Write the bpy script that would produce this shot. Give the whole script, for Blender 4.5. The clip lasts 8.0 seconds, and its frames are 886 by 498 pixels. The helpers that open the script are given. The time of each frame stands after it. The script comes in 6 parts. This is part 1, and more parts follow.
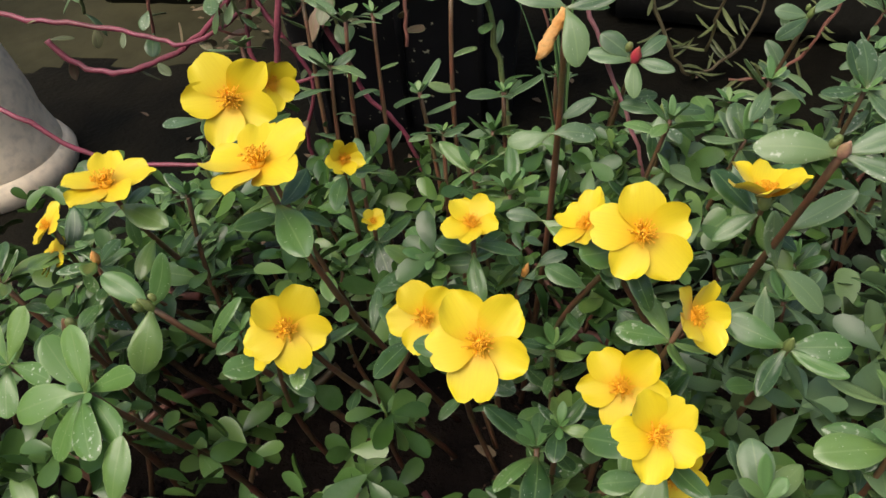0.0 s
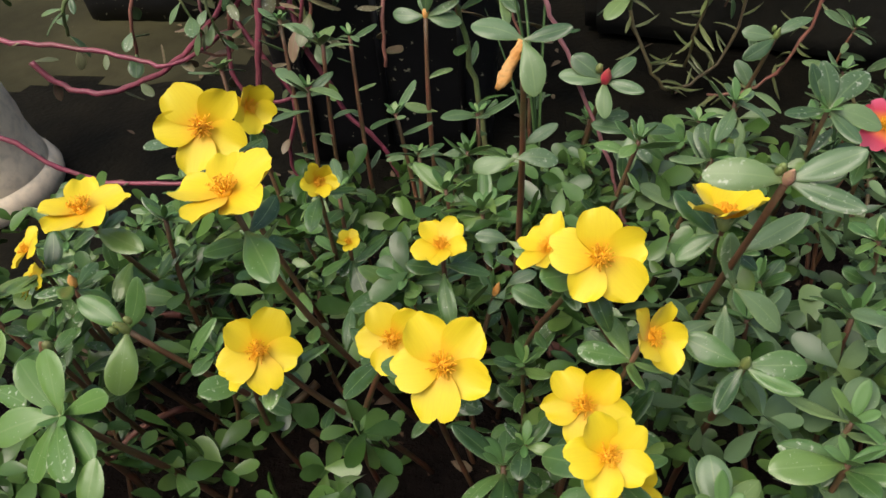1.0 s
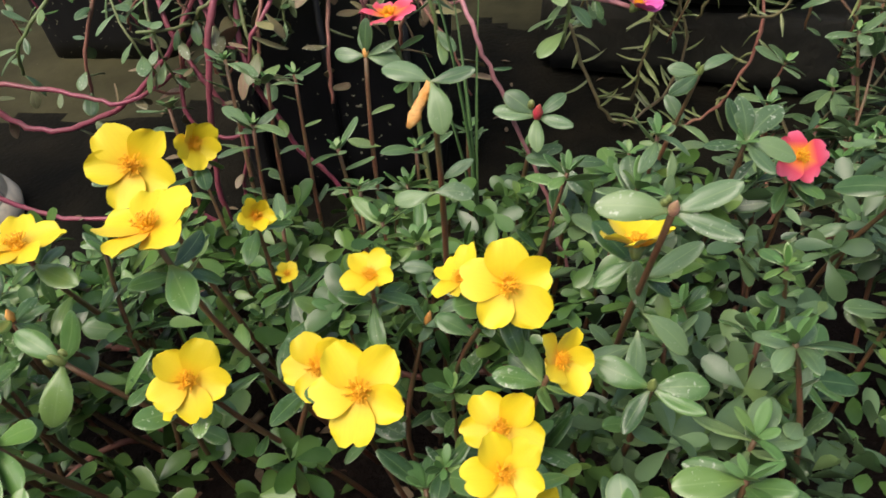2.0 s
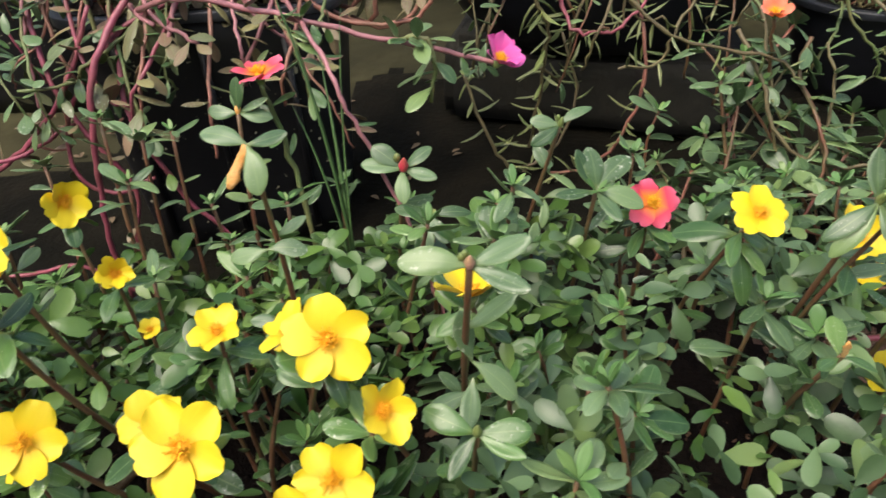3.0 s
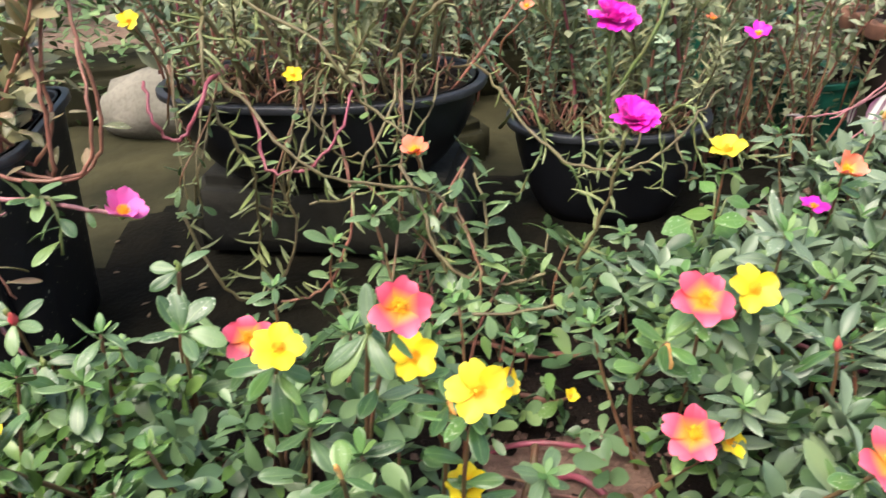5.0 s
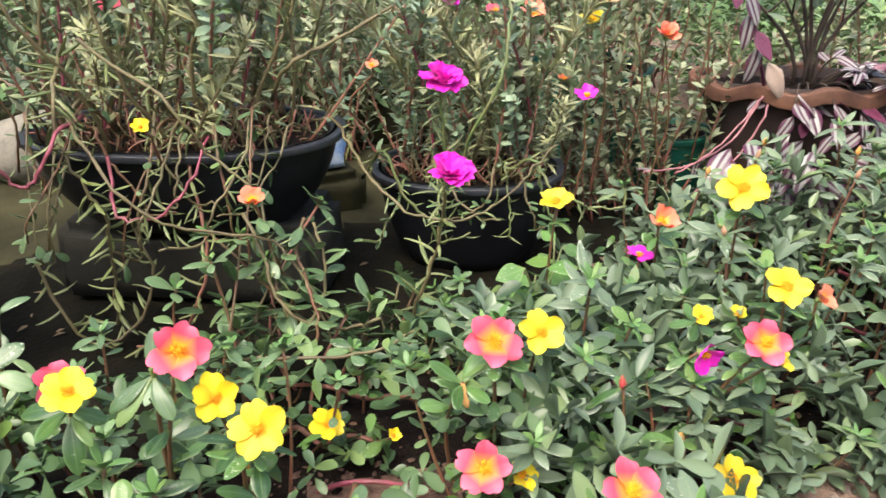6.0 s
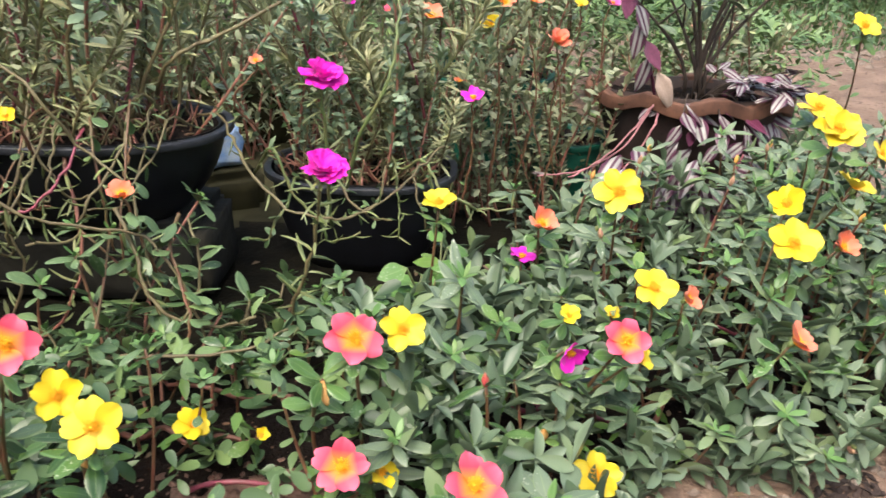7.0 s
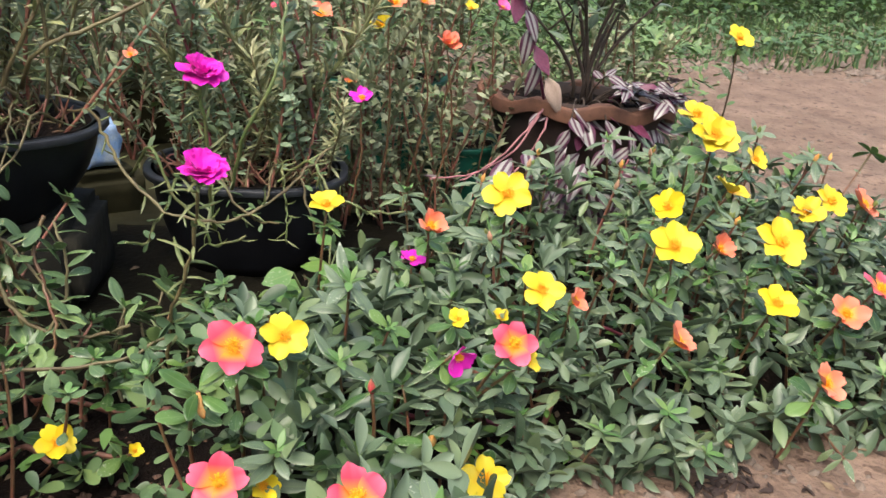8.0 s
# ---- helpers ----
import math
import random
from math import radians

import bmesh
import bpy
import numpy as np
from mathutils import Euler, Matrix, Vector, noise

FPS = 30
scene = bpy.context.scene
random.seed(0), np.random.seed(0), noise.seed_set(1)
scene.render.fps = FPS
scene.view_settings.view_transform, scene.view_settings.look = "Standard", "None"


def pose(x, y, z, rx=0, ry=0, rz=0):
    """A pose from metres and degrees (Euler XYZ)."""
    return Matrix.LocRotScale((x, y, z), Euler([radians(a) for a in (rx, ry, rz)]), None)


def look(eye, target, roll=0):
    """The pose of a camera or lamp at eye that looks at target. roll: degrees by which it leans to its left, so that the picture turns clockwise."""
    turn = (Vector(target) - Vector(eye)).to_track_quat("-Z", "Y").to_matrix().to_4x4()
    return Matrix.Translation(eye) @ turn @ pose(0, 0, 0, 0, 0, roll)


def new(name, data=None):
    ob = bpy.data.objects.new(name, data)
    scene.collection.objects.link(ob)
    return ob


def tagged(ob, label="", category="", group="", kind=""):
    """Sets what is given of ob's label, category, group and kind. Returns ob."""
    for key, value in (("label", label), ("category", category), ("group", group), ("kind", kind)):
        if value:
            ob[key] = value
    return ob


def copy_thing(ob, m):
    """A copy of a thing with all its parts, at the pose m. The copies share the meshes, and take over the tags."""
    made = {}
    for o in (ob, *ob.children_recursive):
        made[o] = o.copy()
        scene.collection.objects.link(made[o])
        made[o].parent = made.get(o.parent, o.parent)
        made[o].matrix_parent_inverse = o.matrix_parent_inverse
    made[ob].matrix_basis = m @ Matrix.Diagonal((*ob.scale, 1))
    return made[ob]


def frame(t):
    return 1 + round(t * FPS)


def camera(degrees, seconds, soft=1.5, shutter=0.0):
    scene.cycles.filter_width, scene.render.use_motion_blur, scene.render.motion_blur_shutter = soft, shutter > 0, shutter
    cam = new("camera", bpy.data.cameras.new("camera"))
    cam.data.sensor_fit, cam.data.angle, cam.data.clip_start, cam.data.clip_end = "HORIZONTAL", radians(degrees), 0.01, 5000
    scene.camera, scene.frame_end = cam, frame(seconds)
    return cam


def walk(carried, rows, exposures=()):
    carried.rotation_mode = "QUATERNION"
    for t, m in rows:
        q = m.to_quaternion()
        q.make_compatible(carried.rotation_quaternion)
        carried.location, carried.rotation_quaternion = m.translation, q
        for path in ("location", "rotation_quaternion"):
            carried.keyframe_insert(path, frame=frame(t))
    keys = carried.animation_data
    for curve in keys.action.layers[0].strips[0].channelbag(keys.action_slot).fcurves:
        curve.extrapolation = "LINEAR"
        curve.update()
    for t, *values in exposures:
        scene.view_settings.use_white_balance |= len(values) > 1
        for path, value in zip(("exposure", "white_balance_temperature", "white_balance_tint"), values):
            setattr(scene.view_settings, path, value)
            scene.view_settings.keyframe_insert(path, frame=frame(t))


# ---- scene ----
cam = camera(57.9, 8.0, soft=1.5, shutter=0.28)
PATH = [
    (0, (0.0652, 0.0136, 0.3321), (-0.1812, 1.4878, -0.9969), -5.03),
    (0.5, (0.0691, 0.0136, 0.3331), (-0.1735, 1.4895, -0.9946), -5.33),
    (1, (0.0748, 0.0127, 0.339), (-0.1607, 1.5029, -0.974), -5.12),
    (1.2, (0.0777, 0.0107, 0.341), (-0.1548, 1.5035, -0.9696), -5.12),
    (2.3, (0.1057, 0.0057, 0.3492), (-0.0567, 1.5798, -0.8739), -4.17),
    (2.5, (0.1134, 0.0056, 0.3521), (-0.026, 1.5992, -0.8483), -3.85),
    (3, (0.1386, 0.0033, 0.3515), (0.0553, 1.614, -0.8312), -3.51),
    (3.5, (0.1763, 0.003, 0.3597), (0.1379, 1.6586, -0.7617), -3.89),
    (4, (0.2325, -0.0045, 0.3585), (0.247, 1.6823, -0.7159), -3.96),
    (4.5, (0.2751, -0.008, 0.36), (0.3413, 1.7198, -0.6452), -4.44),
    (5, (0.3049, -0.0198, 0.3683), (0.407, 1.7313, -0.5924), -4.13),
    (5.2, (0.3223, -0.022, 0.3714), (0.4663, 1.7404, -0.5632), -3.5),
    (6.3, (0.38, -0.0565, 0.3805), (0.7142, 1.7182, -0.479), -0.8),
    (6.5, (0.3887, -0.0556, 0.3806), (0.7599, 1.7139, -0.4745), -0.38),
    (7, (0.4023, -0.0598, 0.3759), (0.8594, 1.6871, -0.484), 1.77),
    (7.5, (0.4198, -0.0581, 0.3751), (1.0082, 1.6557, -0.4715), 4.14),
    (8, (0.4121, -0.0532, 0.372), (1.1106, 1.6225, -0.4672), 4.89),
]
walk(cam, [(t, look(eye, target, roll)) for t, eye, target, roll in PATH], [(0, 0.66), (1.2, 0.74), (2.5, 1.06), (3.5, 1.34), (4.0, 1.54), (4.5, 1.62), (5.2, 1.76), (6.5, 1.7), (8, 1.36)])

# ---- light: a bright overcast sky with a wide soft sun ----
SUN_UP, SUN_ROUND = radians(62), radians(222)
world = bpy.data.worlds.new("overcast_sky")
scene.world = world
world.use_nodes = True
wn = world.node_tree
sky = wn.nodes.new("ShaderNodeTexSky")
sky.sky_type, sky.sun_disc, sky.sun_elevation, sky.sun_rotation = "NISHITA", False, SUN_UP, SUN_ROUND
sky.air_density, sky.dust_density, sky.ozone_density = 1.2, 6.0, 1.0
wn.links.new(sky.outputs[0], wn.nodes["Background"].inputs[0])
wn.nodes["Background"].inputs[1].default_value = 0.12
sun_data = bpy.data.lights.new("sun", "SUN")
sun_data.energy, sun_data.angle, sun_data.color = 0.95, radians(48), (1.0, 0.96, 0.9)
sun = new("sun", sun_data)
sun.matrix_world = look((0, 0, 5), Vector((0, 0, 5)) - Vector((math.sin(SUN_ROUND) * math.cos(SUN_UP), math.cos(SUN_ROUND) * math.cos(SUN_UP), math.sin(SUN_UP))))

R = random.Random(7)


# ---- materials ----
def material(name, rough=0.5):
    m = bpy.data.materials.new(name)
    m.use_nodes = True
    n = m.node_tree
    b = n.nodes["Principled BSDF"]
    b.inputs["Roughness"].default_value = rough
    return m, n, b


def noise_at(n, scale, detail=4, coord="Object"):
    tc = n.nodes.new("ShaderNodeTexCoord")
    t = n.nodes.new("ShaderNodeTexNoise")
    t.inputs["Scale"].default_value, t.inputs["Detail"].default_value = scale, detail
    n.links.new(tc.outputs[coord], t.inputs["Vector"])
    return t.outputs["Fac"]


def ramp(n, fac, stops):
    r = n.nodes.new("ShaderNodeValToRGB")
    el = r.color_ramp.elements
    while len(el) < len(stops):
        el.new(0.5)
    for e, (p, c) in zip(el, stops):
        e.position, e.color = p, (*c, 1)
    n.links.new(fac, r.inputs[0])
    return r.outputs[0]


def mix(n, fac, a, b, blend="MIX"):
    x = n.nodes.new("ShaderNodeMix")
    x.data_type, x.blend_type = "RGBA", blend
    for sock, v in ((x.inputs[0], fac), (x.inputs[6], a), (x.inputs[7], b)):
        if isinstance(v, (int, float)):
            sock.default_value = v
        elif isinstance(v, tuple):
            sock.default_value = (*v, 1)
        else:
            n.links.new(v, sock)
    return x.outputs[2]


def bump(n, b, height, strength, distance):
    u = n.nodes.new("ShaderNodeBump")
    u.inputs["Strength"].default_value, u.inputs["Distance"].default_value = strength, distance
    n.links.new(height, u.inputs["Height"])
    n.links.new(u.outputs[0], b.inputs["Normal"])


def axis(n, coord, which):
    tc = n.nodes.new("ShaderNodeTexCoord")
    sp = n.nodes.new("ShaderNodeSeparateXYZ")
    n.links.new(tc.outputs[coord], sp.inputs[0])
    return sp.outputs[which]


def leaf_material(name, dark, light, spots=(0.5, 0.52, 0.42), rough=0.46, island=False):
    """A waxy fleshy leaf: tone by the piece, mottling, paler midrib, dried water marks."""
    m, n, b = material(name, rough)
    if island:
        rnd = n.nodes.new("ShaderNodeNewGeometry").outputs["Random Per Island"]
    else:
        rnd = n.nodes.new("ShaderNodeObjectInfo").outputs["Random"]
    tone = ramp(n, rnd, [(0.0, dark), (0.75, light), (1.0, tuple(0.55 * p + 0.45 * q for p, q in zip(light, (0.17, 0.24, 0.05))))])
    mott = noise_at(n, 3.5 if not island else 90, 5)
    col = mix(n, ramp(n, mott, [(0.35, (0, 0, 0)), (0.7, (1, 1, 1))]), tone, mix(n, 0.2, tone, (0.14, 0.22, 0.1)))
    if not island:
        x = n.nodes.new("ShaderNodeMath")
        x.operation = "ABSOLUTE"
        n.links.new(axis(n, "UV", 0), x.inputs[0])
        col = mix(n, ramp(n, x.outputs[0], [(0.0, (0.7, 0.7, 0.7)), (0.09, (0, 0, 0)), (0.84, (0, 0, 0)), (0.95, (0.5, 0.5, 0.5)), (1.0, (0.65, 0.65, 0.65))]), col, mix(n, 0.55, tone, (0.2, 0.28, 0.11)))
        col = mix(n, ramp(n, axis(n, "UV", 1), [(0.0, (0.6, 0.6, 0.6)), (0.22, (0, 0, 0))]), col, (0.16, 0.2, 0.06))
        few = n.nodes.new("ShaderNodeMath")
        few.operation = "MULTIPLY_ADD"
        few.inputs[1].default_value, few.inputs[2].default_value = 7.31, 0.17
        n.links.new(rnd, few.inputs[0])
        part_of = n.nodes.new("ShaderNodeMath")
        part_of.operation = "FRACT"
        n.links.new(few.outputs[0], part_of.inputs[0])
        marked = ramp(n, part_of.outputs[0], [(0.72, (0, 0, 0)), (0.95, (1, 1, 1))])
        speck = ramp(n, noise_at(n, 30, 1), [(0.735, (0, 0, 0)), (0.765, (0.5, 0.5, 0.5))])
        col = mix(n, speck, col, spots)
        dried = ramp(n, noise_at(n, 9, 5), [(0.6, (0, 0, 0)), (0.68, (0.75, 0.75, 0.75))])
        col = mix(n, mix(n, 1.0, dried, marked, "MULTIPLY"), col, spots)
    n.links.new(col, b.inputs["Base Color"])
    b.inputs["Coat Weight"].default_value, b.inputs["Coat Roughness"].default_value = 0.13, 0.22
    b.inputs["Specular IOR Level"].default_value = 0.37
    b.inputs["Subsurface Weight"].default_value, b.inputs["Subsurface Radius"].default_value, b.inputs["Subsurface Scale"].default_value = 0.0, (0.3, 1, 0.2), 0.002
    bump(n, b, noise_at(n, 7 if not island else 400, 3), 0.14, 0.0008)
    return m


def petal_material(name, heart, body, edge, heart_end=0.3, rough=0.5, through_light=0.26, blend=0.16):
    """A petal, coloured from its heart outward along its length, with fine veins."""
    m, n, b = material(name, rough)
    y = axis(n, "Object", 1)
    col = ramp(n, y, [(0.0, heart), (heart_end, heart), (heart_end + blend, body), (1.0, edge)])
    tc = n.nodes.new("ShaderNodeTexCoord")
    mp = n.nodes.new("ShaderNodeMapping")
    mp.inputs["Scale"].default_value = (22, 1.2, 1)
    t = n.nodes.new("ShaderNodeTexNoise")
    t.inputs["Scale"].default_value = 1.5
    n.links.new(tc.outputs["Object"], mp.inputs[0])
    n.links.new(mp.outputs[0], t.inputs["Vector"])
    rnd = n.nodes.new("ShaderNodeObjectInfo").outputs["Random"]
    vein = ramp(n, t.outputs["Fac"], [(0.3, (0.96, 0.93, 0.9)), (0.6, (1, 1, 1))])
    col = mix(n, 1.0, col, vein, "MULTIPLY")
    col = mix(n, ramp(n, rnd, [(0, (0, 0, 0)), (1, (0.35, 0.35, 0.35))]), col, body)
    n.links.new(col, b.inputs["Base Color"])
    b.inputs["Sheen Weight"].default_value = 0.15
    tr = n.nodes.new("ShaderNodeBsdfTranslucent")
    n.links.new(col, tr.inputs["Color"])
    mx = n.nodes.new("ShaderNodeMixShader")
    mx.inputs[0].default_value = through_light
    n.links.new(b.outputs[0], mx.inputs[1])
    n.links.new(tr.outputs[0], mx.inputs[2])
    n.links.new(mx.outputs[0], n.nodes["Material Output"].inputs[0])
    bump(n, b, t.outputs["Fac"], 0.12, 0.0001)
    return m


def plain_material(name, a, b_, scale, rough=0.6, relief=0.3, depth=0.002, coord="Object", detail=6, spot=None):
    m, n, b = material(name, rough)
    f = noise_at(n, scale, detail, coord)
    fine = noise_at(n, scale * 9, 4, coord)
    col = mix(n, ramp(n, f, [(0.32, (0, 0, 0)), (0.68, (1, 1, 1))]), a, b_)
    col = mix(n, ramp(n, fine, [(0.3, (0.78, 0.78, 0.78)), (0.7, (1.15, 1.15, 1.15))]), (0, 0, 0), col)
    if spot:
        col = mix(n, ramp(n, noise_at(n, spot[1], 2, coord), [(spot[2], (0, 0, 0)), (spot[2] + 0.04, (1, 1, 1))]), col, spot[0])
    n.links.new(col, b.inputs["Base Color"])
    bump(n, b, mix(n, 0.5, f, fine), relief, depth)
    return m


LEAF = leaf_material("purslane_leaf", (0.013, 0.045, 0.009), (0.082, 0.17, 0.042), rough=0.29)
LEAF_MID = leaf_material("long_purslane_leaf", (0.053, 0.088, 0.05), (0.142, 0.188, 0.122), rough=0.38)
LEAF_FRESH = leaf_material("fresh_purslane_leaf", (0.066, 0.15, 0.026), (0.115, 0.215, 0.05), rough=0.32)
LEAF_BLUE = leaf_material("blue_green_purslane_leaf", (0.022, 0.056, 0.018), (0.114, 0.184, 0.084), rough=0.34)
LEAF_BRONZE = leaf_material("bronze_leaf", (0.075, 0.105, 0.04), (0.21, 0.125, 0.085), rough=0.5)
LEAF_WEED = leaf_material("weed_leaf", (0.05, 0.135, 0.022), (0.09, 0.2, 0.036), rough=0.45)
LEAF_FAR = leaf_material("far_leaf", (0.07, 0.14, 0.045), (0.16, 0.25, 0.095), island=True, rough=0.55)
LEAF_POT = leaf_material("potted_small_leaf", (0.14, 0.17, 0.093), (0.325, 0.345, 0.212), island=True, rough=0.55)
LEAF_POT_GREEN = leaf_material("potted_blue_green_leaf", (0.1, 0.16, 0.09), (0.25, 0.325, 0.21), island=True, rough=0.5)
NEEDLE = leaf_material("needle_leaf", (0.085, 0.11, 0.036), (0.185, 0.2, 0.08), island=True)
LEAF_WEED_FAR = leaf_material("verge_leaf", (0.05, 0.12, 0.025), (0.1, 0.2, 0.05), island=True)
GRASS_TALL = leaf_material("tall_grass_blade", (0.04, 0.095, 0.025), (0.09, 0.16, 0.05), island=True, rough=0.5)
TUFT = leaf_material("young_leaf", (0.065, 0.15, 0.035), (0.1, 0.2, 0.055), island=True)
GRASS = leaf_material("grass_blade", (0.03, 0.075, 0.022), (0.075, 0.14, 0.046), island=True, rough=0.5)
STEM_BROWN = plain_material("brown_stem", (0.17, 0.06, 0.035), (0.11, 0.085, 0.035), 60, 0.5, 0.3, 0.0006)
STEM_PINK = plain_material("pink_stem", (0.3, 0.06, 0.1), (0.2, 0.06, 0.065), 45, 0.45, 0.3, 0.0006)
STEM_RUNNER = plain_material("pale_pink_stem", (0.4, 0.17, 0.19), (0.28, 0.12, 0.12), 45, 0.5, 0.3, 0.0006)
STEM_ROSY = plain_material("rosy_brown_stem", (0.29, 0.105, 0.08), (0.22, 0.11, 0.07), 45, 0.5, 0.3, 0.0006)
STEM_OLIVE = plain_material("olive_stem", (0.155, 0.135, 0.058), (0.1, 0.072, 0.036), 45, 0.55, 0.3, 0.0006)
STEM_GREEN = plain_material("green_stem", (0.12, 0.19, 0.06), (0.16, 0.15, 0.06), 45, 0.5, 0.3, 0.0006)
YELLOW = petal_material("yellow_petal", (0.85, 0.5, 0.003), (0.82, 0.64, 0.008), (0.83, 0.7, 0.02), 0.14, blend=0.3)
LEMON = petal_material("lemon_petal", (0.78, 0.44, 0.005), (0.75, 0.6, 0.015), (0.77, 0.66, 0.04), 0.16, blend=0.3)
PINK = petal_material("coral_pink_petal", (0.92, 0.33, 0.008), (0.76, 0.06, 0.12), (0.83, 0.17, 0.28), 0.25, blend=0.32)
ORANGE = petal_material("orange_petal", (0.9, 0.47, 0.04), (0.85, 0.23, 0.11), (0.87, 0.33, 0.23), 0.2, blend=0.3)
MAGENTA = petal_material("magenta_petal", (0.8, 0.06, 0.5), (0.86, 0.012, 0.6), (0.88, 0.03, 0.66), 0.1, through_light=0.38)
ROSE = petal_material("rose_petal", (0.9, 0.42, 0.2), (0.74, 0.07, 0.36), (0.8, 0.17, 0.52), 0.16)
STAMEN = plain_material("golden_stamen", (0.94, 0.52, 0.01), (0.92, 0.4, 0.008), 300, 0.6, 0.2, 0.0003)
CALYX = plain_material("green_calyx", (0.13, 0.2, 0.05), (0.2, 0.22, 0.07), 90, 0.5, 0.2, 0.0004)
BUD_RED = plain_material("red_bud", (0.6, 0.04, 0.08), (0.35, 0.12, 0.06), 120, 0.5, 0.2, 0.0004)
BUD_PALE = plain_material("pale_bud", (0.6, 0.28, 0.22), (0.35, 0.25, 0.12), 120, 0.5, 0.2, 0.0004)
WILTED = plain_material("wilted_petal", (0.8, 0.3, 0.03), (0.72, 0.45, 0.18), 110, 0.6, 0.5, 0.0008)
DRIED = plain_material("dried_brown", (0.2, 0.09, 0.05), (0.3, 0.16, 0.08), 80, 0.8, 0.5, 0.001)
# Near-black because the shade between the leaves is put into the soil's colour.
SOIL = plain_material("soil_with_leaf_shade", (0.004, 0.0025, 0.002), (0.014, 0.009, 0.006), 30, 0.95, 0.9, 0.006, spot=((0.14, 0.08, 0.05), 140, 0.67))
DAMP_EARTH = plain_material("damp_reddish_earth", (0.075, 0.042, 0.03), (0.17, 0.1, 0.072), 30, 0.95, 0.9, 0.006)
MUD = plain_material("bare_earth", (0.14, 0.09, 0.062), (0.24, 0.165, 0.12), 16, 0.95, 1.0, 0.01, spot=((0.11, 0.07, 0.048), 70, 0.6))
# Concrete of the block under the oval pot, darker than the mossy floor.
BLOCK_CONCRETE = plain_material("near_black_concrete", (0.005, 0.005, 0.003), (0.02, 0.018, 0.01), 14, 0.9, 0.8, 0.004)
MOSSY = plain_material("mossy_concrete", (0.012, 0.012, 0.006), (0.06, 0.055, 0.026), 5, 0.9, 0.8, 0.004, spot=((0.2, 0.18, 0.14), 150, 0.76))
# Wet floor in front of the pots, with its shade painted in as near-black.
SHADED_FLOOR = plain_material("shaded_wet_floor", (0.003, 0.003, 0.0015), (0.011, 0.009, 0.005), 22, 0.9, 0.7, 0.004, spot=((0.16, 0.14, 0.1), 150, 0.78))
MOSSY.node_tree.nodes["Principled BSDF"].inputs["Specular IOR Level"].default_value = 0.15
SHADED_FLOOR.node_tree.nodes["Principled BSDF"].inputs["Specular IOR Level"].default_value = 0.12
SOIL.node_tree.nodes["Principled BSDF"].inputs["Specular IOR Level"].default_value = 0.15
PEBBLE = plain_material("brown_pebble", (0.09, 0.065, 0.05), (0.24, 0.19, 0.15), 60, 0.9, 0.4, 0.001)
STONE = plain_material("pale_stone", (0.15, 0.14, 0.11), (0.25, 0.23, 0.185), 20, 0.85, 0.6, 0.004)
PLASTIC = plain_material("black_plastic", (0.005, 0.005, 0.006), (0.01, 0.01, 0.011), 40, 0.5, 0.2, 0.001, spot=((0.4, 0.38, 0.25), 190, 0.685))
PLASTIC_CLEAN = plain_material("black_glossy_plastic", (0.004, 0.0045, 0.006), (0.008, 0.009, 0.012), 30, 0.42, 0.2, 0.001)
RIM_GREY = plain_material("worn_black_rim", (0.012, 0.014, 0.018), (0.035, 0.038, 0.045), 40, 0.4, 0.2, 0.001)
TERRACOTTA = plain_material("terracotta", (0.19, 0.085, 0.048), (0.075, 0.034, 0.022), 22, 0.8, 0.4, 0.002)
# Clay of the pot's body, much darker than the terracotta rim.
CLAY_DARK = plain_material("dark_brown_clay", (0.05, 0.026, 0.018), (0.02, 0.013, 0.01), 22, 0.8, 0.4, 0.002)
BRANCH = plain_material("dark_bark", (0.03, 0.02, 0.014), (0.06, 0.042, 0.03), 60, 0.8, 0.4, 0.001)
VASE = plain_material("weathered_white_paint", (0.86, 0.73, 0.53), (0.72, 0.6, 0.43), 16, 0.6, 0.4, 0.002, spot=((0.3, 0.24, 0.18), 45, 0.7))
BLUE = plain_material("blue_plastic", (0.2, 0.45, 0.88), (0.7, 0.82, 0.95), 60, 0.35, 0.2, 0.002)
TEAL = plain_material("green_plastic", (0.006, 0.075, 0.045), (0.01, 0.11, 0.07), 30, 0.4, 0.2, 0.002)
DRY_PALE = plain_material("pale_dry_leaf", (0.6, 0.46, 0.38), (0.42, 0.3, 0.22), 60, 0.8, 0.4, 0.001)
LITTER = plain_material("leaf_litter", (0.09, 0.055, 0.03), (0.22, 0.16, 0.09), 60, 0.85, 0.4, 0.001)

# striped purple leaf: silver bands beside a dark midrib
STRIPED, sn, sb = material("striped_purple_leaf", 0.35)
ax = sn.nodes.new("ShaderNodeMath")
ax.operation = "ABSOLUTE"
sn.links.new(axis(sn, "Object", 0), ax.inputs[0])
stripe = ramp(sn, ax.outputs[0], [(0.0, (0.05, 0.015, 0.03)), (0.03, (0.05, 0.015, 0.03)), (0.05, (0.34, 0.36, 0.32)), (0.125, (0.27, 0.28, 0.25)), (0.15, (0.045, 0.012, 0.028)), (0.22, (0.075, 0.018, 0.042))])
sn.links.new(mix(sn, noise_at(sn, 12), stripe, mix(sn, 0.4, stripe, (0.12, 0.03, 0.07))), sb.inputs["Base Color"])
PURPLE = plain_material("purple_leaf_back", (0.09, 0.014, 0.04), (0.15, 0.035, 0.07), 30, 0.4, 0.2, 0.001)


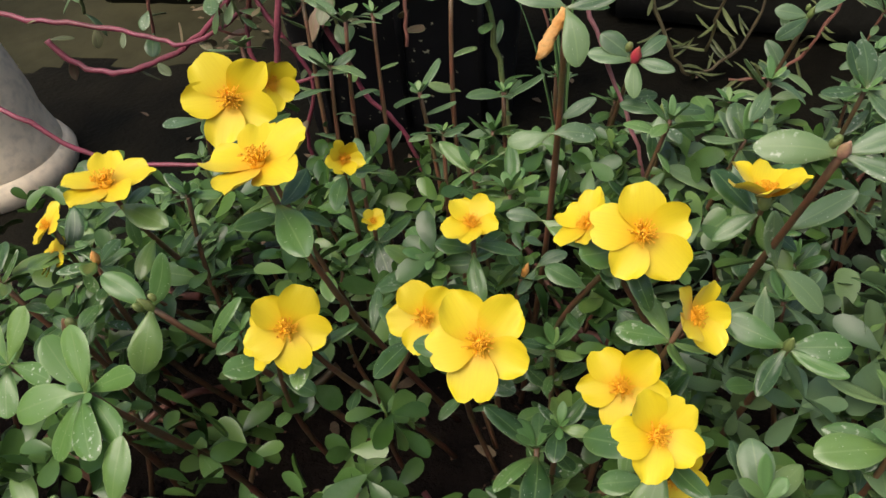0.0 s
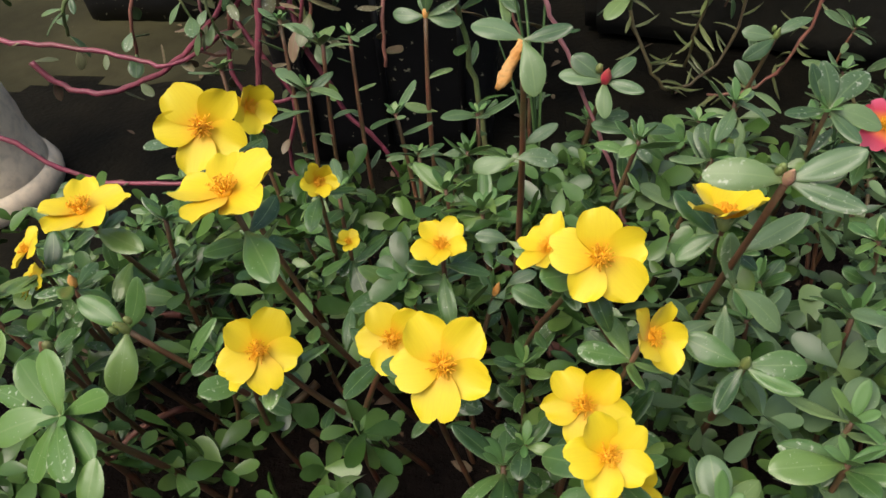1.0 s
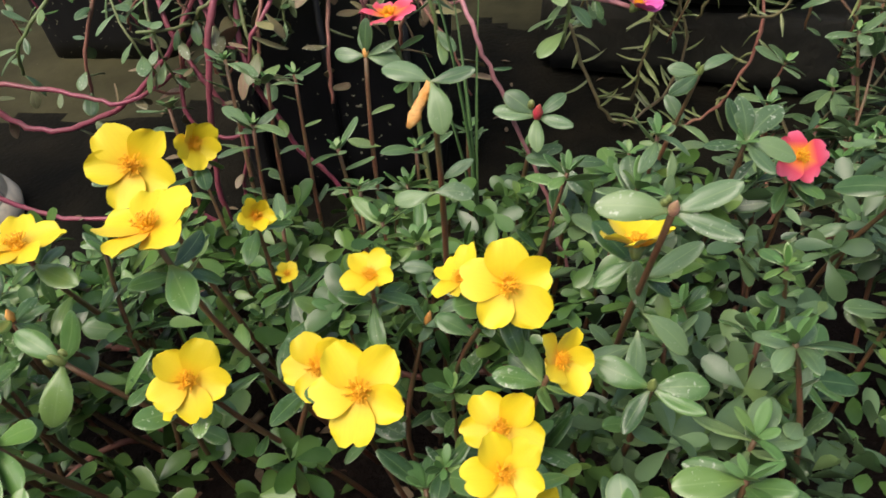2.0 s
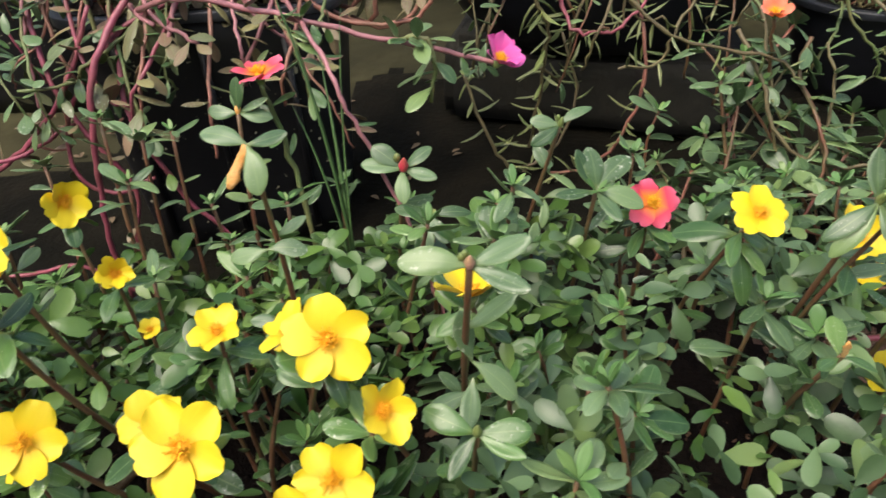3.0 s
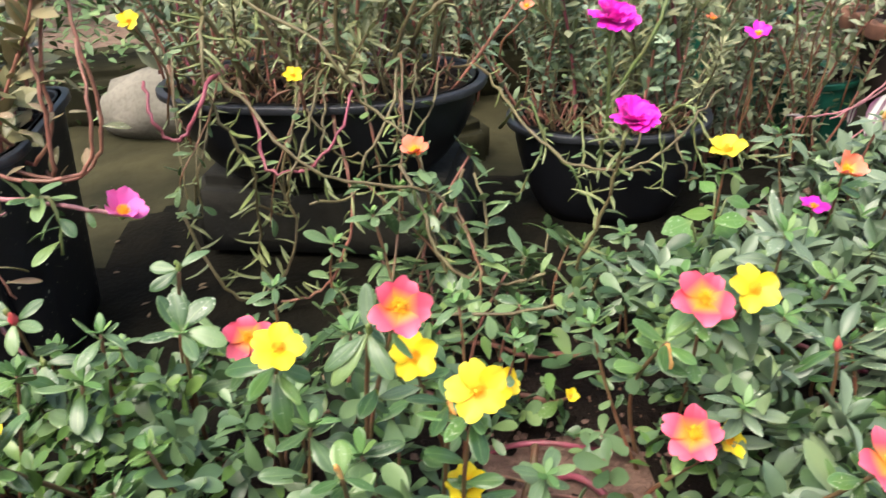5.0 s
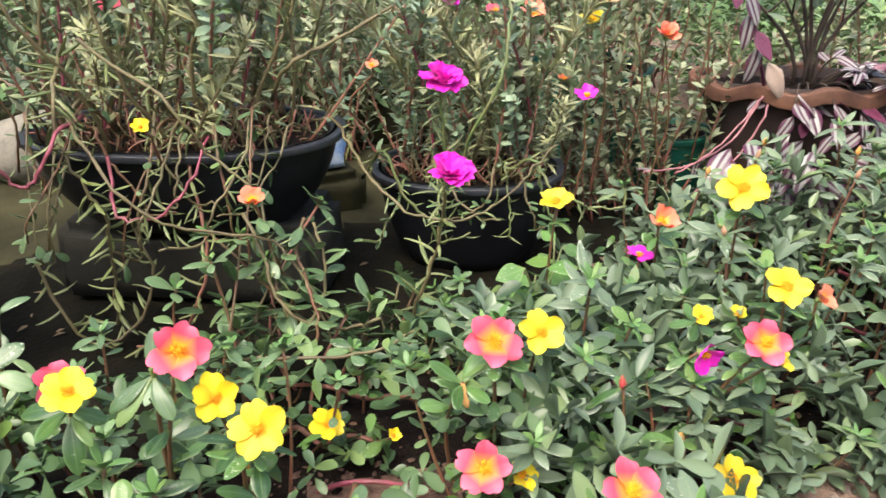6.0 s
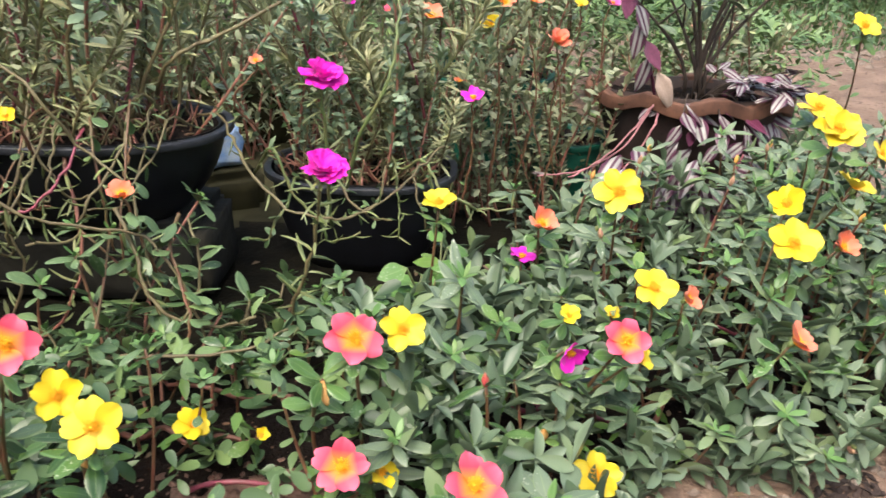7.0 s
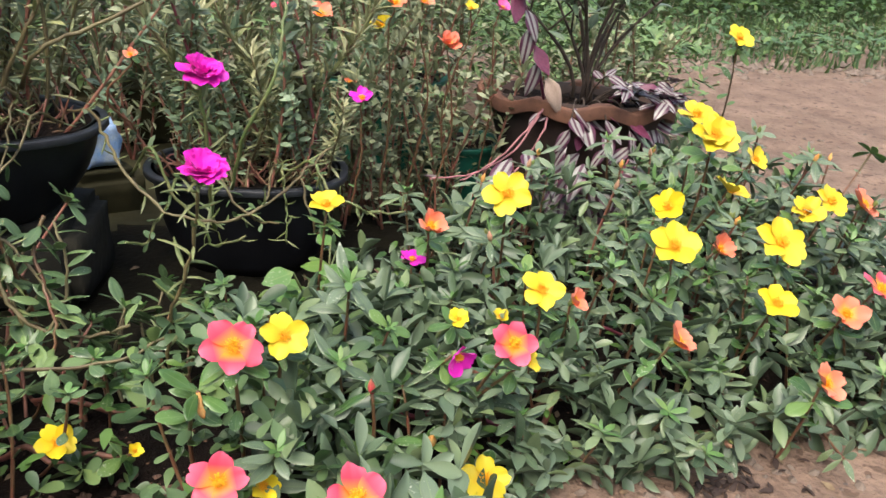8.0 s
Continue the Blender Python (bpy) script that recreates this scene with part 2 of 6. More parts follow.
# ---- helpers for meshes ----
def finish(bm, name, mat, smooth=True):
    me = bpy.data.meshes.new(name)
    bm.to_mesh(me)
    bm.free()
    if smooth:
        me.polygons.foreach_set("use_smooth", [True] * len(me.polygons))
    for m in mat if isinstance(mat, tuple) else (mat,):
        me.materials.append(m)
    return me


def put(name, me, parent=None, m=None, label=""):
    ob = new(name, me)
    ob.parent = parent
    if m is not None:
        ob.matrix_basis = m
    return tagged(ob, label)


def part(name, bm, mat, parent, label="", smooth=True):
    return put(name, finish(bm, name, mat, smooth), parent, None, label)


def thing(name, label, category, at=(0, 0, 0), group="", kind=""):
    ob = new(name)
    ob.empty_display_size = 0.01
    ob.location = at
    return tagged(ob, label, category, group, kind)


def bez(p0, p1, p2, p3, n):
    p0, p1, p2, p3 = (Vector(p) for p in (p0, p1, p2, p3))
    return [p0 * (1 - t) ** 3 + p1 * 3 * t * (1 - t) ** 2 + p2 * 3 * t * t * (1 - t) + p3 * t ** 3 for t in (i / n for i in range(n + 1))]


def spline(pts, n=6):
    """A smooth line through the points (Catmull-Rom)."""
    p = [Vector(q) for q in pts]
    p = [p[0] * 2 - p[1]] + p + [p[-1] * 2 - p[-2]]
    out = []
    for i in range(1, len(p) - 2):
        for k in range(n):
            t = k / n
            a, b, c, d = p[i - 1], p[i], p[i + 1], p[i + 2]
            out.append(0.5 * (2 * b + (c - a) * t + (2 * a - 5 * b + 4 * c - d) * t * t + (3 * b - a - 3 * c + d) * t ** 3))
    return out + [p[-2]]


def tube(bm, pts, r0, r1, sides=6, knobs=0.0):
    rings = []
    side = None
    for i, p in enumerate(pts):
        d = (pts[min(i + 1, len(pts) - 1)] - pts[max(i - 1, 0)]).normalized()
        ref = side if side else (Vector((1, 0, 0)) if abs(d.x) < 0.8 else Vector((0, 1, 0)))
        side = (ref - d * ref.dot(d)).normalized()
        up = d.cross(side)
        r = (r0 + (r1 - r0) * i / (len(pts) - 1)) * (1 + (knobs if i % 3 == 0 else 0))
        rings.append([bm.verts.new(p + (side * math.cos(a) + up * math.sin(a)) * r) for a in (2 * math.pi * k / sides for k in range(sides))])
    for a, b in zip(rings, rings[1:]):
        for k in range(sides):
            bm.faces.new((a[k], a[(k + 1) % sides], b[(k + 1) % sides], b[k]))
    bm.faces.new(rings[0][::-1])
    bm.faces.new(rings[-1])


def blob(bm, centre, r, stretch=(1, 1, 1), turn=None, seg=6, ring=5):
    m = Matrix.Translation(centre) @ (turn or Matrix()) @ Matrix.Diagonal((r * stretch[0], r * stretch[1], r * stretch[2], 1))
    bmesh.ops.create_uvsphere(bm, u_segments=seg, v_segments=ring, radius=1, matrix=m)


def turned(way, up=(0, 0, 1)):
    """A rotation whose y runs along way and whose z leans to up."""
    y = Vector(way).normalized()
    x = y.cross(Vector(up))
    if x.length < 1e-4:
        x = y.cross(Vector((1, 0, 0)))
    x.normalize()
    z = x.cross(y)
    return Matrix((x, y, z)).transposed().to_4x4()


def facing(normal, spin=0):
    z = Vector(normal).normalized()
    return z.to_track_quat("Z", "Y").to_matrix().to_4x4() @ Matrix.Rotation(spin, 4, "Z")


def crisp(bm, rim):
    """Keep the thin rim of a leaf or petal a crisp edge."""
    rim = set(rim)
    for e in bm.edges:
        if e.verts[0] in rim and e.verts[1] in rim:
            e.smooth = False


def leaf_mesh(name, mat, width, widest, bend, fold, thick=0.05, tip=0.6, nu=7, twist=0.0):
    """A fleshy leaf of length 1 along y: both sides, a shallow groove along the midrib, shoulders that round off to the rim, and a curve along its length."""
    bm = bmesh.new()
    vs = (-1, -0.82, -0.42, 0, 0.42, 0.82, 1) if nu > 4 else (-1, -0.5, 0, 0.5, 1)
    us = (0, 0.12, 0.27, 0.43, 0.6, 0.75, 0.87, 0.95, 1.0) if nu > 4 else (0, 0.25, 0.55, 0.85, 1.0)
    nu = len(us) - 1
    rows, spot = {}, {}
    uv = bm.loops.layers.uv.new("UVMap")
    for side in (1, -1):
        for i, u in enumerate(us):
            if u < widest:
                w = math.sin(u / widest * math.pi / 2) ** 1.1
            else:
                w = math.cos((u - widest) / (1 - widest) * math.pi / 2) ** tip
            w = max(w, 0.1 if i == 0 else 0.14) * width / 2
            for j, v in enumerate(vs):
                edge = abs(v) == 1
                z = 1.4 * bend * u * u + fold * (1.9 * abs(v) - 1.5 * v * v) * w + 0.012 * math.sin(6 * u + 2 * v + width * 40)
                th = 0 if edge or i == nu else thick * (1 - 0.45 * v * v) * (0.55 + 0.45 * math.sin(math.pi * min(u + 0.2, 1)))
                p = Vector((v * w + twist * u * u * 0.2, u, z + side * th / 2))
                if side < 0 and (edge or i == nu):
                    rows[side, i, j] = rows[1, i, j]
                else:
                    rows[side, i, j] = bm.verts.new(p)
                spot[rows[side, i, j]] = (v, u)
    for side in (1, -1):
        for i in range(nu):
            for j in range(len(vs) - 1):
                f = [rows[side, i, j], rows[side, i, j + 1], rows[side, i + 1, j + 1], rows[side, i + 1, j]]
                face = bm.faces.new(f if side > 0 else f[::-1])
                for loop in face.loops:
                    loop[uv].uv = spot[loop.vert]
    crisp(bm, [rows[1, i, j] for i in range(nu + 1) for j in range(len(vs)) if j in (0, len(vs) - 1) or i == nu])
    return finish(bm, name, mat)


def petal_mesh(name, mat, width, cup, curl, ruffle, seed, nu=8, nv=10):
    """A broad rounded petal of length 1 along y with both sides, a narrow claw and a shallow notch in its outer edge."""
    rr = random.Random(seed * 13 + 5)
    ph = [rr.uniform(0, 6.3) for _ in range(4)]
    notch, at, slant = rr.uniform(0.0, 0.09), rr.uniform(-0.2, 0.2), rr.uniform(-0.05, 0.05)
    bm = bmesh.new()
    g = {}
    for side in (1, -1):
        for i in range(nu + 1):
            u = (i / nu) ** 0.85
            for j in range(nv + 1):
                v = 2 * j / nv - 1
                rim = abs(v) == 1 or i == nu or i == 0
                if side < 0 and rim:
                    g[side, i, j] = g[1, i, j]
                    continue
                w = width / 2 * (0.18 + 0.82 * math.sin(min(u / 0.66, 1) * math.pi / 2) ** 1.1) * (1 - 0.26 * (max(u - 0.66, 0) / 0.34) ** 2)
                end = 1 - 0.14 * abs(v) ** 2.2 - notch * math.exp(-((v - at) / 0.2) ** 2) + 0.025 * math.sin(3.6 * v + ph[0]) + 0.01 * math.sin(11 * v + ph[3]) + slant * v
                z = cup * v * v * w * u + curl * u * u + 0.1 * u * (1 - u) + ruffle * u ** 2.5 * math.sin(3.4 * v + ph[1]) * (0.4 + abs(v)) + 0.35 * ruffle * u ** 4 * math.sin(8 * v + ph[2])
                z -= 0.012 * math.exp(-(v / 0.2) ** 2) * u
                g[side, i, j] = bm.verts.new((v * w, u * end, z - (0.014 if side < 0 else 0)))
    for side in (1, -1):
        for i in range(nu):
            for j in range(nv):
                f = [g[side, i, j], g[side, i, j + 1], g[side, i + 1, j + 1], g[side, i + 1, j]]
                bm.faces.new(f if side > 0 else f[::-1])
    crisp(bm, [g[1, i, j] for i in range(nu + 1) for j in range(nv + 1) if j in (0, nv) or i in (0, nu)])
    return finish(bm, name, mat)


SHAPES = [(0.44, 0.62, -0.16, 0.16), (0.38, 0.58, 0.1, 0.22), (0.48, 0.66, -0.2, 0.14), (0.36, 0.56, 0.06, 0.24), (0.53, 0.66, -0.08, 0.16), (0.35, 0.62, -0.26, 0.2)]
LANCE = [(0.36, 0.56, -0.15, 0.2), (0.31, 0.52, 0.08, 0.24), (0.4, 0.6, -0.22, 0.18), (0.37, 0.6, -0.3, 0.16)]
LEAVES = [leaf_mesh("leaf", LEAF, w, wi, be, fo, tip=0.5, twist=R.uniform(-1, 1)) for w, wi, be, fo in SHAPES]
LEAVES_FRESH = [leaf_mesh("leaf", LEAF_FRESH, w, wi, be, fo, tip=0.5, twist=R.uniform(-1, 1)) for w, wi, be, fo in SHAPES]
LEAVES_SPOON = [leaf_mesh("leaf", LEAF_FRESH, w, 0.72, be, 0.05, tip=0.42, twist=R.uniform(-1, 1)) for w, be in ((0.46, -0.1), (0.4, 0.06), (0.5, -0.18))]
LEAVES_BLUE = [leaf_mesh("leaf", LEAF_BLUE, w, wi, be, fo, tip=0.5, twist=R.uniform(-1, 1)) for w, wi, be, fo in SHAPES]
LEAVES_LANCE = [leaf_mesh("leaf", LEAF_MID, w, wi, be, fo, tip=0.78, twist=R.uniform(-1, 1)) for w, wi, be, fo in LANCE]
LEAVES_BRONZE = [leaf_mesh("leaf", LEAF_BRONZE, w, wi, be, fo, twist=R.uniform(-1, 1)) for w, wi, be, fo in SHAPES[:3]]
LEAVES_STRIPED = [leaf_mesh("leaf", STRIPED, 0.5, 0.42, b, 0.2, 0.02, tip=0.75) for b in (-0.3, -0.12, 0.05)]
LEAVES_PURPLE = [leaf_mesh("leaf", PURPLE, 0.5, 0.42, b, 0.2, 0.02, tip=0.75) for b in (-0.3, 0.05)]
LEAVES_WEED = [leaf_mesh("leaf", LEAF_WEED, 0.72, 0.4, b, 0.12, 0.012, tip=0.8) for b in (-0.12, 0.0)]


def petals_of(name, mat, width, cup, curl, ruffle):
    return [petal_mesh(name, mat, width * w, cup, curl + c, ruffle, k) for k, (w, c) in enumerate(((1, 0), (0.93, 0.06), (1.06, -0.06), (0.98, 0.1), (0.9, 0.02), (1.03, -0.1)))]


PETALS = {"yellow": petals_of("petal", YELLOW, 0.9, 0.2, 0.02, 0.05), "lemon": petals_of("petal", LEMON, 0.9, 0.2, 0.02, 0.05),
          "pink": petals_of("petal", PINK, 0.9, 0.12, 0.0, 0.05), "orange": petals_of("petal", ORANGE, 0.88, 0.2, 0.12, 0.06),
          "magenta": petals_of("petal", MAGENTA, 0.8, 0.14, 0.06, 0.06), "rose": petals_of("petal", ROSE, 0.95, 0.16, 0.1, 0.06)}
WORDS = {"yellow": "golden yellow", "lemon": "lemon yellow", "pink": "coral pink", "orange": "orange", "magenta": "magenta", "rose": "rose pink"}


def stamen_mesh():
    rr = random.Random(5)
    bm = bmesh.new()
    for k in range(64):
        a, lean = rr.uniform(0, 6.283), rr.uniform(0.1, 1.05)
        h = rr.uniform(0.15, 0.27)
        tip = Vector((math.cos(a) * math.sin(lean) * h, math.sin(a) * math.sin(lean) * h, math.cos(lean) * h * 0.85 + 0.03))
        tube(bm, [Vector((tip.x * 0.2, tip.y * 0.2, 0)), tip * 0.6, tip], 0.011, 0.009, 3)
        blob(bm, tip, 0.019, (1, 1, 0.8), None, 4, 3)
    blob(bm, (0, 0, 0.02), 0.11, (1, 1, 0.6), None, 8, 5)
    return finish(bm, "stamen_tuft", STAMEN)


def calyx_mesh():
    bm = bmesh.new()
    blob(bm, (0, 0, -0.13), 0.15, (1, 1, 1.35), None, 8, 6)
    for k in range(2):
        a = k * math.pi
        for j in range(5):
            blob(bm, (math.cos(a) * (0.08 + 0.03 * j), math.sin(a) * (0.08 + 0.03 * j), -0.14 + 0.035 * j), 0.075 - 0.011 * j, (1, 1.2, 0.7), None, 6, 4)
    return finish(bm, "flower", CALYX)


STAMENS, CALYX_MESH = stamen_mesh(), calyx_mesh()


def flower(parent, at, normal, r, colour, opening=0.18, layers=1, seed=0):
    """An open flower: calyx, five petals (more where it is double) and a tuft of stamens."""
    rr = random.Random(seed)
    base = put("flower", CALYX_MESH, parent, Matrix.Translation(at) @ facing(normal, rr.uniform(0, 6.28)) @ Matrix.Scale(r, 4), WORDS[colour] + " flower")
    for lay in range(layers):
        many = 5 if layers < 3 else 10 - lay
        size, lift = (1 - 0.2 * lay, opening + 0.42 * lay) if layers < 3 else (1 - 0.13 * lay, opening + 0.24 * lay)
        for k in range(many):
            a = k * 2 * math.pi / many + lay * 0.63 + rr.uniform(-0.1, 0.1)
            m = Matrix.Rotation(a, 4, "Z") @ Matrix.Translation((0, 0.03, 0.004 * k + 0.02 * lay)) @ Matrix.Rotation(lift + rr.uniform(-0.13, 0.13), 4, "X") @ Matrix.Rotation(0.16 + rr.uniform(-0.12, 0.12), 4, "Y") @ Matrix.Scale(size * rr.uniform(0.86, 0.99), 4)
            put("petal", rr.choice(PETALS[colour]), base, m)
    if layers < 3:
        put("stamen_tuft", STAMENS, base, Matrix.Translation((0, 0, 0.03)) @ Matrix.Scale(1.3, 4), "golden stamen tuft")
    return base


def leaf_on(parent, at, way, size, meshes, rr, up=(0, 0, 1), name="leaf"):
    w = rr.uniform(0.88, 1.14)
    return put(name, rr.choice(meshes), parent, Matrix.Translation(at) @ turned(way, up) @ Matrix.Rotation(rr.uniform(-0.35, 0.35), 4, "Y") @ Matrix.Diagonal((size * w, size, size, 1)))


def sprig(label, base, top, leaf, meshes, seed, stem=STEM_BROWN, thick=0.0016, leaves=9, whorl=5, end=None, bow=0.25, droop=0.2, name="purslane_sprig", group="purslane sprigs in the bed", spare=0.3, sunk=(0.02, 0.22), rise=0.28):
    """One shoot from the soil to its top: a bowed stem, paired leaves up its length, a whorl below the top. end(parent, at, way) adds a flower or a bud."""
    rr = random.Random(seed)
    root = thing(name, label, "purslane", base, group)
    b, t = Vector((0, 0, 0)), Vector(top) - Vector(base)
    side = Vector((rr.uniform(-1, 1), rr.uniform(-1, 1), 0)) * t.length * bow
    pts = bez(b, b + Vector((t.x * 0.15, t.y * 0.15, t.z * 0.4)) + side, t * 0.7 + side * 0.5, t, 9)
    bm = bmesh.new()
    tube(bm, pts, thick * 0.86, thick * 0.6, 6, 0.15)
    part("stem", bm, stem, root)
    way = (pts[-1] - pts[-2]).normalized()
    a0 = rr.uniform(0, 6.28)
    for k in range(leaves):
        f = spare + (0.95 - spare) * (k + 0.5) / leaves
        i = min(int(f * 9), 8)
        at = pts[i].lerp(pts[i + 1], f * 9 - i)
        d = (pts[i + 1] - pts[i]).normalized()
        a = a0 + k * 2.4 + rr.uniform(-0.4, 0.4)
        out = turned(d, (0.3, 0.9, 0.1)) @ Vector((math.cos(a), 0.35 + rr.uniform(-0.3, 0.3), math.sin(a)))
        out.z += rr.uniform(-droop, 0.35)
        leaf_on(root, at, out, leaf * rr.uniform(0.55, 1.1), meshes, rr, d + Vector((0, 0, 0.5)))
    for k in range(whorl):
        a = a0 + 0.7 + k * 6.283 / whorl + rr.uniform(-0.3, 0.3)
        out = turned(way, (0.3, 0.9, 0.1)) @ Vector((math.cos(a), rise + rr.uniform(-0.45, 0.45), math.sin(a)))
        leaf_on(root, pts[-1] - way * leaf * rr.uniform(*sunk), out, leaf * rr.uniform(0.65, 1.25), meshes, rr, way + Vector((0, 0, 0.3)))
    if end:
        end(root, pts[-1], way)
    return root


def young_tip(leaf, meshes, seed):
    """The small unfolding leaves that close a shoot, as one little tuft."""
    def make(root, at, way):
        rr = random.Random(seed)
        bm = bmesh.new()
        for k in range(5):
            a = k * 1.257 + rr.uniform(-0.3, 0.3)
            d = turned(way, (0.3, 0.9, 0.1)) @ Vector((math.cos(a) * 0.7, 1 - 0.12 * k, math.sin(a) * 0.7))
            n0 = len(bm.verts)
            bm.from_mesh(rr.choice(meshes))
            bm.verts.ensure_lookup_table()
            m = Matrix.Translation(at) @ turned(d, way) @ Matrix.Scale(leaf * rr.uniform(0.35, 0.62), 4)
            for v in bm.verts[n0:]:
                v.co = m @ v.co
        part("leaf_tuft", bm, TUFT, root)
    return make


def bud_end(mat, r, label, seed, n=2):
    def make(root, at, way):
        rr = random.Random(seed)
        for k in range(n):
            bm = bmesh.new()
            o = Vector((rr.uniform(-1, 1), rr.uniform(-1, 1), rr.uniform(0, 1))) * r * 0.9
            blob(bm, at + way * r * 0.8 + o * (k > 0), r * 0.86 if k == 0 else r * 0.6, (0.7, 1.65 if k == 0 else 1.2, 0.7), turned(way), 8, 8)
            for v in bm.verts:
                v.co = v.co.lerp(at + way * (v.co - at).dot(way), 0.55 * smooth_step(r * 0.6, r * 2.2, (v.co - at).dot(way)) if k == 0 else 0)
            part("bud", bm, mat if k == 0 else CALYX, root, label if k == 0 else "small green bud")
    return make


def wilted_end(length, way, seed):
    """A spent flower, twisted shut and hanging."""
    def make(root, at, _):
        rr = random.Random(seed)
        d = Vector(way).normalized()
        bm = bmesh.new()
        pts = [at + d * length * k / 7 + Vector((rr.uniform(-1, 1), rr.uniform(-1, 1), 0)) * length * 0.02 for k in range(8)]
        rings = [0.08, 0.1, 0.11, 0.1, 0.11, 0.12, 0.1, 0.04]
        side = d.cross(Vector((0.3, 1, 0.2))).normalized()
        up = d.cross(side)
        prev = None
        for i, p in enumerate(pts):
            ring = [bm.verts.new(p + (side * math.cos(a + i * 0.3) + up * math.sin(a + i * 0.3)) * rings[i] * length * (0.85 + 0.3 * math.sin(3 * a + 0.9 * i) + 0.16 * math.sin(5 * a - 2.2 * i))) for a in (6.283 * k / 10 for k in range(10))]
            if prev:
                for k in range(10):
                    bm.faces.new((prev[k], prev[(k + 1) % 10], ring[(k + 1) % 10], ring[k]))
            prev = ring
        bm.faces.new(prev)
        part("wilted_flower", bm, WILTED, root, "wilted orange flower")
    return make


def flower_end(r, colour, normal, seed, opening=0.18, layers=1):
    def make(root, at, way):
        flower(root, at + Vector(normal).normalized() * r * 0.15, normal, r, colour, opening, layers, seed)
    return make


FLOWERS = [(0.53, 0.53, 0.07), (0.555, 0.54, 0.07)]


def clear_height(x, y, h):
    """Leafy shoots that stand just in front of an open flower stay below it."""
    for fx, fy, fz in FLOWERS:
        if abs(x - fx) < 0.024 and -0.008 < fy - y < 0.13:
            h = min(h, max(fz - 0.014 + 0.45 * max(fy - y - 0.01, 0), 0.02))
    return h


def flowering(colour, at, r, normal, base=None, leaf=0.016, meshes=None, leaves=5, whorl=5, stem=STEM_BROWN, opening=0.18, layers=1, bow=0.15, seed=None, group="flowering purslane in the bed", word=""):
    """A shoot that carries one open flower."""
    seed = int(abs(at[0]) * 7919 + abs(at[1]) * 104729 + at[2] * 1299709) % 99991 if seed is None else seed
    rr = random.Random(seed)
    FLOWERS.append(tuple(at))
    n = Vector(normal).normalized()
    top = Vector(at) - n * r * 0.22
    if base is None:
        base = (at[0] - n.x * 0.03 + rr.uniform(-0.02, 0.02), at[1] + 0.02 + rr.uniform(-0.01, 0.03), ground_height(at[0], at[1] + 0.02) - 0.004)
    return sprig(f"purslane shoot with {word or 'one open'} {WORDS[colour]} flower", base, top, leaf, meshes or LEAVES, seed, stem, 0.0015, leaves, whorl, flower_end(r, colour, n, seed, opening, layers), bow, 0.2, group=group, name="flowering_purslane", sunk=(0.5, 0.95), rise=-0.05)


# ---- ground ----
def smooth_step(a, b, x):
    t = min(max((x - a) / (b - a), 0), 1)
    return t * t * (3 - 2 * t)


def bed_back(x):
    return float(np.interp(x, [-0.5, -0.12, -0.04, 0.05, 0.14, 0.2, 0.26, 0.35, 0.43, 0.5, 0.6, 0.72, 0.85, 1.0, 1.3], [0.31, 0.335, 0.362, 0.37, 0.366, 0.395, 0.43, 0.44, 0.455, 0.49, 0.6, 0.685, 0.69, 0.66, 0.62]))


def bed_front(x):
    return float(np.interp(x, [-0.5, 0.42, 0.55, 0.62, 0.68, 0.8, 0.95, 1.3], [0.09, 0.12, 0.215, 0.275, 0.3, 0.294, 0.286, 0.3]))


def ground_height(x, y):
    """Bed soil a little proud of the bare earth and of the sunken wet strip behind it."""
    z = 0.022 * (1 - smooth_step(0.5, 0.75, x))
    z *= 1 - smooth_step(bed_back(x) - 0.01, bed_back(x) + 0.05, y) * 0.8
    z += 0.006 * noise.noise((x * 9, y * 9, 1.0)) + 0.003 * noise.noise((x * 40, y * 40, 2.0))
    far = math.hypot(x - 0.4, y - 0.4)
    return z + (0.05 * noise.noise((x * 0.6, y * 0.6, 5.0)) * smooth_step(2.5, 6, far))


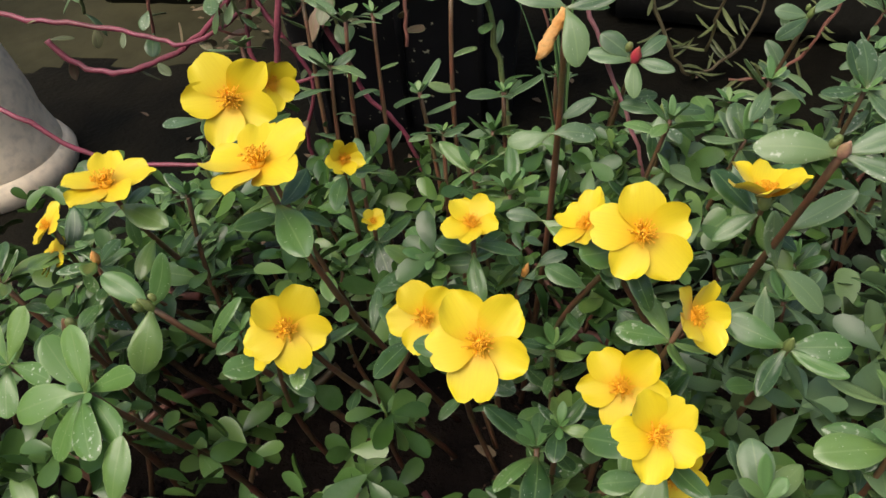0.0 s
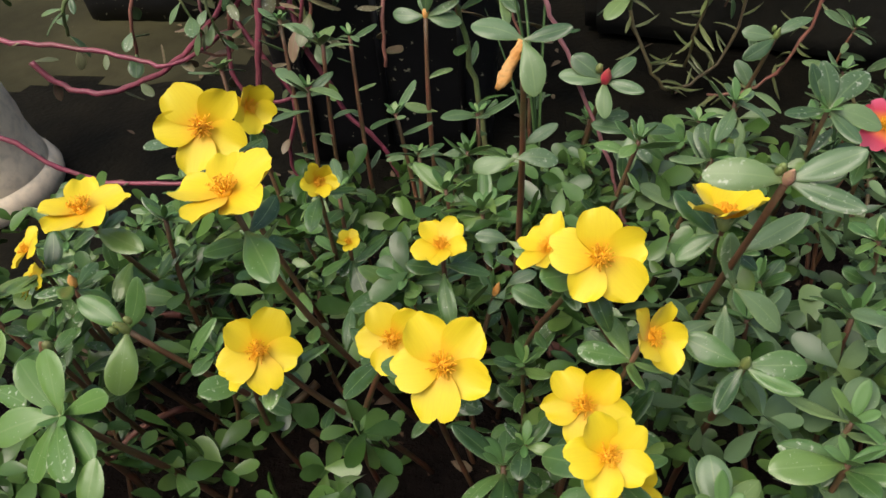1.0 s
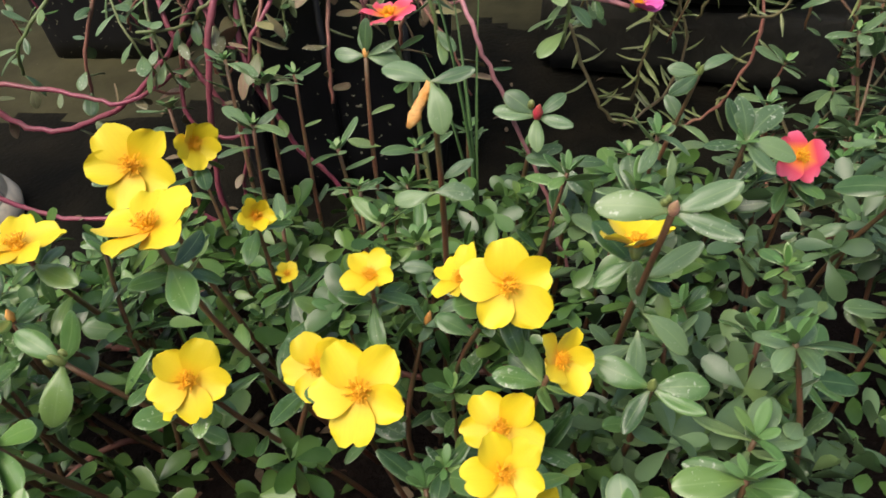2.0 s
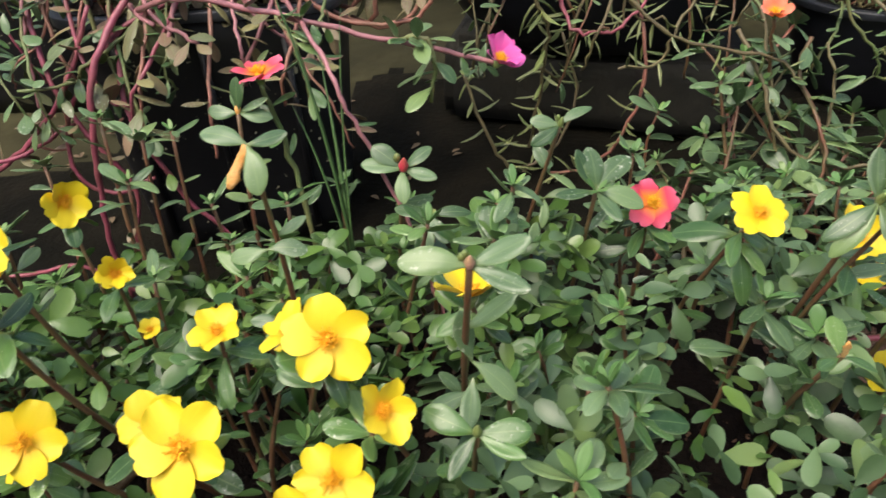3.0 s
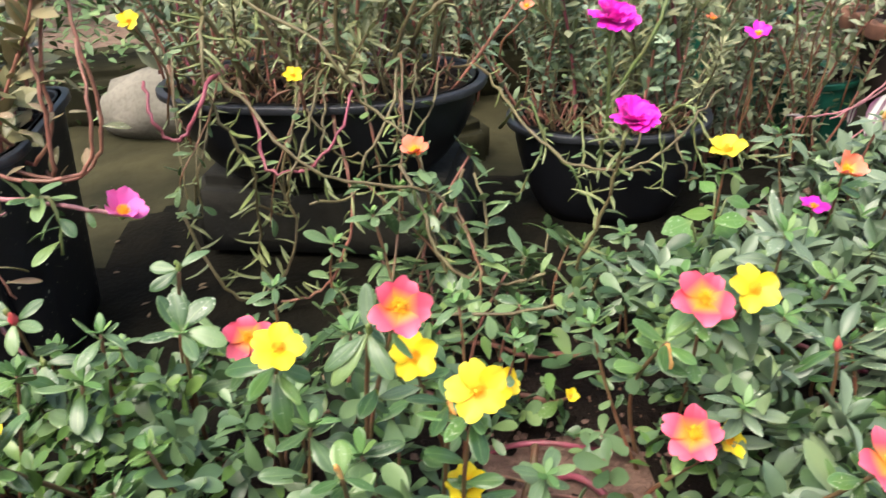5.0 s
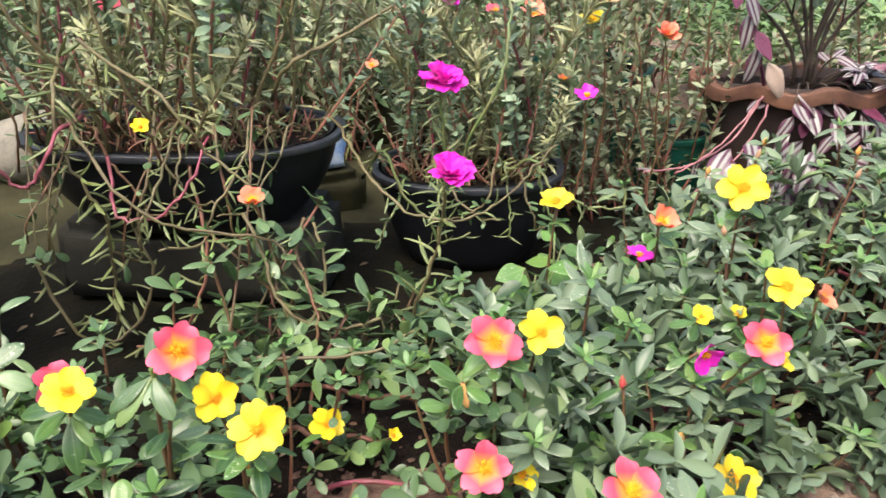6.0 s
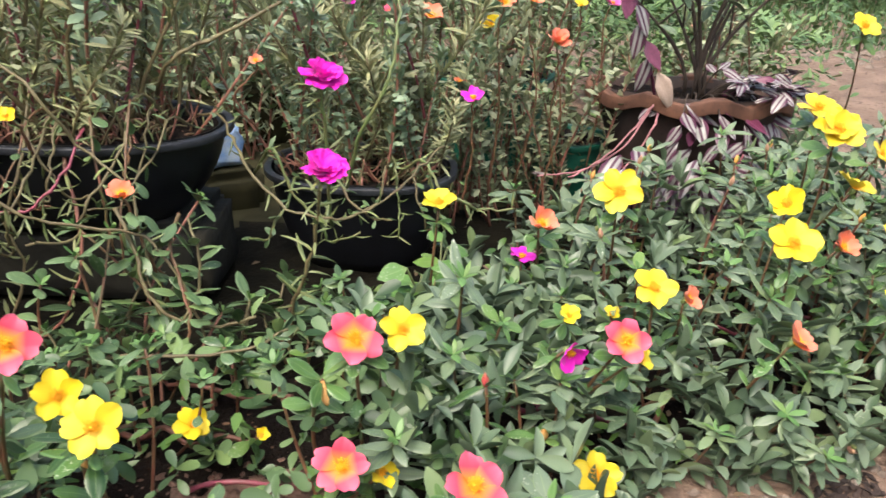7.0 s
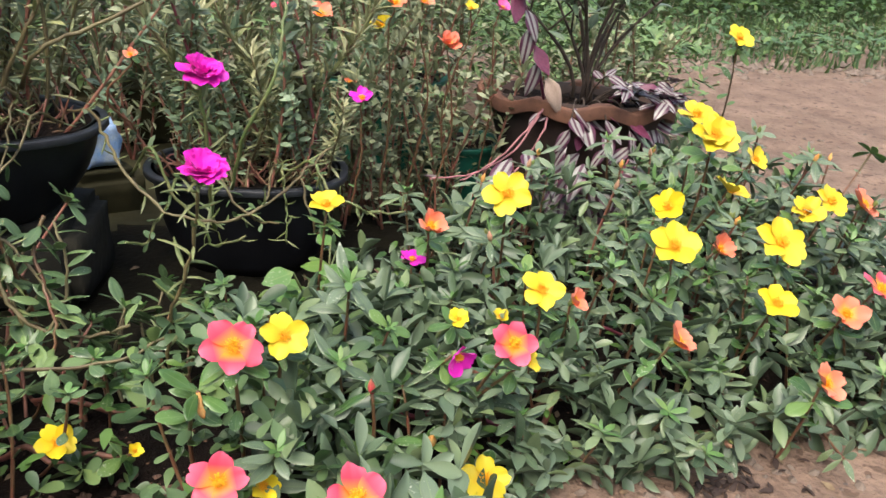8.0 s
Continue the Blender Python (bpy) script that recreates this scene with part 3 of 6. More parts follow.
def ground():
    xs = sorted({-60, -25, -10, -5, -3, -2, *[round(-1.7 + 0.04 * k, 4) for k in range(25)], *[round(-0.7 + 0.016 * k, 4) for k in range(170)], 2.3, 2.7, 3.2, 4, 5.5, 8, 14, 28, 60})
    ys = sorted({-30, -12, -5, -2.5, -1.4, *[round(-1.1 + 0.04 * k, 4) for k in range(19)], *[round(-0.35 + 0.016 * k, 4) for k in range(140)], 2.0, 2.4, 3, 4, 6, 10, 18, 35, 80})
    bm = bmesh.new()
    g = [[bm.verts.new((x, y, ground_height(x, y))) for x in xs] for y in ys]
    for j in range(len(ys) - 1):
        for i in range(len(xs) - 1):
            f = bm.faces.new((g[j][i], g[j][i + 1], g[j + 1][i + 1], g[j + 1][i]))
            x, y = xs[i], ys[j]
            w = noise.noise((x * 14, y * 14, 3.0)) * 0.03
            broad = noise.noise((x * 3, y * 3, 6.0)) * 0.25 + 2 * w
            # The near strip takes the colour with painted shade, the open floor behind the mossy one.
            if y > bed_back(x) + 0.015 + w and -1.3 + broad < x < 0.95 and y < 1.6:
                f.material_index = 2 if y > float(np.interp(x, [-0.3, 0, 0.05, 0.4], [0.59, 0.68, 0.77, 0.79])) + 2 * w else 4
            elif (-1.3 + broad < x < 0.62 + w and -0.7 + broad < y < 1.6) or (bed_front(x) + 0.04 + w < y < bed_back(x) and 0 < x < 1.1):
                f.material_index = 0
            else:
                f.material_index = 1
            if (x - 0.382) ** 2 * 0.5 + (y - 0.31) ** 2 < (0.045 + w) ** 2:
                f.material_index = 3
    ob = new("ground", finish(bm, "ground", (SOIL, MUD, MOSSY, DAMP_EARTH, SHADED_FLOOR)))
    tagged(ob, "bed soil and wet strip with shade painted in, mossy concrete and bare reddish earth", "ground", kind="structure")


ground()


# ---- pots, stones and other standing things ----
def ring_points(rx, ry, z, power, n, wave=0.0):
    out = []
    for k in range(n):
        a = 2 * math.pi * k / n
        c, s = math.cos(a), math.sin(a)
        x, y = math.copysign(abs(c) ** (2 / power), c) * rx, math.copysign(abs(s) ** (2 / power), s) * ry
        w = 1 + wave * math.sin(9 * a)
        out.append(Vector((x * w, y * w, z)))
    return out


def skin(bm, rings, cap_first=True, cap_last=False):
    rows = [[bm.verts.new(p) for p in r] for r in rings]
    n = len(rows[0])
    for a, b in zip(rows, rows[1:]):
        for k in range(n):
            bm.faces.new((a[k], a[(k + 1) % n], b[(k + 1) % n], b[k]))
    if cap_first:
        bm.faces.new(rows[0][::-1])
    if cap_last:
        bm.faces.new(rows[-1])


def pot(label, at, rx, ry, h, flare, turn, power=2.0, mat=PLASTIC_CLEAN, rim=RIM_GREY, lip=0.006, wave=0.0, bulge=0.0, ribs=0, name="plant_pot", soil=SOIL, frill=0.0):
    """A hollow pot with a lip and soil inside."""
    root = thing(name, label, "plant pot", at)
    root.rotation_euler = (0, 0, radians(turn))
    bm = bmesh.new()
    n, rings = 48, []
    for k in range(9):
        u = k / 8
        f = flare + (1 - flare) * (u ** (0.75 if bulge else 1)) + bulge * math.sin(math.pi * u)
        rings.append(ring_points(rx * f, ry * f, h * u, power, n, wave * u))
    t = 0.004
    for k in range(6):
        u = 1 - k / 8
        f = flare + (1 - flare) * u
        rings.append(ring_points(rx * f - t, ry * f - t, h * u, power, n, wave * u))
    skin(bm, rings)
    part("body", bm, mat, root)
    bm = bmesh.new()
    prof = [(0.0, -0.0062), (lip * 0.97, -0.006), (lip, -0.0057), (lip, -0.0007), (lip * 0.96, -0.0002), (lip * 0.9, 0.0), (-0.003, 0.0), (-0.0042, -0.0004), (-0.0045, -0.001), (-0.0045, -0.006)]
    edge = [ring_points(rx + a, ry + a, h + (b * 2.6 if frill else b), power, n, wave) for a, b in prof]
    for ring in edge:
        for k, p in enumerate(ring):
            p.z += frill * math.sin(9 * 2 * math.pi * k / n + 1.2)
    skin(bm, edge, False)
    part("rim", bm, rim, root)
    bm = bmesh.new()
    rr = random.Random(int(h * 1e5))
    f = flare + (1 - flare) * 0.9
    rs = [[p + Vector((0, 0, rr.uniform(-0.004, 0.004))) for p in ring_points(rx * f * q, ry * f * q, h * 0.93, power, n)] for q in (0.985, 0.7, 0.4, 0.1)]
    skin(bm, rs, False, True)
    part("soil", bm, soil, root)
    if ribs:
        for k in range(ribs):
            bm = bmesh.new()
            bx = -rx * 0.6 + 1.2 * rx * k / (ribs - 1)
            y0, y1 = -ry * flare - 0.001, -ry - 0.0005
            bmesh.ops.create_cube(bm, size=1, matrix=Matrix.Translation((bx, (y0 + y1) / 2, h * 0.5)) @ Matrix.Rotation(math.atan2(y0 - y1, h) * 1.0, 4, "X") @ Matrix.Diagonal((0.004, 0.004, h * 0.82, 1)))
            part("rib", bm, mat, root)
    return root


def lumpy(bm, centre, size, seed, rough=0.18, cuts=3):
    m = Matrix.Translation(centre) @ Matrix.Diagonal((*size, 1))
    got = bmesh.ops.create_icosphere(bm, subdivisions=cuts, radius=1, matrix=Matrix())
    for v in got["verts"]:
        p = v.co.copy()
        v.co = m @ (p * (1 + rough * noise.noise(p * 1.6 + Vector((seed, seed, 0))) + 0.3 * rough * noise.noise(p * 5 + Vector((seed, 0, 0)))))


def rock(name, label, category, at, size, seed, mat, rough=0.18):
    bm = bmesh.new()
    lumpy(bm, (0, 0, size[2] * 0.8), size, seed, rough)
    ob = put(name, finish(bm, name, mat))
    ob.location = at
    return tagged(ob, label, category)


def block(name, label, category, at, size, turn, mat, seed, wear=0.004):
    """A worn slab with rounded, chipped edges; at is the middle of its underside."""
    bm = bmesh.new()
    bmesh.ops.create_cube(bm, size=1, matrix=Matrix.Translation((0, 0, size[2] / 2)) @ Matrix.Diagonal((*size, 1)))
    bmesh.ops.bevel(bm, geom=bm.edges[:], offset=0.012, segments=2, affect="EDGES")
    bmesh.ops.subdivide_edges(bm, edges=bm.edges[:], cuts=3, use_grid_fill=True)
    for v in bm.verts:
        v.co += Vector((noise.noise(v.co * 18 + Vector((seed, 0, 0))), noise.noise(v.co * 18 + Vector((0, seed, 0))), noise.noise(v.co * 18 + Vector((0, 0, seed))))) * wear
    ob = put(name, finish(bm, name, mat))
    ob.matrix_basis = pose(*at, 0, 0, turn)
    return tagged(ob, label, category)


# the weathered white baluster-like pedestal at the end of the wet strip
def pedestal(at):
    bm = bmesh.new()
    prof = [(0.046, 0.0), (0.05, 0.006), (0.05, 0.02), (0.047, 0.03), (0.044, 0.042), (0.0435, 0.055), (0.04, 0.075), (0.035, 0.1), (0.032, 0.125), (0.0315, 0.15), (0.033, 0.17), (0.037, 0.19), (0.042, 0.205), (0.045, 0.22), (0.043, 0.235), (0.02, 0.24)]
    skin(bm, [[Vector((math.cos(6.2832 * k / 40) * r, math.sin(6.2832 * k / 40) * r, z)) for k in range(40)] for r, z in prof], True, True)
    root = thing("pedestal", "", "", at)
    part("column", bm, VASE, root)
    bm = bmesh.new()
    skin(bm, [[Vector((math.cos(6.2832 * k / 40) * r, math.sin(6.2832 * k / 40) * r, z)) for k in range(40)] for r, z in ((0.05, -0.006), (0.056, 0.0), (0.057, 0.008), (0.053, 0.016), (0.048, 0.018))], True, True)
    part("foot", bm, VASE, root)
    return tagged(root, "weathered white painted pedestal with a moulded foot", "pedestal")


pedestal((-0.33, 0.45, 0.006))
pot("square black plastic nursery pot, splashed with soil", (-0.035, 0.56, 0.004), 0.088, 0.085, 0.185, 0.82, 4, 7.0, PLASTIC, RIM_GREY, 0.005, ribs=3)
pot("square black plastic nursery pot behind trailing stems", (-0.31, 0.8, 0.004), 0.088, 0.085, 0.17, 0.82, -3, 7.0, PLASTIC, RIM_GREY, 0.005)
block("concrete_block", "near-black concrete block under an oval pot", "block", (0.25, 0.7, 0.0), (0.255, 0.115, 0.085), -15, BLOCK_CONCRETE, 3)
pot("long oval black plastic pot full of moss rose", (0.247, 0.685, 0.083), 0.143, 0.076, 0.084, 0.66, -16, 2.3, PLASTIC_CLEAN, RIM_GREY, 0.007, bulge=0.05)
pot("oval black plastic pot crowded with flowering shoots", (0.514, 0.701, 0.004), 0.09, 0.064, 0.1, 0.68, -17, 2.3, PLASTIC_CLEAN, RIM_GREY, 0.007, bulge=0.05)
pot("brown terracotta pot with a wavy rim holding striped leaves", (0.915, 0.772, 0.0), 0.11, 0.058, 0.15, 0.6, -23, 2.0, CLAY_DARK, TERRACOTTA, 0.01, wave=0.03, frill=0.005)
pot("deep green plastic pot among shoots", (0.73, 0.98, 0.0), 0.085, 0.085, 0.13, 0.78, 0, 2.0, TEAL, TEAL, 0.006)
pot("green plastic pot with purple leaves spilling over", (0.79, 0.83, -0.004), 0.05, 0.045, 0.085, 0.8, 10, 2.0, TEAL, TEAL, 0.004)
rock("boulder", "pale grey rounded stone on wet concrete", "stone", (0.004, 1.06, 0.0), (0.088, 0.05, 0.05), 4, STONE)
block("kerb", "mossy concrete kerb behind the pots", "kerb", (0.05, 1.16, -0.01), (1.1, 0.12, 0.09), -3, MOSSY, 8)


BAG = (0.372, 0.875, 0.05)


def crumpled_bag(at):
    bm = bmesh.new()
    bmesh.ops.create_cube(bm, size=1, matrix=Matrix.Translation((0, 0, 0.03)) @ Matrix.Diagonal((0.042, 0.036, 0.05, 1)))
    bmesh.ops.subdivide_edges(bm, edges=bm.edges[:], cuts=6, use_grid_fill=True)
    for v in bm.verts:
        v.co += Vector((noise.noise(v.co * 40), noise.noise(v.co * 40 + Vector((7, 0, 0))), noise.noise(v.co * 30 + Vector((0, 9, 0))) * min(v.co.z / 0.03, 1))) * 0.009
    ob = put("plastic_bag", finish(bm, "plastic_bag", BLUE))
    ob.matrix_basis = pose(*at, 0, 0, 24)
    tagged(ob, "crumpled blue plastic bag between the pots", "bag")


crumpled_bag(BAG)
block("brick", "low dark brick under a blue bag", "brick", (BAG[0], BAG[1], -0.02), (0.08, 0.08, 0.07), 20, MOSSY, 5)

# Walls out of view, added to cut low sky light and deepen the gaps.
def unseen_wall(name, at, size):
    bm = bmesh.new()
    bmesh.ops.create_cube(bm, size=1, matrix=Matrix.Translation((at[0], at[1], size[2] / 2 - 0.1)) @ Matrix.Diagonal((*size, 1)))
    tagged(put(name, finish(bm, name, PLASTER, False)), "added unseen plaster wall that cuts low sky light", "wall", kind="structure")


PLASTER = plain_material("unseen_wall_plaster", (0.5, 0.47, 0.41), (0.6, 0.57, 0.5), 3, 0.9, 0.4, 0.004)
unseen_wall("wall_south", (0.5, -2.0, 0), (6.0, 0.15, 1.3))
unseen_wall("wall_west", (-2.4, 0.4, 0), (0.15, 4.8, 1.3))

# ---- flowering shoots in the bed ----
flowering("yellow", (-0.0307, 0.2182, 0.2078), 0.0156, (0.25, -0.75, 0.6), (-0.02, 0.28, 0.015), opening=0.25)
flowering("yellow", (-0.0597, 0.3242, 0.1511), 0.0145, (0.65, -0.5, 0.25), (-0.055, 0.33, 0.015), opening=0.6, whorl=3)
flowering("yellow", (-0.0108, 0.1811, 0.2107), 0.0165, (-0.1, 0.0, 1.0), (0.03, 0.24, 0.015), leaf=0.019, opening=0.2)
flowering("yellow", (-0.078, 0.2105, 0.1803), 0.0162, (0.05, -0.05, 1.0), (-0.06, 0.27, 0.015), leaf=0.017)
flowering("yellow", (-0.1117, 0.2164, 0.1563), 0.0095, (-0.5, -0.3, 0.8), leaf=0.017)
flowering("yellow", (-0.1144, 0.2152, 0.1418), 0.0095, (-0.6, -0.3, 0.7), leaf=0.017)
flowering("yellow", (-0.0141, 0.178, 0.1486), 0.0150, (0.2, -0.7, 0.7), (0.03, 0.22, 0.015), opening=0.1)
flowering("yellow", (-0.0275, 0.189, 0.129), 0.0115, (-0.5, -0.5, 0.6), opening=0.3, whorl=3)
flowering("yellow", (0.0296, 0.1804, 0.1529), 0.0130, (0.05, -0.65, 0.75), opening=0.12, whorl=3)
flowering("yellow", (0.0486, 0.1591, 0.1661), 0.0162, (0.05, -0.62, 0.78), (0.05, 0.21, 0.015), opening=0.1)
flowering("yellow", (0.0408, 0.2249, 0.1541), 0.0118, (0.0, -0.3, 0.95), opening=0.25)
flowering("yellow", (0.0923, 0.1832, 0.1865), 0.0152, (0.0, -0.72, 0.68), (0.08, 0.25, 0.015), leaf=0.018, opening=0.1)
flowering("yellow", (0.0779, 0.193, 0.1813), 0.0115, (-0.6, -0.1, 0.8), opening=0.35, whorl=3)
flowering("yellow", (0.1079, 0.1738, 0.1646), 0.0122, (0.55, -0.55, 0.62), opening=0.4)
flowering("yellow", (0.0897, 0.1678, 0.1393), 0.0145, (-0.1, -0.65, 0.75), leaf=0.018, opening=0.15)
flowering("yellow", (0.0916, 0.1229, 0.1789), 0.0112, (0.05, -0.55, 0.83), leaf=0.017, opening=0.3)
flowering("yellow", (0.0988, 0.13, 0.1517), 0.0100, (0.35, -0.6, 0.7), opening=0.3, whorl=4)
flowering("yellow", (-0.0139, 0.2663, 0.1508), 0.0105, (0.5, -0.55, 0.5), opening=0.7, whorl=4)
flowering("yellow", (-0.004, 0.2608, 0.1238), 0.0060, (0.1, -0.4, 0.9), opening=0.5)
flowering("yellow", (0.1357, 0.225, 0.1687), 0.0155, (0.0, 0.25, 0.95), (0.16, 0.28, 0.015), leaf=0.019, opening=0.5)
flowering("pink", (0.2227, 0.3251, 0.1387), 0.0140, (0.25, -0.6, 0.75), leaf=0.018)
flowering("yellow", (0.2486, 0.2634, 0.1731), 0.0128, (0.15, -0.55, 0.8), (0.24, 0.31, 0.015), leaf=0.021, opening=0.25)
flowering("pink", (0.3015, 0.2476, 0.1973), 0.0138, (0.25, -0.6, 0.6), (0.29, 0.30, 0.015), leaf=0.02, opening=0.25, whorl=2, leaves=4)
flowering("yellow", (0.3046, 0.2911, 0.1412), 0.0138, (0.1, -0.6, 0.75), leaf=0.02, opening=0.35)
flowering("lemon", (0.33, 0.2397, 0.158), 0.0138, (0.05, -0.7, 0.7), (0.33, 0.29, 0.015), leaf=0.02, opening=0.08)
flowering("yellow", (0.3255, 0.2712, 0.0748), 0.0125, (-0.1, -0.6, 0.75), opening=0.4)
flowering("yellow", (0.3976, 0.3561, 0.0517), 0.0058, (0.2, -0.5, 0.8), opening=0.6, whorl=3)
flowering("yellow", (0.3569, 0.3617, 0.0628), 0.0125, (0.1, -0.55, 0.85), opening=0.3)
flowering("pink", (0.4368, 0.2672, 0.0946), 0.0160, (0.05, -0.6, 0.8), leaf=0.018, opening=0.1)
flowering("yellow", (0.4594, 0.2753, 0.0791), 0.0110, (0.5, -0.3, 0.7), opening=0.3)
flowering("pink", (0.4502, 0.301, 0.1503), 0.0168, (0.05, -0.62, 0.76), (0.46, 0.35, 0.012), leaf=0.019, opening=0.1)
flowering("lemon", (0.4764, 0.3046, 0.1505), 0.0142, (0.05, -0.65, 0.76), (0.475, 0.345, 0.012), leaf=0.018, opening=0.12)
flowering("pink", (0.4879, 0.1993, 0.1313), 0.0160, (0.2, -0.4, 0.9), opening=0.2)
flowering("lemon", (0.5439, 0.4976, 0.1418), 0.0160, (-0.1, -0.3, 0.95), opening=0.35, leaf=0.018)
flowering("orange", (0.6174, 0.4683, 0.1305), 0.0160, (0.2, -0.5, 0.85), opening=0.55, leaf=0.018)
flowering("lemon", (0.6722, 0.4545, 0.1595), 0.0205, (-0.25, -0.55, 0.75), opening=0.2, leaf=0.02)
flowering("lemon", (0.6668, 0.3743, 0.1202), 0.0165, (-0.15, -0.55, 0.8), opening=0.15, leaf=0.02)
flowering("orange", (0.6941, 0.3747, 0.1069), 0.0130, (0.5, -0.5, 0.6), opening=0.6)
flowering("pink", (0.6155, 0.311, 0.1219), 0.0155, (-0.1, -0.62, 0.76), opening=0.15, leaf=0.018)
flowering("lemon", (0.6253, 0.3096, 0.1094), 0.0105, (0.5, -0.5, 0.6), opening=0.4, whorl=3)
flowering("magenta", (0.5868, 0.3285, 0.1067), 0.0140, (0.2, -0.8, 0.0), opening=0.65, leaf=0.018)
flowering("yellow", (0.5947, 0.351, 0.1189), 0.0085, (0.0, -0.5, 0.8), opening=0.5)
flowering("lemon", (0.654, 0.4067, 0.0816), 0.0075, (0.0, -0.3, 0.9), opening=0.5)
flowering("lemon", (0.5958, 0.2903, 0.0406), 0.0160, (-0.2, -0.6, 0.75), opening=0.15, leaves=3, base=(0.60, 0.35, 0.0))
flowering("lemon", (0.7762, 0.3801, 0.1407), 0.0200, (-0.3, -0.5, 0.8), opening=0.15, leaf=0.021)
flowering("orange", (0.8556, 0.4212, 0.1117), 0.0155, (0.2, -0.55, 0.75), opening=0.6, leaf=0.018)
flowering("yellow", (0.8, 0.4265, 0.1508), 0.0165, (-0.5, -0.45, 0.7), opening=0.5, leaf=0.021)
flowering("lemon", (0.861, 0.4615, 0.1963), 0.0220, (-0.25, -0.55, 0.78), (0.88, 0.52, 0.0), opening=0.15, leaf=0.022, layers=2)
flowering("lemon", (0.8761, 0.508, 0.2005), 0.0200, (-0.1, -0.3, 0.95), (0.90, 0.56, 0.0), opening=0.2, leaf=0.021)
flowering("lemon", (0.9364, 0.49, 0.1627), 0.0140, (0.2, -0.6, 0.7), opening=0.4, leaf=0.02)
flowering("lemon", (0.8996, 0.4706, 0.1413), 0.0190, (0.35, 0.0, 0.9), opening=0.35, leaf=0.02)
flowering("lemon", (0.8703, 0.3739, 0.138), 0.0220, (-0.2, -0.5, 0.85), opening=0.15, leaf=0.022, layers=1)
flowering("yellow", (0.8439, 0.3378, 0.1073), 0.0175, (-0.1, -0.45, 0.85), opening=0.35, leaf=0.02)
flowering("lemon", (0.9787, 0.4337, 0.1409), 0.0180, (0.0, -0.5, 0.85), opening=0.2, leaf=0.02)
flowering("lemon", (0.9456, 0.4263, 0.1368), 0.0165, (-0.3, -0.45, 0.85), opening=0.4, leaf=0.02)
flowering("orange", (1.0254, 0.4397, 0.1326), 0.0190, (0.3, -0.5, 0.8), opening=0.3, leaf=0.02)
flowering("pink", (0.934, 0.329, 0.1143), 0.0170, (0.2, -0.55, 0.8), opening=0.2, leaf=0.02)
flowering("orange", (0.9031, 0.3262, 0.0975), 0.0175, (-0.1, -0.5, 0.85), opening=0.35, leaf=0.02)
flowering("orange", (0.8416, 0.2771, 0.0784), 0.0165, (0.2, -0.62, 0.7), opening=0.25, leaf=0.02)
flowering("orange", (0.7429, 0.3186, 0.1008), 0.0160, (0.45, -0.4, 0.7), opening=0.6, leaf=0.02)
flowering("lemon", (1.0476, 0.6733, 0.237), 0.0185, (-0.1, -0.6, 0.8), (1.12, 0.79, 0.0), opening=0.25, leaf=0.02, leaves=8)
flowering("magenta", (0.6143, 0.4947, 0.0902), 0.0130, (0.1, -0.1, 1.0), opening=0.3)

# buds and spent flowers that stand out
def shoot(label, base, top, leaf, end, seed, **more):
    return sprig(label, base, top, leaf, more.pop("meshes", LEAVES), seed, end=end, group="budding shoots in the bed", name="budding_purslane", **more)


shoot("purslane shoot with a small orange bud", (0.06, 0.23, 0.015), (0.0585, 0.235, 0.12), 0.013, bud_end(WILTED, 0.0026, "small orange bud", 8, 1), 28)
shoot("upright rosette of blue-green purslane leaves", (0.20, 0.24, 0.012), (0.196, 0.206, 0.125), 0.018, young_tip(0.013, LEAVES, 12), 32, whorl=7)
shoot("purslane shoot with a spent orange flower", (0.31, 0.28, 0.012), (0.319, 0.255, 0.142), 0.017, wilted_end(0.014, (0.2, -0.4, -0.8), 14), 34)
shoot("purslane shoot with a spent orange flower", (0.265, 0.25, 0.012), (0.272, 0.22, 0.138), 0.014, wilted_end(0.011, (-0.1, -0.3, 0.9), 15), 35, whorl=3)
shoot("purslane shoot with a spent flower hanging", (0.435, 0.33, 0.012), (0.432, 0.298, 0.128), 0.021, wilted_end(0.015, (0.1, -0.2, -0.9), 16), 36, whorl=4)
shoot("purslane shoot with a red bud", (0.52, 0.33, 0.01), (0.524, 0.30, 0.111), 0.02, bud_end(BUD_RED, 0.0038, "red bud", 17, 1), 37, whorl=4)
shoot("purslane shoot with a closed orange flower", (0.56, 0.33, 0.01), (0.562, 0.30, 0.067), 0.018, bud_end(WILTED, 0.0052, "closed orange flower", 18, 1), 38, whorl=4)
shoot("creeping purslane shoot over bare earth", (0.82, 0.36, 0.0), (0.79, 0.297, 0.022), 0.024, bud_end(BUD_PALE, 0.004, "pale bud", 19), 39, leaves=4, bow=0.1, meshes=LEAVES_LANCE)
shoot("creeping purslane shoot over bare earth", (0.92, 0.36, 0.0), (0.865, 0.262, 0.02), 0.016, None, 40, leaves=6, bow=0.2, meshes=LEAVES_LANCE)
shoot("thin purslane shoot reaching over bare earth", (0.97, 0.47, 0.0), (1.09, 0.5, 0.16), 0.016, bud_end(CALYX, 0.003, "green bud", 20), 41, leaves=4, bow=0.05)


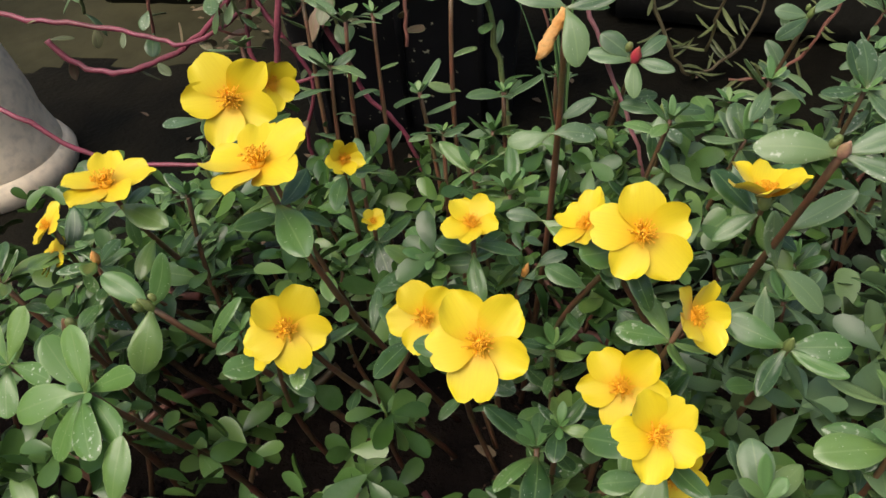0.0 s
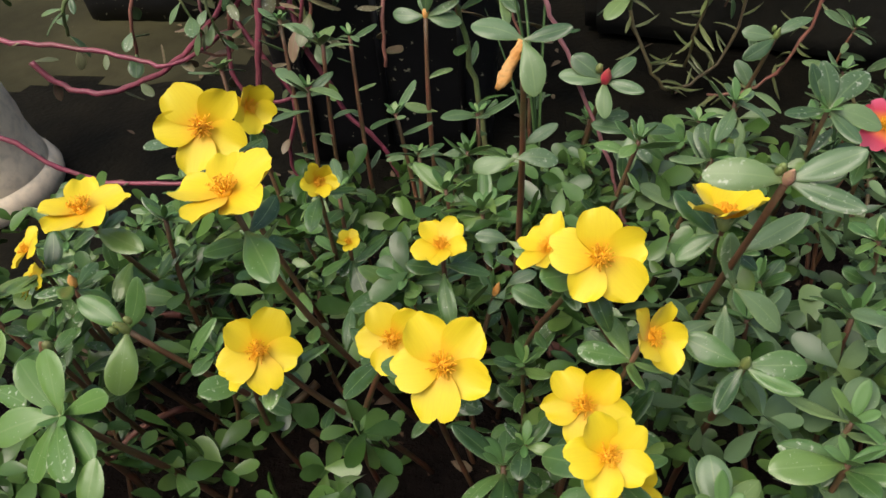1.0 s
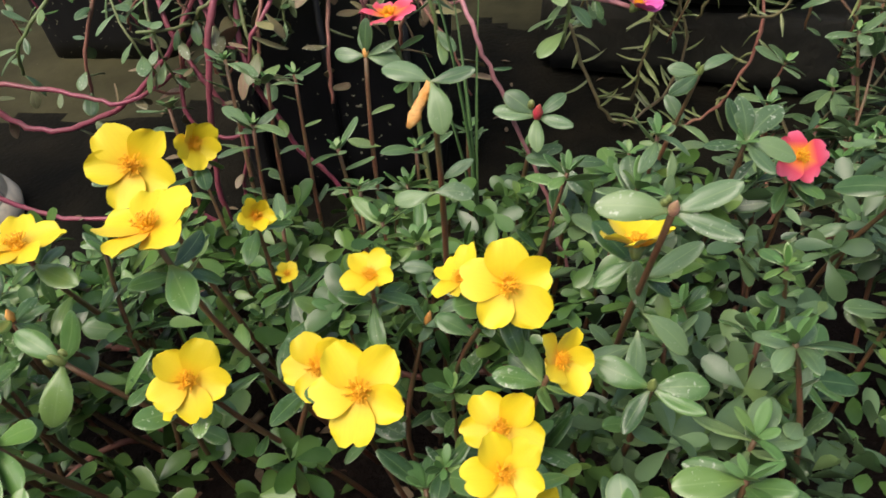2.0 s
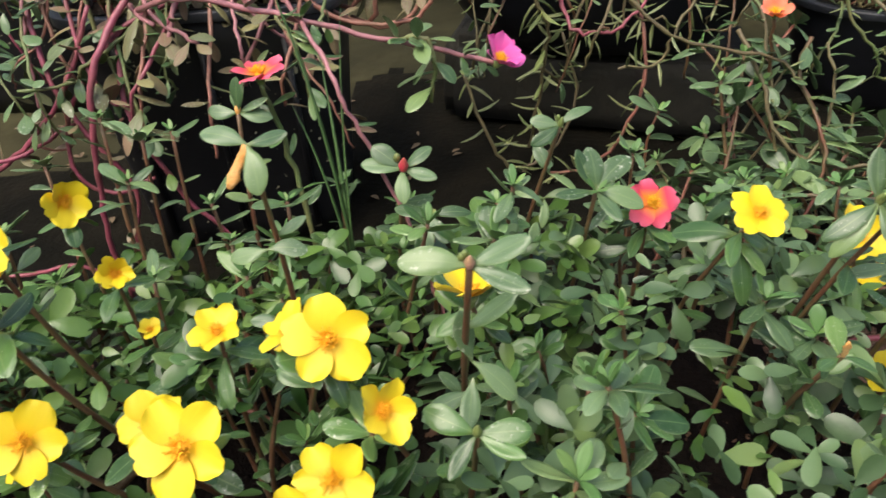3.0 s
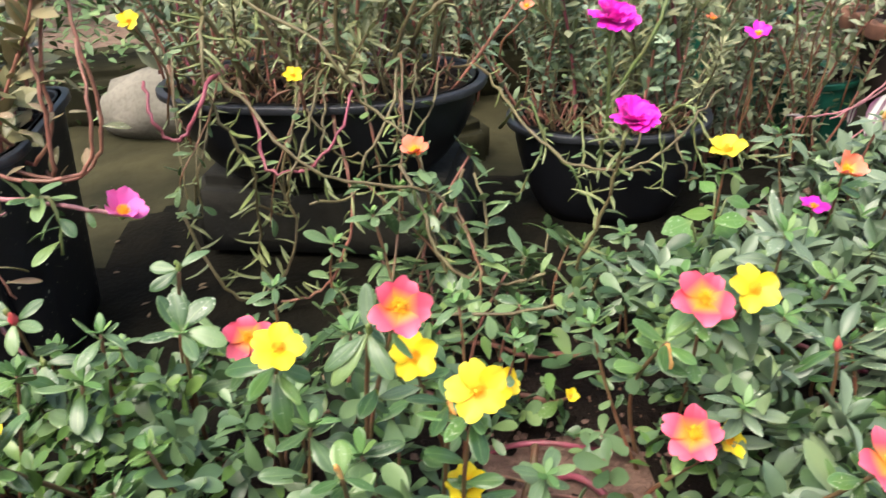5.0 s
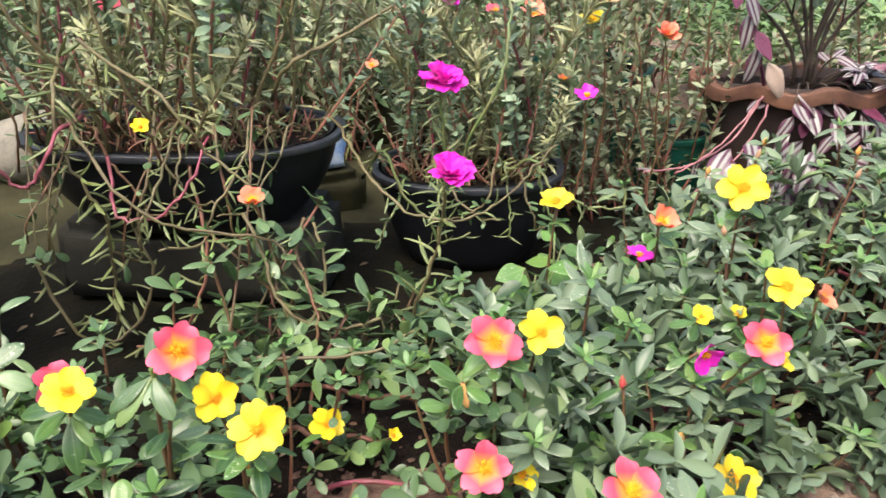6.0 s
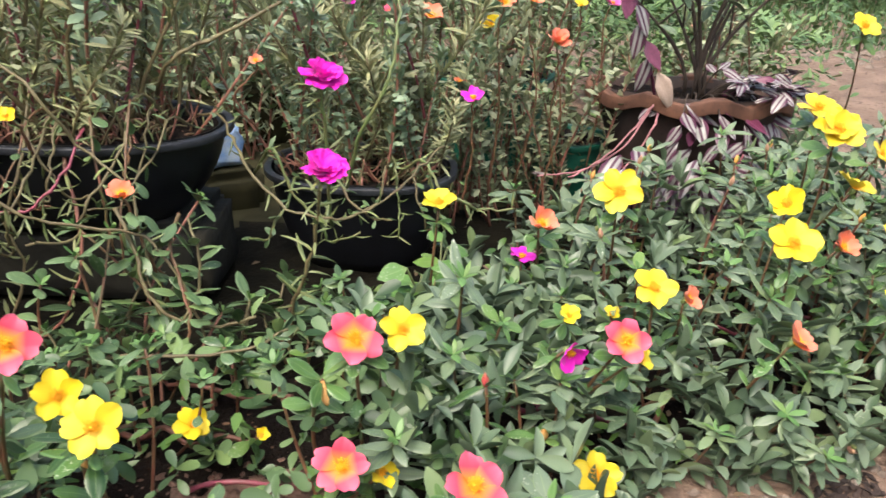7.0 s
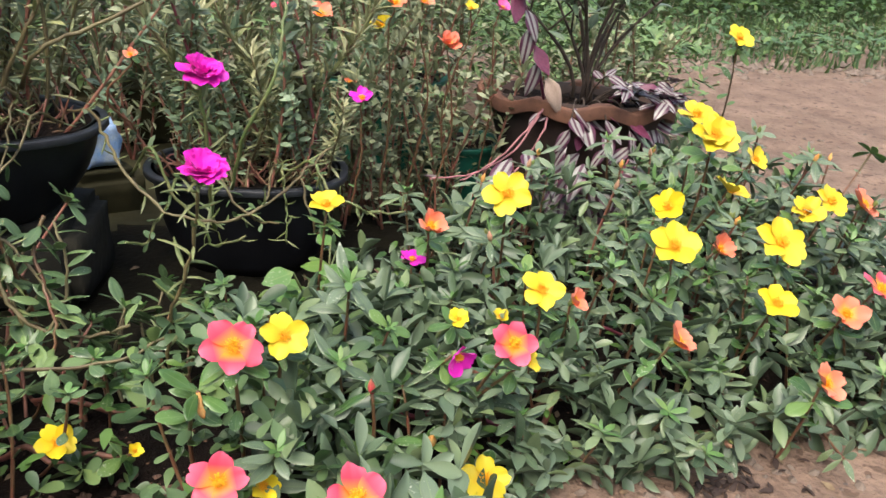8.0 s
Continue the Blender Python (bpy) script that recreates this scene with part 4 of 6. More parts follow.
for k in range(16):
    rr = random.Random(700 + k)
    x = 0.84 + 0.26 * (k + rr.random()) / 16
    y = 0.635 + rr.uniform(-0.04, 0.035) - 0.35 * max(x - 0.98, 0)
    shoot("tall grey-green purslane shoot in front of a clay pot", (x, y, 0.0), (x + rr.uniform(-0.03, 0.03), y - rr.uniform(0.0, 0.04), rr.uniform(0.09, 0.155)), 0.022, young_tip(0.016, LEAVES_LANCE, k) if k % 3 else bud_end(WILTED, 0.0035, "small orange bud", 60 + k, 2), 720 + k, leaves=9, bow=0.15, meshes=LEAVES_LANCE)
for k, (x, y, z) in enumerate(((1.019, 0.5, 0.155), (0.888, 0.45, 0.125), (0.897, 0.59, 0.135), (0.775, 0.6, 0.138), (1.0, 0.56, 0.165), (0.739, 0.55, 0.145), (0.866, 0.42, 0.135), (1.04, 0.44, 0.13), (0.80, 0.5, 0.14), (0.70, 0.56, 0.13), (0.95, 0.44, 0.14), (0.66, 0.45, 0.125))):
    shoot("tall purslane shoot with closed buds above the rest", (x + 0.01, y + 0.03, 0.0), (x, y, z), 0.021, bud_end((WILTED, CALYX, BUD_PALE)[k % 3], 0.0036, ("small orange bud", "green bud", "pale pink bud")[k % 3], 80 + k, 2), 760 + k, leaves=8, bow=0.12, meshes=LEAVES_LANCE, stem=STEM_ROSY)


for k, (x, y, z, leaf) in enumerate(((-0.052, 0.37, 0.172, 0.015), (-0.038, 0.35, 0.146, 0.021), (-0.021, 0.38, 0.158, 0.0135), (-0.085, 0.362, 0.15, 0.016), (0.046, 0.335, 0.14, 0.017), (0.07, 0.355, 0.138, 0.015), (-0.018, 0.305, 0.118, 0.017), (-0.1, 0.33, 0.13, 0.017), (-0.031, 0.365, 0.162, 0.017), (0.006, 0.34, 0.137, 0.017), (0.019, 0.32, 0.128, 0.016))):
    shoot("slender leafy purslane shoot in front of a nursery pot", (x + 0.008, y - 0.02, 0.012), (x, y, z), leaf, young_tip(0.012, LEAVES, 40 + k), 740 + k, leaves=6, whorl=4, bow=0.1, meshes=LEAVES_BLUE)


def spray(label, base, top, leaf, ways, seed, end=None, meshes=LEAVES, lower=(), thick=0.0017):
    """A shoot whose leaves spread the given ways from its top, and from points lower on its stem."""
    rr = random.Random(seed)
    root = sprig(label, base, top, leaf, meshes, seed, STEM_BROWN, thick, 2, 0, end, 0.08, 0.2, group="budding shoots in the bed", name="budding_purslane")
    t = Vector(top) - Vector(base)
    for w in ways:
        leaf_on(root, t, w, leaf * rr.uniform(0.9, 1.12), meshes, rr, (0, -0.5, 0.85))
    for f, w in lower:
        leaf_on(root, t * f, w, leaf * rr.uniform(0.85, 1.05), meshes, rr, (0, -0.5, 0.85))
    return root


RIGHT, UPW, NEAR = Vector((1, 0, 0)), Vector((0, 0.62, 0.78)), Vector((0, -0.78, 0.62))


def way(a, b, c=0.15):
    """A direction: a to the right, b upward and away, c towards the front."""
    return RIGHT * a + UPW * b + NEAR * c


spray("purslane shoot with round green buds and a pink tip", (0.135, 0.25, 0.015), (0.1365, 0.182, 0.214), 0.0205, [way(-1, 0.25), way(1, 0.4), way(1, -0.45, 0.3)], 71, bud_end(BUD_PALE, 0.0027, "pale pink bud", 3, 4), LEAVES_BLUE, lower=[(0.72, way(-0.3, 1, 0.5)), (0.72, way(0.9, -0.5)), (0.66, way(-0.1, -1, 0.3)), (0.6, way(-0.8, -0.2))])
spray("purslane shoot beside a coral flower with large upright leaves", (0.285, 0.295, 0.012), (0.288, 0.255, 0.182), 0.022, [way(0.0, 1, -0.1), way(-1, -0.7, 0.3), way(-0.8, -1, 0.3), way(0.25, -1.0, 0.35)], 72, bud_end(CALYX, 0.0028, "green bud", 21), LEAVES_BLUE, lower=[(0.75, way(0.8, 0.1))])
spray("tall purslane shoot with a wilted orange flower hanging", (0.056, 0.25, 0.015), (0.07, 0.217, 0.236), 0.0138, [way(-0.95, 0.5), way(0.9, 0.15), way(0.45, -1, 0.3)], 84, wilted_end(0.0155, (-0.45, -0.25, -0.8), 1), LEAVES_BLUE, lower=[(0.8, way(-1, -0.3, 0.2)), (0.8, way(0.9, 0.2)), (0.62, way(-0.8, 0.3)), (0.62, way(0.8, -0.4, 0.3)), (0.5, way(-0.4, -0.8, 0.4)), (0.5, way(0.6, 0.6))], thick=0.0015)
spray("purslane shoot with a red bud between long leaves", (0.098, 0.39, 0.01), (0.104, 0.342, 0.152), 0.018, [way(0.8, 0.6), way(-1, 0.12, 0.3), way(-0.7, 0.6), way(1, -0.35, 0.3), way(-0.12, -1, 0.35)], 85, bud_end(BUD_RED, 0.0042, "pointed red bud", 2), LEAVES_BLUE, lower=[(0.65, way(-1, 0.1)), (0.65, way(0.9, 0.2)), (0.5, way(-0.3, 0.8, 0.3))])
spray("purslane shoot with a small green bud", (0.11, 0.34, 0.01), (0.117, 0.33, 0.132), 0.017, [way(-1, 0.25), way(1, 0.35), way(-0.35, -1, 0.3), way(0.5, -0.9, 0.3)], 86, bud_end(CALYX, 0.0028, "small green bud", 9), LEAVES_BLUE, lower=[(0.6, way(-0.9, 0.1)), (0.6, way(0.9, 0.2))])
spray("reddish purslane shoot with paired leaves and green buds", (0.165, 0.4, 0.01), (0.183, 0.37, 0.158), 0.0165, [way(-1, 0.25), way(0.75, 0.8), way(-0.5, -0.5, 0.3)], 87, bud_end(CALYX, 0.0026, "small green bud", 10), LEAVES_BLUE, lower=[(0.9, way(-0.7, 1)), (0.78, way(1, -0.3, 0.2)), (0.78, way(-0.3, 1)), (0.66, way(-1, 0.3)), (0.66, way(0.7, 0.3, 0.3)), (0.66, way(0.1, -0.8, 0.5)), (0.5, way(0.9, 0.1)), (0.5, way(-0.8, 0.3))])
spray("upright rosette of blue-green purslane leaves", (0.185, 0.345, 0.012), (0.194, 0.315, 0.153), 0.021, [way(-0.6, 1), way(0.6, 0.9), way(0.0, 1, 0.3), way(1, -0.1, 0.2), way(-1, -0.2, 0.2), way(0.5, -0.8, 0.4)], 88, young_tip(0.013, LEAVES_BLUE, 11), LEAVES_BLUE, lower=[(0.7, way(-0.9, 0.2)), (0.7, way(0.9, 0.1))])
spray("slender rosy shoot with oval leaves before a nursery pot", (0.03, 0.345, 0.012), (0.02, 0.37, 0.172), 0.0165, [way(-0.2, 1), way(1, 0.35), way(-1, -0.05), way(0.1, 0.6, 0.6), way(0.9, -0.2)], 89, bud_end(WILTED, 0.0028, "small orange bud", 90, 1), LEAVES_BLUE, lower=[(0.7, way(-0.8, 0.1)), (0.55, way(-1, 0.2)), (0.55, way(0.8, 0.1)), (0.4, way(0.9, -0.2))])
spray("fresh green rosette of broad purslane leaves", (-0.05, 0.19, 0.015), (-0.069, 0.15, 0.148), 0.021, [way(-0.2, 1), way(0.9, 0.5), way(0.9, -0.6, 0.3), way(-1, -0.1, 0.2), way(-0.5, -1, 0.3), way(0.2, -0.6, 0.7), way(-0.7, 0.6, 0.0)], 73, young_tip(0.013, LEAVES_SPOON, 5), LEAVES_SPOON)
spray("fresh green rosette of broad purslane leaves", (-0.09, 0.19, 0.015), (-0.1, 0.16, 0.147), 0.018, [way(-0.6, 1), way(0.3, 1), way(1, -0.1), way(-1, 0.1), way(0.1, -0.9, 0.4)], 74, young_tip(0.013, LEAVES_SPOON, 6), LEAVES_SPOON)
spray("purslane shoot with a cluster of round green buds", (-0.005, 0.22, 0.015), (-0.066, 0.19, 0.143), 0.0205, [way(-0.7, 0.6), way(0.6, 1, 0.2), way(0.05, -1, 0.4)], 75, bud_end(CALYX, 0.003, "round green bud", 4, 5))
spray("low purslane shoot with round green buds", (-0.01, 0.16, 0.015), (-0.055, 0.122, 0.13), 0.0195, [way(-1, 0.05), way(1, 0.15), way(0.1, 0.9, 0.1)], 76, bud_end(CALYX, 0.003, "round green bud", 7, 3))
spray("purslane shoot with a pale hanging bud", (0.13, 0.16, 0.015), (0.152, 0.125, 0.13), 0.018, [way(-0.3, 0.9), way(-0.7, -0.4), way(0.5, 0.8)], 77, wilted_end(0.013, (0.1, -0.3, -0.8), 31))
spray("purslane shoot with a yellowish closed bud", (0.13, 0.21, 0.012), (0.137, 0.178, 0.148), 0.0175, [way(1, 0.1), way(0.9, -0.6, 0.3), way(-0.9, 0.4), way(-0.6, -0.7)], 81, bud_end(CALYX, 0.0028, "closed yellowish bud", 13, 1))
shoot("purslane shoot with a small orange bud", (-0.11, 0.24, 0.015), (-0.128, 0.2, 0.145), 0.015, bud_end(WILTED, 0.0036, "small orange bud", 33, 2), 78, leaves=5)
shoot("purslane shoot with a small orange bud", (-0.07, 0.24, 0.015), (-0.09, 0.205, 0.15), 0.013, bud_end(WILTED, 0.0028, "small orange bud", 34, 1), 79, leaves=5)
shoot("purslane shoot with a brown dried flower", (-0.08, 0.21, 0.015), (-0.095, 0.185, 0.135), 0.013, bud_end(DRIED, 0.0044, "brown dried flower head", 35, 2), 80, leaves=5)


# ---- the leafy rest of the bed ----
GAPS = [(-0.083, 0.2, 0.022), (0.06, 0.192, 0.018), (-0.205, 0.282, 0.03), (-0.011, 0.215, 0.017), (-0.025, 0.182, 0.016), (0.014, 0.272, 0.016), (0.036, 0.178, 0.015), (0.335, 0.285, 0.02), (0.365, 0.325, 0.02), (0.385, 0.295, 0.015)]


def sparse(x, y, r):
    """Whether a place lies in one of the bed's bare gaps or, by chance, in its thin back edge."""
    if any((x - a) ** 2 + (y - b) ** 2 < c * c for a, b, c in GAPS):
        return True
    return 0.22 < x < 0.42 and y > 0.39 and r < 0.62


def canopy(x, y):
    z = float(np.interp(x, [-0.4, 0.0, 0.12, 0.2, 0.3, 0.4, 0.5, 0.6, 0.8, 1.0], [0.125, 0.125, 0.135, 0.135, 0.125, 0.1, 0.1, 0.09, 0.1, 0.105]))
    z *= 0.72 + 0.28 * smooth_step(0.11, 0.18, y)
    z *= 1 - 0.3 * smooth_step(bed_back(x) - 0.08, bed_back(x), y)
    z *= 1 - 0.62 * smooth_step(0.31, 0.35, x) * (1 - smooth_step(0.44, 0.48, x)) * (1 - smooth_step(0.27, 0.31, y))
    if x > 0.5:
        z *= 0.35 + 0.65 * smooth_step(bed_front(x), bed_front(x) + 0.09, y)
    return z


def template(kind, seed):
    h, meshes, leaf, leaves, whorl, stem = kind
    rr = random.Random(seed)
    return sprig("leafy purslane shoot with fleshy green leaves", (0, 0, 0), (rr.uniform(-0.02, 0.02), rr.uniform(-0.03, 0.005), h), leaf, meshes, seed, stem, 0.0014, leaves, whorl, young_tip(leaf, meshes, seed), 0.2, 0.15, spare=0.35)


KINDS = [(0.1, LEAVES, 0.0185, 9, 5, STEM_BROWN), (0.1, LEAVES, 0.0162, 10, 5, STEM_BROWN), (0.1, LEAVES, 0.0215, 8, 4, STEM_BROWN), (0.1, LEAVES_FRESH, 0.0155, 9, 5, STEM_GREEN), (0.1, LEAVES, 0.012, 11, 5, STEM_BROWN)]
KINDS_RIGHT = [(0.1, LEAVES_LANCE, 0.028, 9, 5, STEM_BROWN), (0.1, LEAVES_LANCE, 0.0235, 11, 5, STEM_BROWN), (0.1, LEAVES, 0.0165, 10, 5, STEM_BROWN)]
TEMPLATES = [template(k, 100 + i) for i, k in enumerate(KINDS)] + [template(KINDS[0], 110), template(KINDS[1], 111)]
TEMPLATES_MID = [template((0.1, LEAVES_BLUE, size, 9, 5, STEM_BROWN), 120 + i) for i, size in enumerate((0.0185, 0.0165, 0.021, 0.0145))]
TEMPLATES_RIGHT = [template(k, 130 + i) for i, k in enumerate(KINDS_RIGHT)] + [template(KINDS_RIGHT[0], 140)]
taken = []
unused = set(TEMPLATES + TEMPLATES_MID + TEMPLATES_RIGHT)


def plant_bed(count, seed):
    rr = random.Random(seed)
    made = tries = 0
    while made < count and tries < 40000:
        tries += 1
        x = rr.uniform(-0.24, 1.12)
        lo, hi = bed_front(x), bed_back(x)
        y = rr.uniform(lo, hi)
        if sparse(x, y, rr.random() + 0.2):
            continue
        gap = 0.017 if x < 0.5 else 0.021
        if any((x - a) ** 2 + (y - b) ** 2 < gap * gap for a, b in taken):
            continue
        w = x + rr.uniform(-0.08, 0.08)
        src = rr.choice(TEMPLATES if w < 0.15 else TEMPLATES_MID if w < 0.43 else TEMPLATES_RIGHT)
        z0 = ground_height(x, y)
        h = clear_height(x, y - 0.01, canopy(x, y) * rr.uniform(0.6, 1.08 if x < 0.5 else 1.28) + z0 + 0.012) - z0 - 0.012
        if h < 0.03:
            continue
        lean = 12 * smooth_step(hi - 0.08, hi, y) - 14 * (1 - smooth_step(lo, lo + 0.07, y)) * (x > 0.5)
        m = pose(x, y, ground_height(x, y) - 0.004, -lean + rr.uniform(-9, 9), rr.uniform(-12, 12), rr.uniform(0, 360))
        s = h / 0.1
        m = m @ Matrix.Diagonal((0.85 + 0.15 * s, 0.85 + 0.15 * s, s, 1))
        taken.append((x, y))
        if src in unused:
            unused.discard(src)
            src.matrix_basis = m
        else:
            copy_thing(src, m).scale = m.to_scale()
        made += 1


plant_bed(210, 3)


def leaf_scatter(name, label, category, count, place, size, mat, seed, narrow=0.36, steep=0.6):
    """Many small leaves, each a closed lens of its own, as one mesh."""
    rr = np.random.default_rng(seed)
    outline = np.array([(0, 0, 0), (-0.32, 0.3, 0.04), (-0.5, 0.62, 0.06), (-0.25, 0.93, -0.02), (0, 1, -0.06), (0.25, 0.93, -0.02), (0.5, 0.62, 0.06), (0.32, 0.3, 0.04), (0, 0.55, 0.035), (0, 0.55, -0.06)])
    outline[:, 0] *= narrow
    quads = [(8, k, (k + 1) % 8) for k in range(8)] + [(9, (k + 1) % 8, k) for k in range(8)]
    quads = np.array([(a, c, b) for a, b, c in quads])
    verts, faces = [], []
    for i in range(count):
        p = place(rr)
        a, e, w = rr.uniform(0, 6.283), rr.uniform(-0.35, steep), rr.uniform(-0.5, 0.5)
        m = np.array(Matrix.Rotation(a, 3, "Z") @ Matrix.Rotation(e, 3, "X") @ Matrix.Rotation(w, 3, "Y"))
        verts.append((outline * (size * rr.uniform(0.6, 1.15))) @ m.T + np.array(p))
        faces.append(quads + 10 * i)
    me = bpy.data.meshes.new(name)
    me.from_pydata(np.concatenate(verts).tolist(), [], np.concatenate(faces).tolist())
    me.polygons.foreach_set("use_smooth", [True] * len(me.polygons))
    ends = np.zeros(len(me.edges) * 2, dtype=np.int32)
    me.edges.foreach_get("vertices", ends)
    me.edges.foreach_set("use_edge_sharp", (ends.reshape(-1, 2) % 10 < 8).all(axis=1).tolist())
    me.materials.append(mat)
    ob = put(name, me)
    return tagged(ob, label, category, kind="stuff")


def in_bed(rr):
    while True:
        x = rr.uniform(-0.3, 1.2)
        lo, hi = bed_front(x) + 0.01, bed_back(x)
        y = rr.uniform(0.08, 0.76)
        if lo < y < hi and not sparse(x, y, rr.random()):
            return (x, y, ground_height(x, y) + rr.uniform(0.004, 0.62) * canopy(x, y))


def rosettes(name, label, count, place, size, mat, seed, narrow):
    """Leafy rosettes of fleshy leaves, each leaf thick with a raised rim and a folded midrib, as one mesh."""
    rr = np.random.default_rng(seed)
    lance = narrow < 0.42
    rows = [(0.05, 0.0), (0.2, 0.16), (0.4, 0.36), (0.5, 0.56), (0.42, 0.76), (0.22, 0.92), (0.03, 1.0)] if lance else [(0.05, 0.0), (0.2, 0.18), (0.38, 0.38), (0.5, 0.6), (0.48, 0.79), (0.33, 0.94), (0.1, 1.0)]
    fold = 0.24 if lance else 0.13
    base = np.array([q for a, b in rows for q in ((-a * narrow, b, fold * a), (0, b, 0), (a * narrow, b, fold * a), (0, b, -0.045 if 0.1 < b < 0.95 else -0.01))])
    tri = []
    for k in range(len(rows) - 1):
        l0, m0, r0, d0 = (4 * k + q for q in range(4))
        l1, m1, r1, d1 = (4 * k + 4 + q for q in range(4))
        for a, b, c, d in ((l0, m0, m1, l1), (m0, r0, r1, m1), (r0, d0, d1, r1), (d0, l0, l1, d1)):
            tri += [(a, b, c), (a, c, d)]
    tri = np.array(tri)
    verts, faces, i = [], [], 0
    for _ in range(count):
        p = np.array(place(rr))
        lean = Matrix.Rotation(rr.normal(0, 0.45), 3, "X") @ Matrix.Rotation(rr.normal(0, 0.45), 3, "Y")
        a0, k_n, s0 = rr.uniform(0, 6.283), rr.integers(4, 8), size * rr.uniform(0.6, 1.25)
        for k in range(k_n):
            e = rr.uniform(-0.7, 1.25) if lance else rr.uniform(-0.35, 0.9)
            m = np.array(lean @ Matrix.Rotation(a0 + k * 6.283 / k_n + rr.normal(0, 0.2), 3, "Z") @ Matrix.Rotation(e, 3, "X") @ Matrix.Rotation(rr.normal(0, 0.25), 3, "Y"))
            v = base.copy()
            v[:, 2] += rr.uniform(-0.34, 0.12) * v[:, 1] ** 2
            verts.append((v * s0 * rr.uniform(0.7, 1.1)) @ m.T + p + np.array((0, 0, -0.004 * (k % 3))))
            faces.append(tri + len(base) * i)
            i += 1
    me = bpy.data.meshes.new(name)
    me.from_pydata(np.concatenate(verts).tolist(), [], np.concatenate(faces).tolist())
    me.polygons.foreach_set("use_smooth", [True] * len(me.polygons))
    ends = np.zeros(len(me.edges) * 2, dtype=np.int32)
    me.edges.foreach_get("vertices", ends)
    ends = ends.reshape(-1, 2) % len(base) % 4
    me.edges.foreach_set("use_edge_sharp", ((ends[:, 0] == ends[:, 1]) & (ends[:, 0] % 2 == 0)).tolist())
    me.materials.append(mat)
    return tagged(put(name, me), label, "foliage", kind="stuff")


def upper(x0, x1):
    def place(rr):
        while True:
            x = rr.uniform(x0, x1)
            y = rr.uniform(bed_front(x), bed_back(x))
            if not sparse(x, y, rr.random()) and (rr.random() < 0.75 or y > 0.15):
                return (x, y, clear_height(x, y, ground_height(x, y) + rr.uniform(0.35, 0.86) * canopy(x, y) + 0.006) - 0.006)
    return place


def upper_right(rr):
    x = rr.uniform(0.46, 1.16)
    y = rr.uniform(bed_front(x) - 0.01, bed_back(x))
    return (x, y, clear_height(x, y, ground_height(x, y) + rr.uniform(0.25, 0.92) * canopy(x, y) + 0.008) - 0.008)


LEAF_UNDER = leaf_material("lower_purslane_leaf", (0.02, 0.058, 0.009), (0.076, 0.15, 0.028), island=True, rough=0.29)
LEAF_UNDER_BLUE = leaf_material("lower_blue_green_leaf", (0.02, 0.048, 0.016), (0.097, 0.16, 0.07), island=True, rough=0.36)
LEAF_DUSTY = leaf_material("dusty_purslane_leaf", (0.048, 0.083, 0.045), (0.14, 0.188, 0.122), island=True, rough=0.38)
rosettes("purslane_foliage", "crowded purslane rosettes filling the bed", 430, upper(-0.26, 0.19), 0.0146, LEAF_UNDER, 41, 0.5)
rosettes("purslane_foliage", "crowded blue-green purslane rosettes", 290, upper(0.12, 0.56), 0.0172, LEAF_UNDER_BLUE, 43, 0.48)
def front_edge(rr):
    x = rr.uniform(0.52, 1.08)
    y = bed_front(x) + abs(rr.normal(0, 0.028)) - 0.004
    return (x, y, clear_height(x, y, ground_height(x, y) + rr.uniform(0.008, 0.045)))


rosettes("purslane_foliage", "long-leaved purslane hanging over the edge of bare earth", 85, front_edge, 0.0255, LEAF_DUSTY, 45, 0.39)


def before_clay_pot(rr):
    x = rr.uniform(0.8, 1.08)
    y = rr.uniform(0.59, 0.69) - 0.3 * max(x - 1.0, 0)
    return (x, y, ground_height(x, y) + rr.uniform(0.03, 0.115))


rosettes("purslane_foliage", "grey-green purslane crowding in front of a clay pot", 95, before_clay_pot, 0.0225, LEAF_DUSTY, 44, 0.36)
rosettes("purslane_foliage", "crowded long-leaved purslane at the sunny end", 600, upper_right, 0.0245, LEAF_DUSTY, 42, 0.39)
leaf_scatter("lower_foliage", "dense lower purslane leaves close to the soil", "foliage", 1300, in_bed, 0.016, LEAF_UNDER, 11, 0.4)


def dead_place(rr):
    x = rr.uniform(-0.3, 1.0)
    y = rr.uniform(0.1, 0.75)
    return (x, y, ground_height(x, y) + 0.003)


leaf_scatter("leaf_litter", "dry fallen leaves on the damp ground", "leaf litter", 170, dead_place, 0.011, LITTER, 12, 0.45, 0.2)


def debris_place(rr):
    x, y = rr.normal(0.79, 0.022), rr.normal(0.283, 0.008)
    return (x, y, ground_height(x, y) + 0.002)


leaf_scatter("leaf_litter", "blackened rotting leaves in a heap on bare earth", "leaf litter", 70, debris_place, 0.012, CLAY_DARK, 13, 0.4, 0.25)


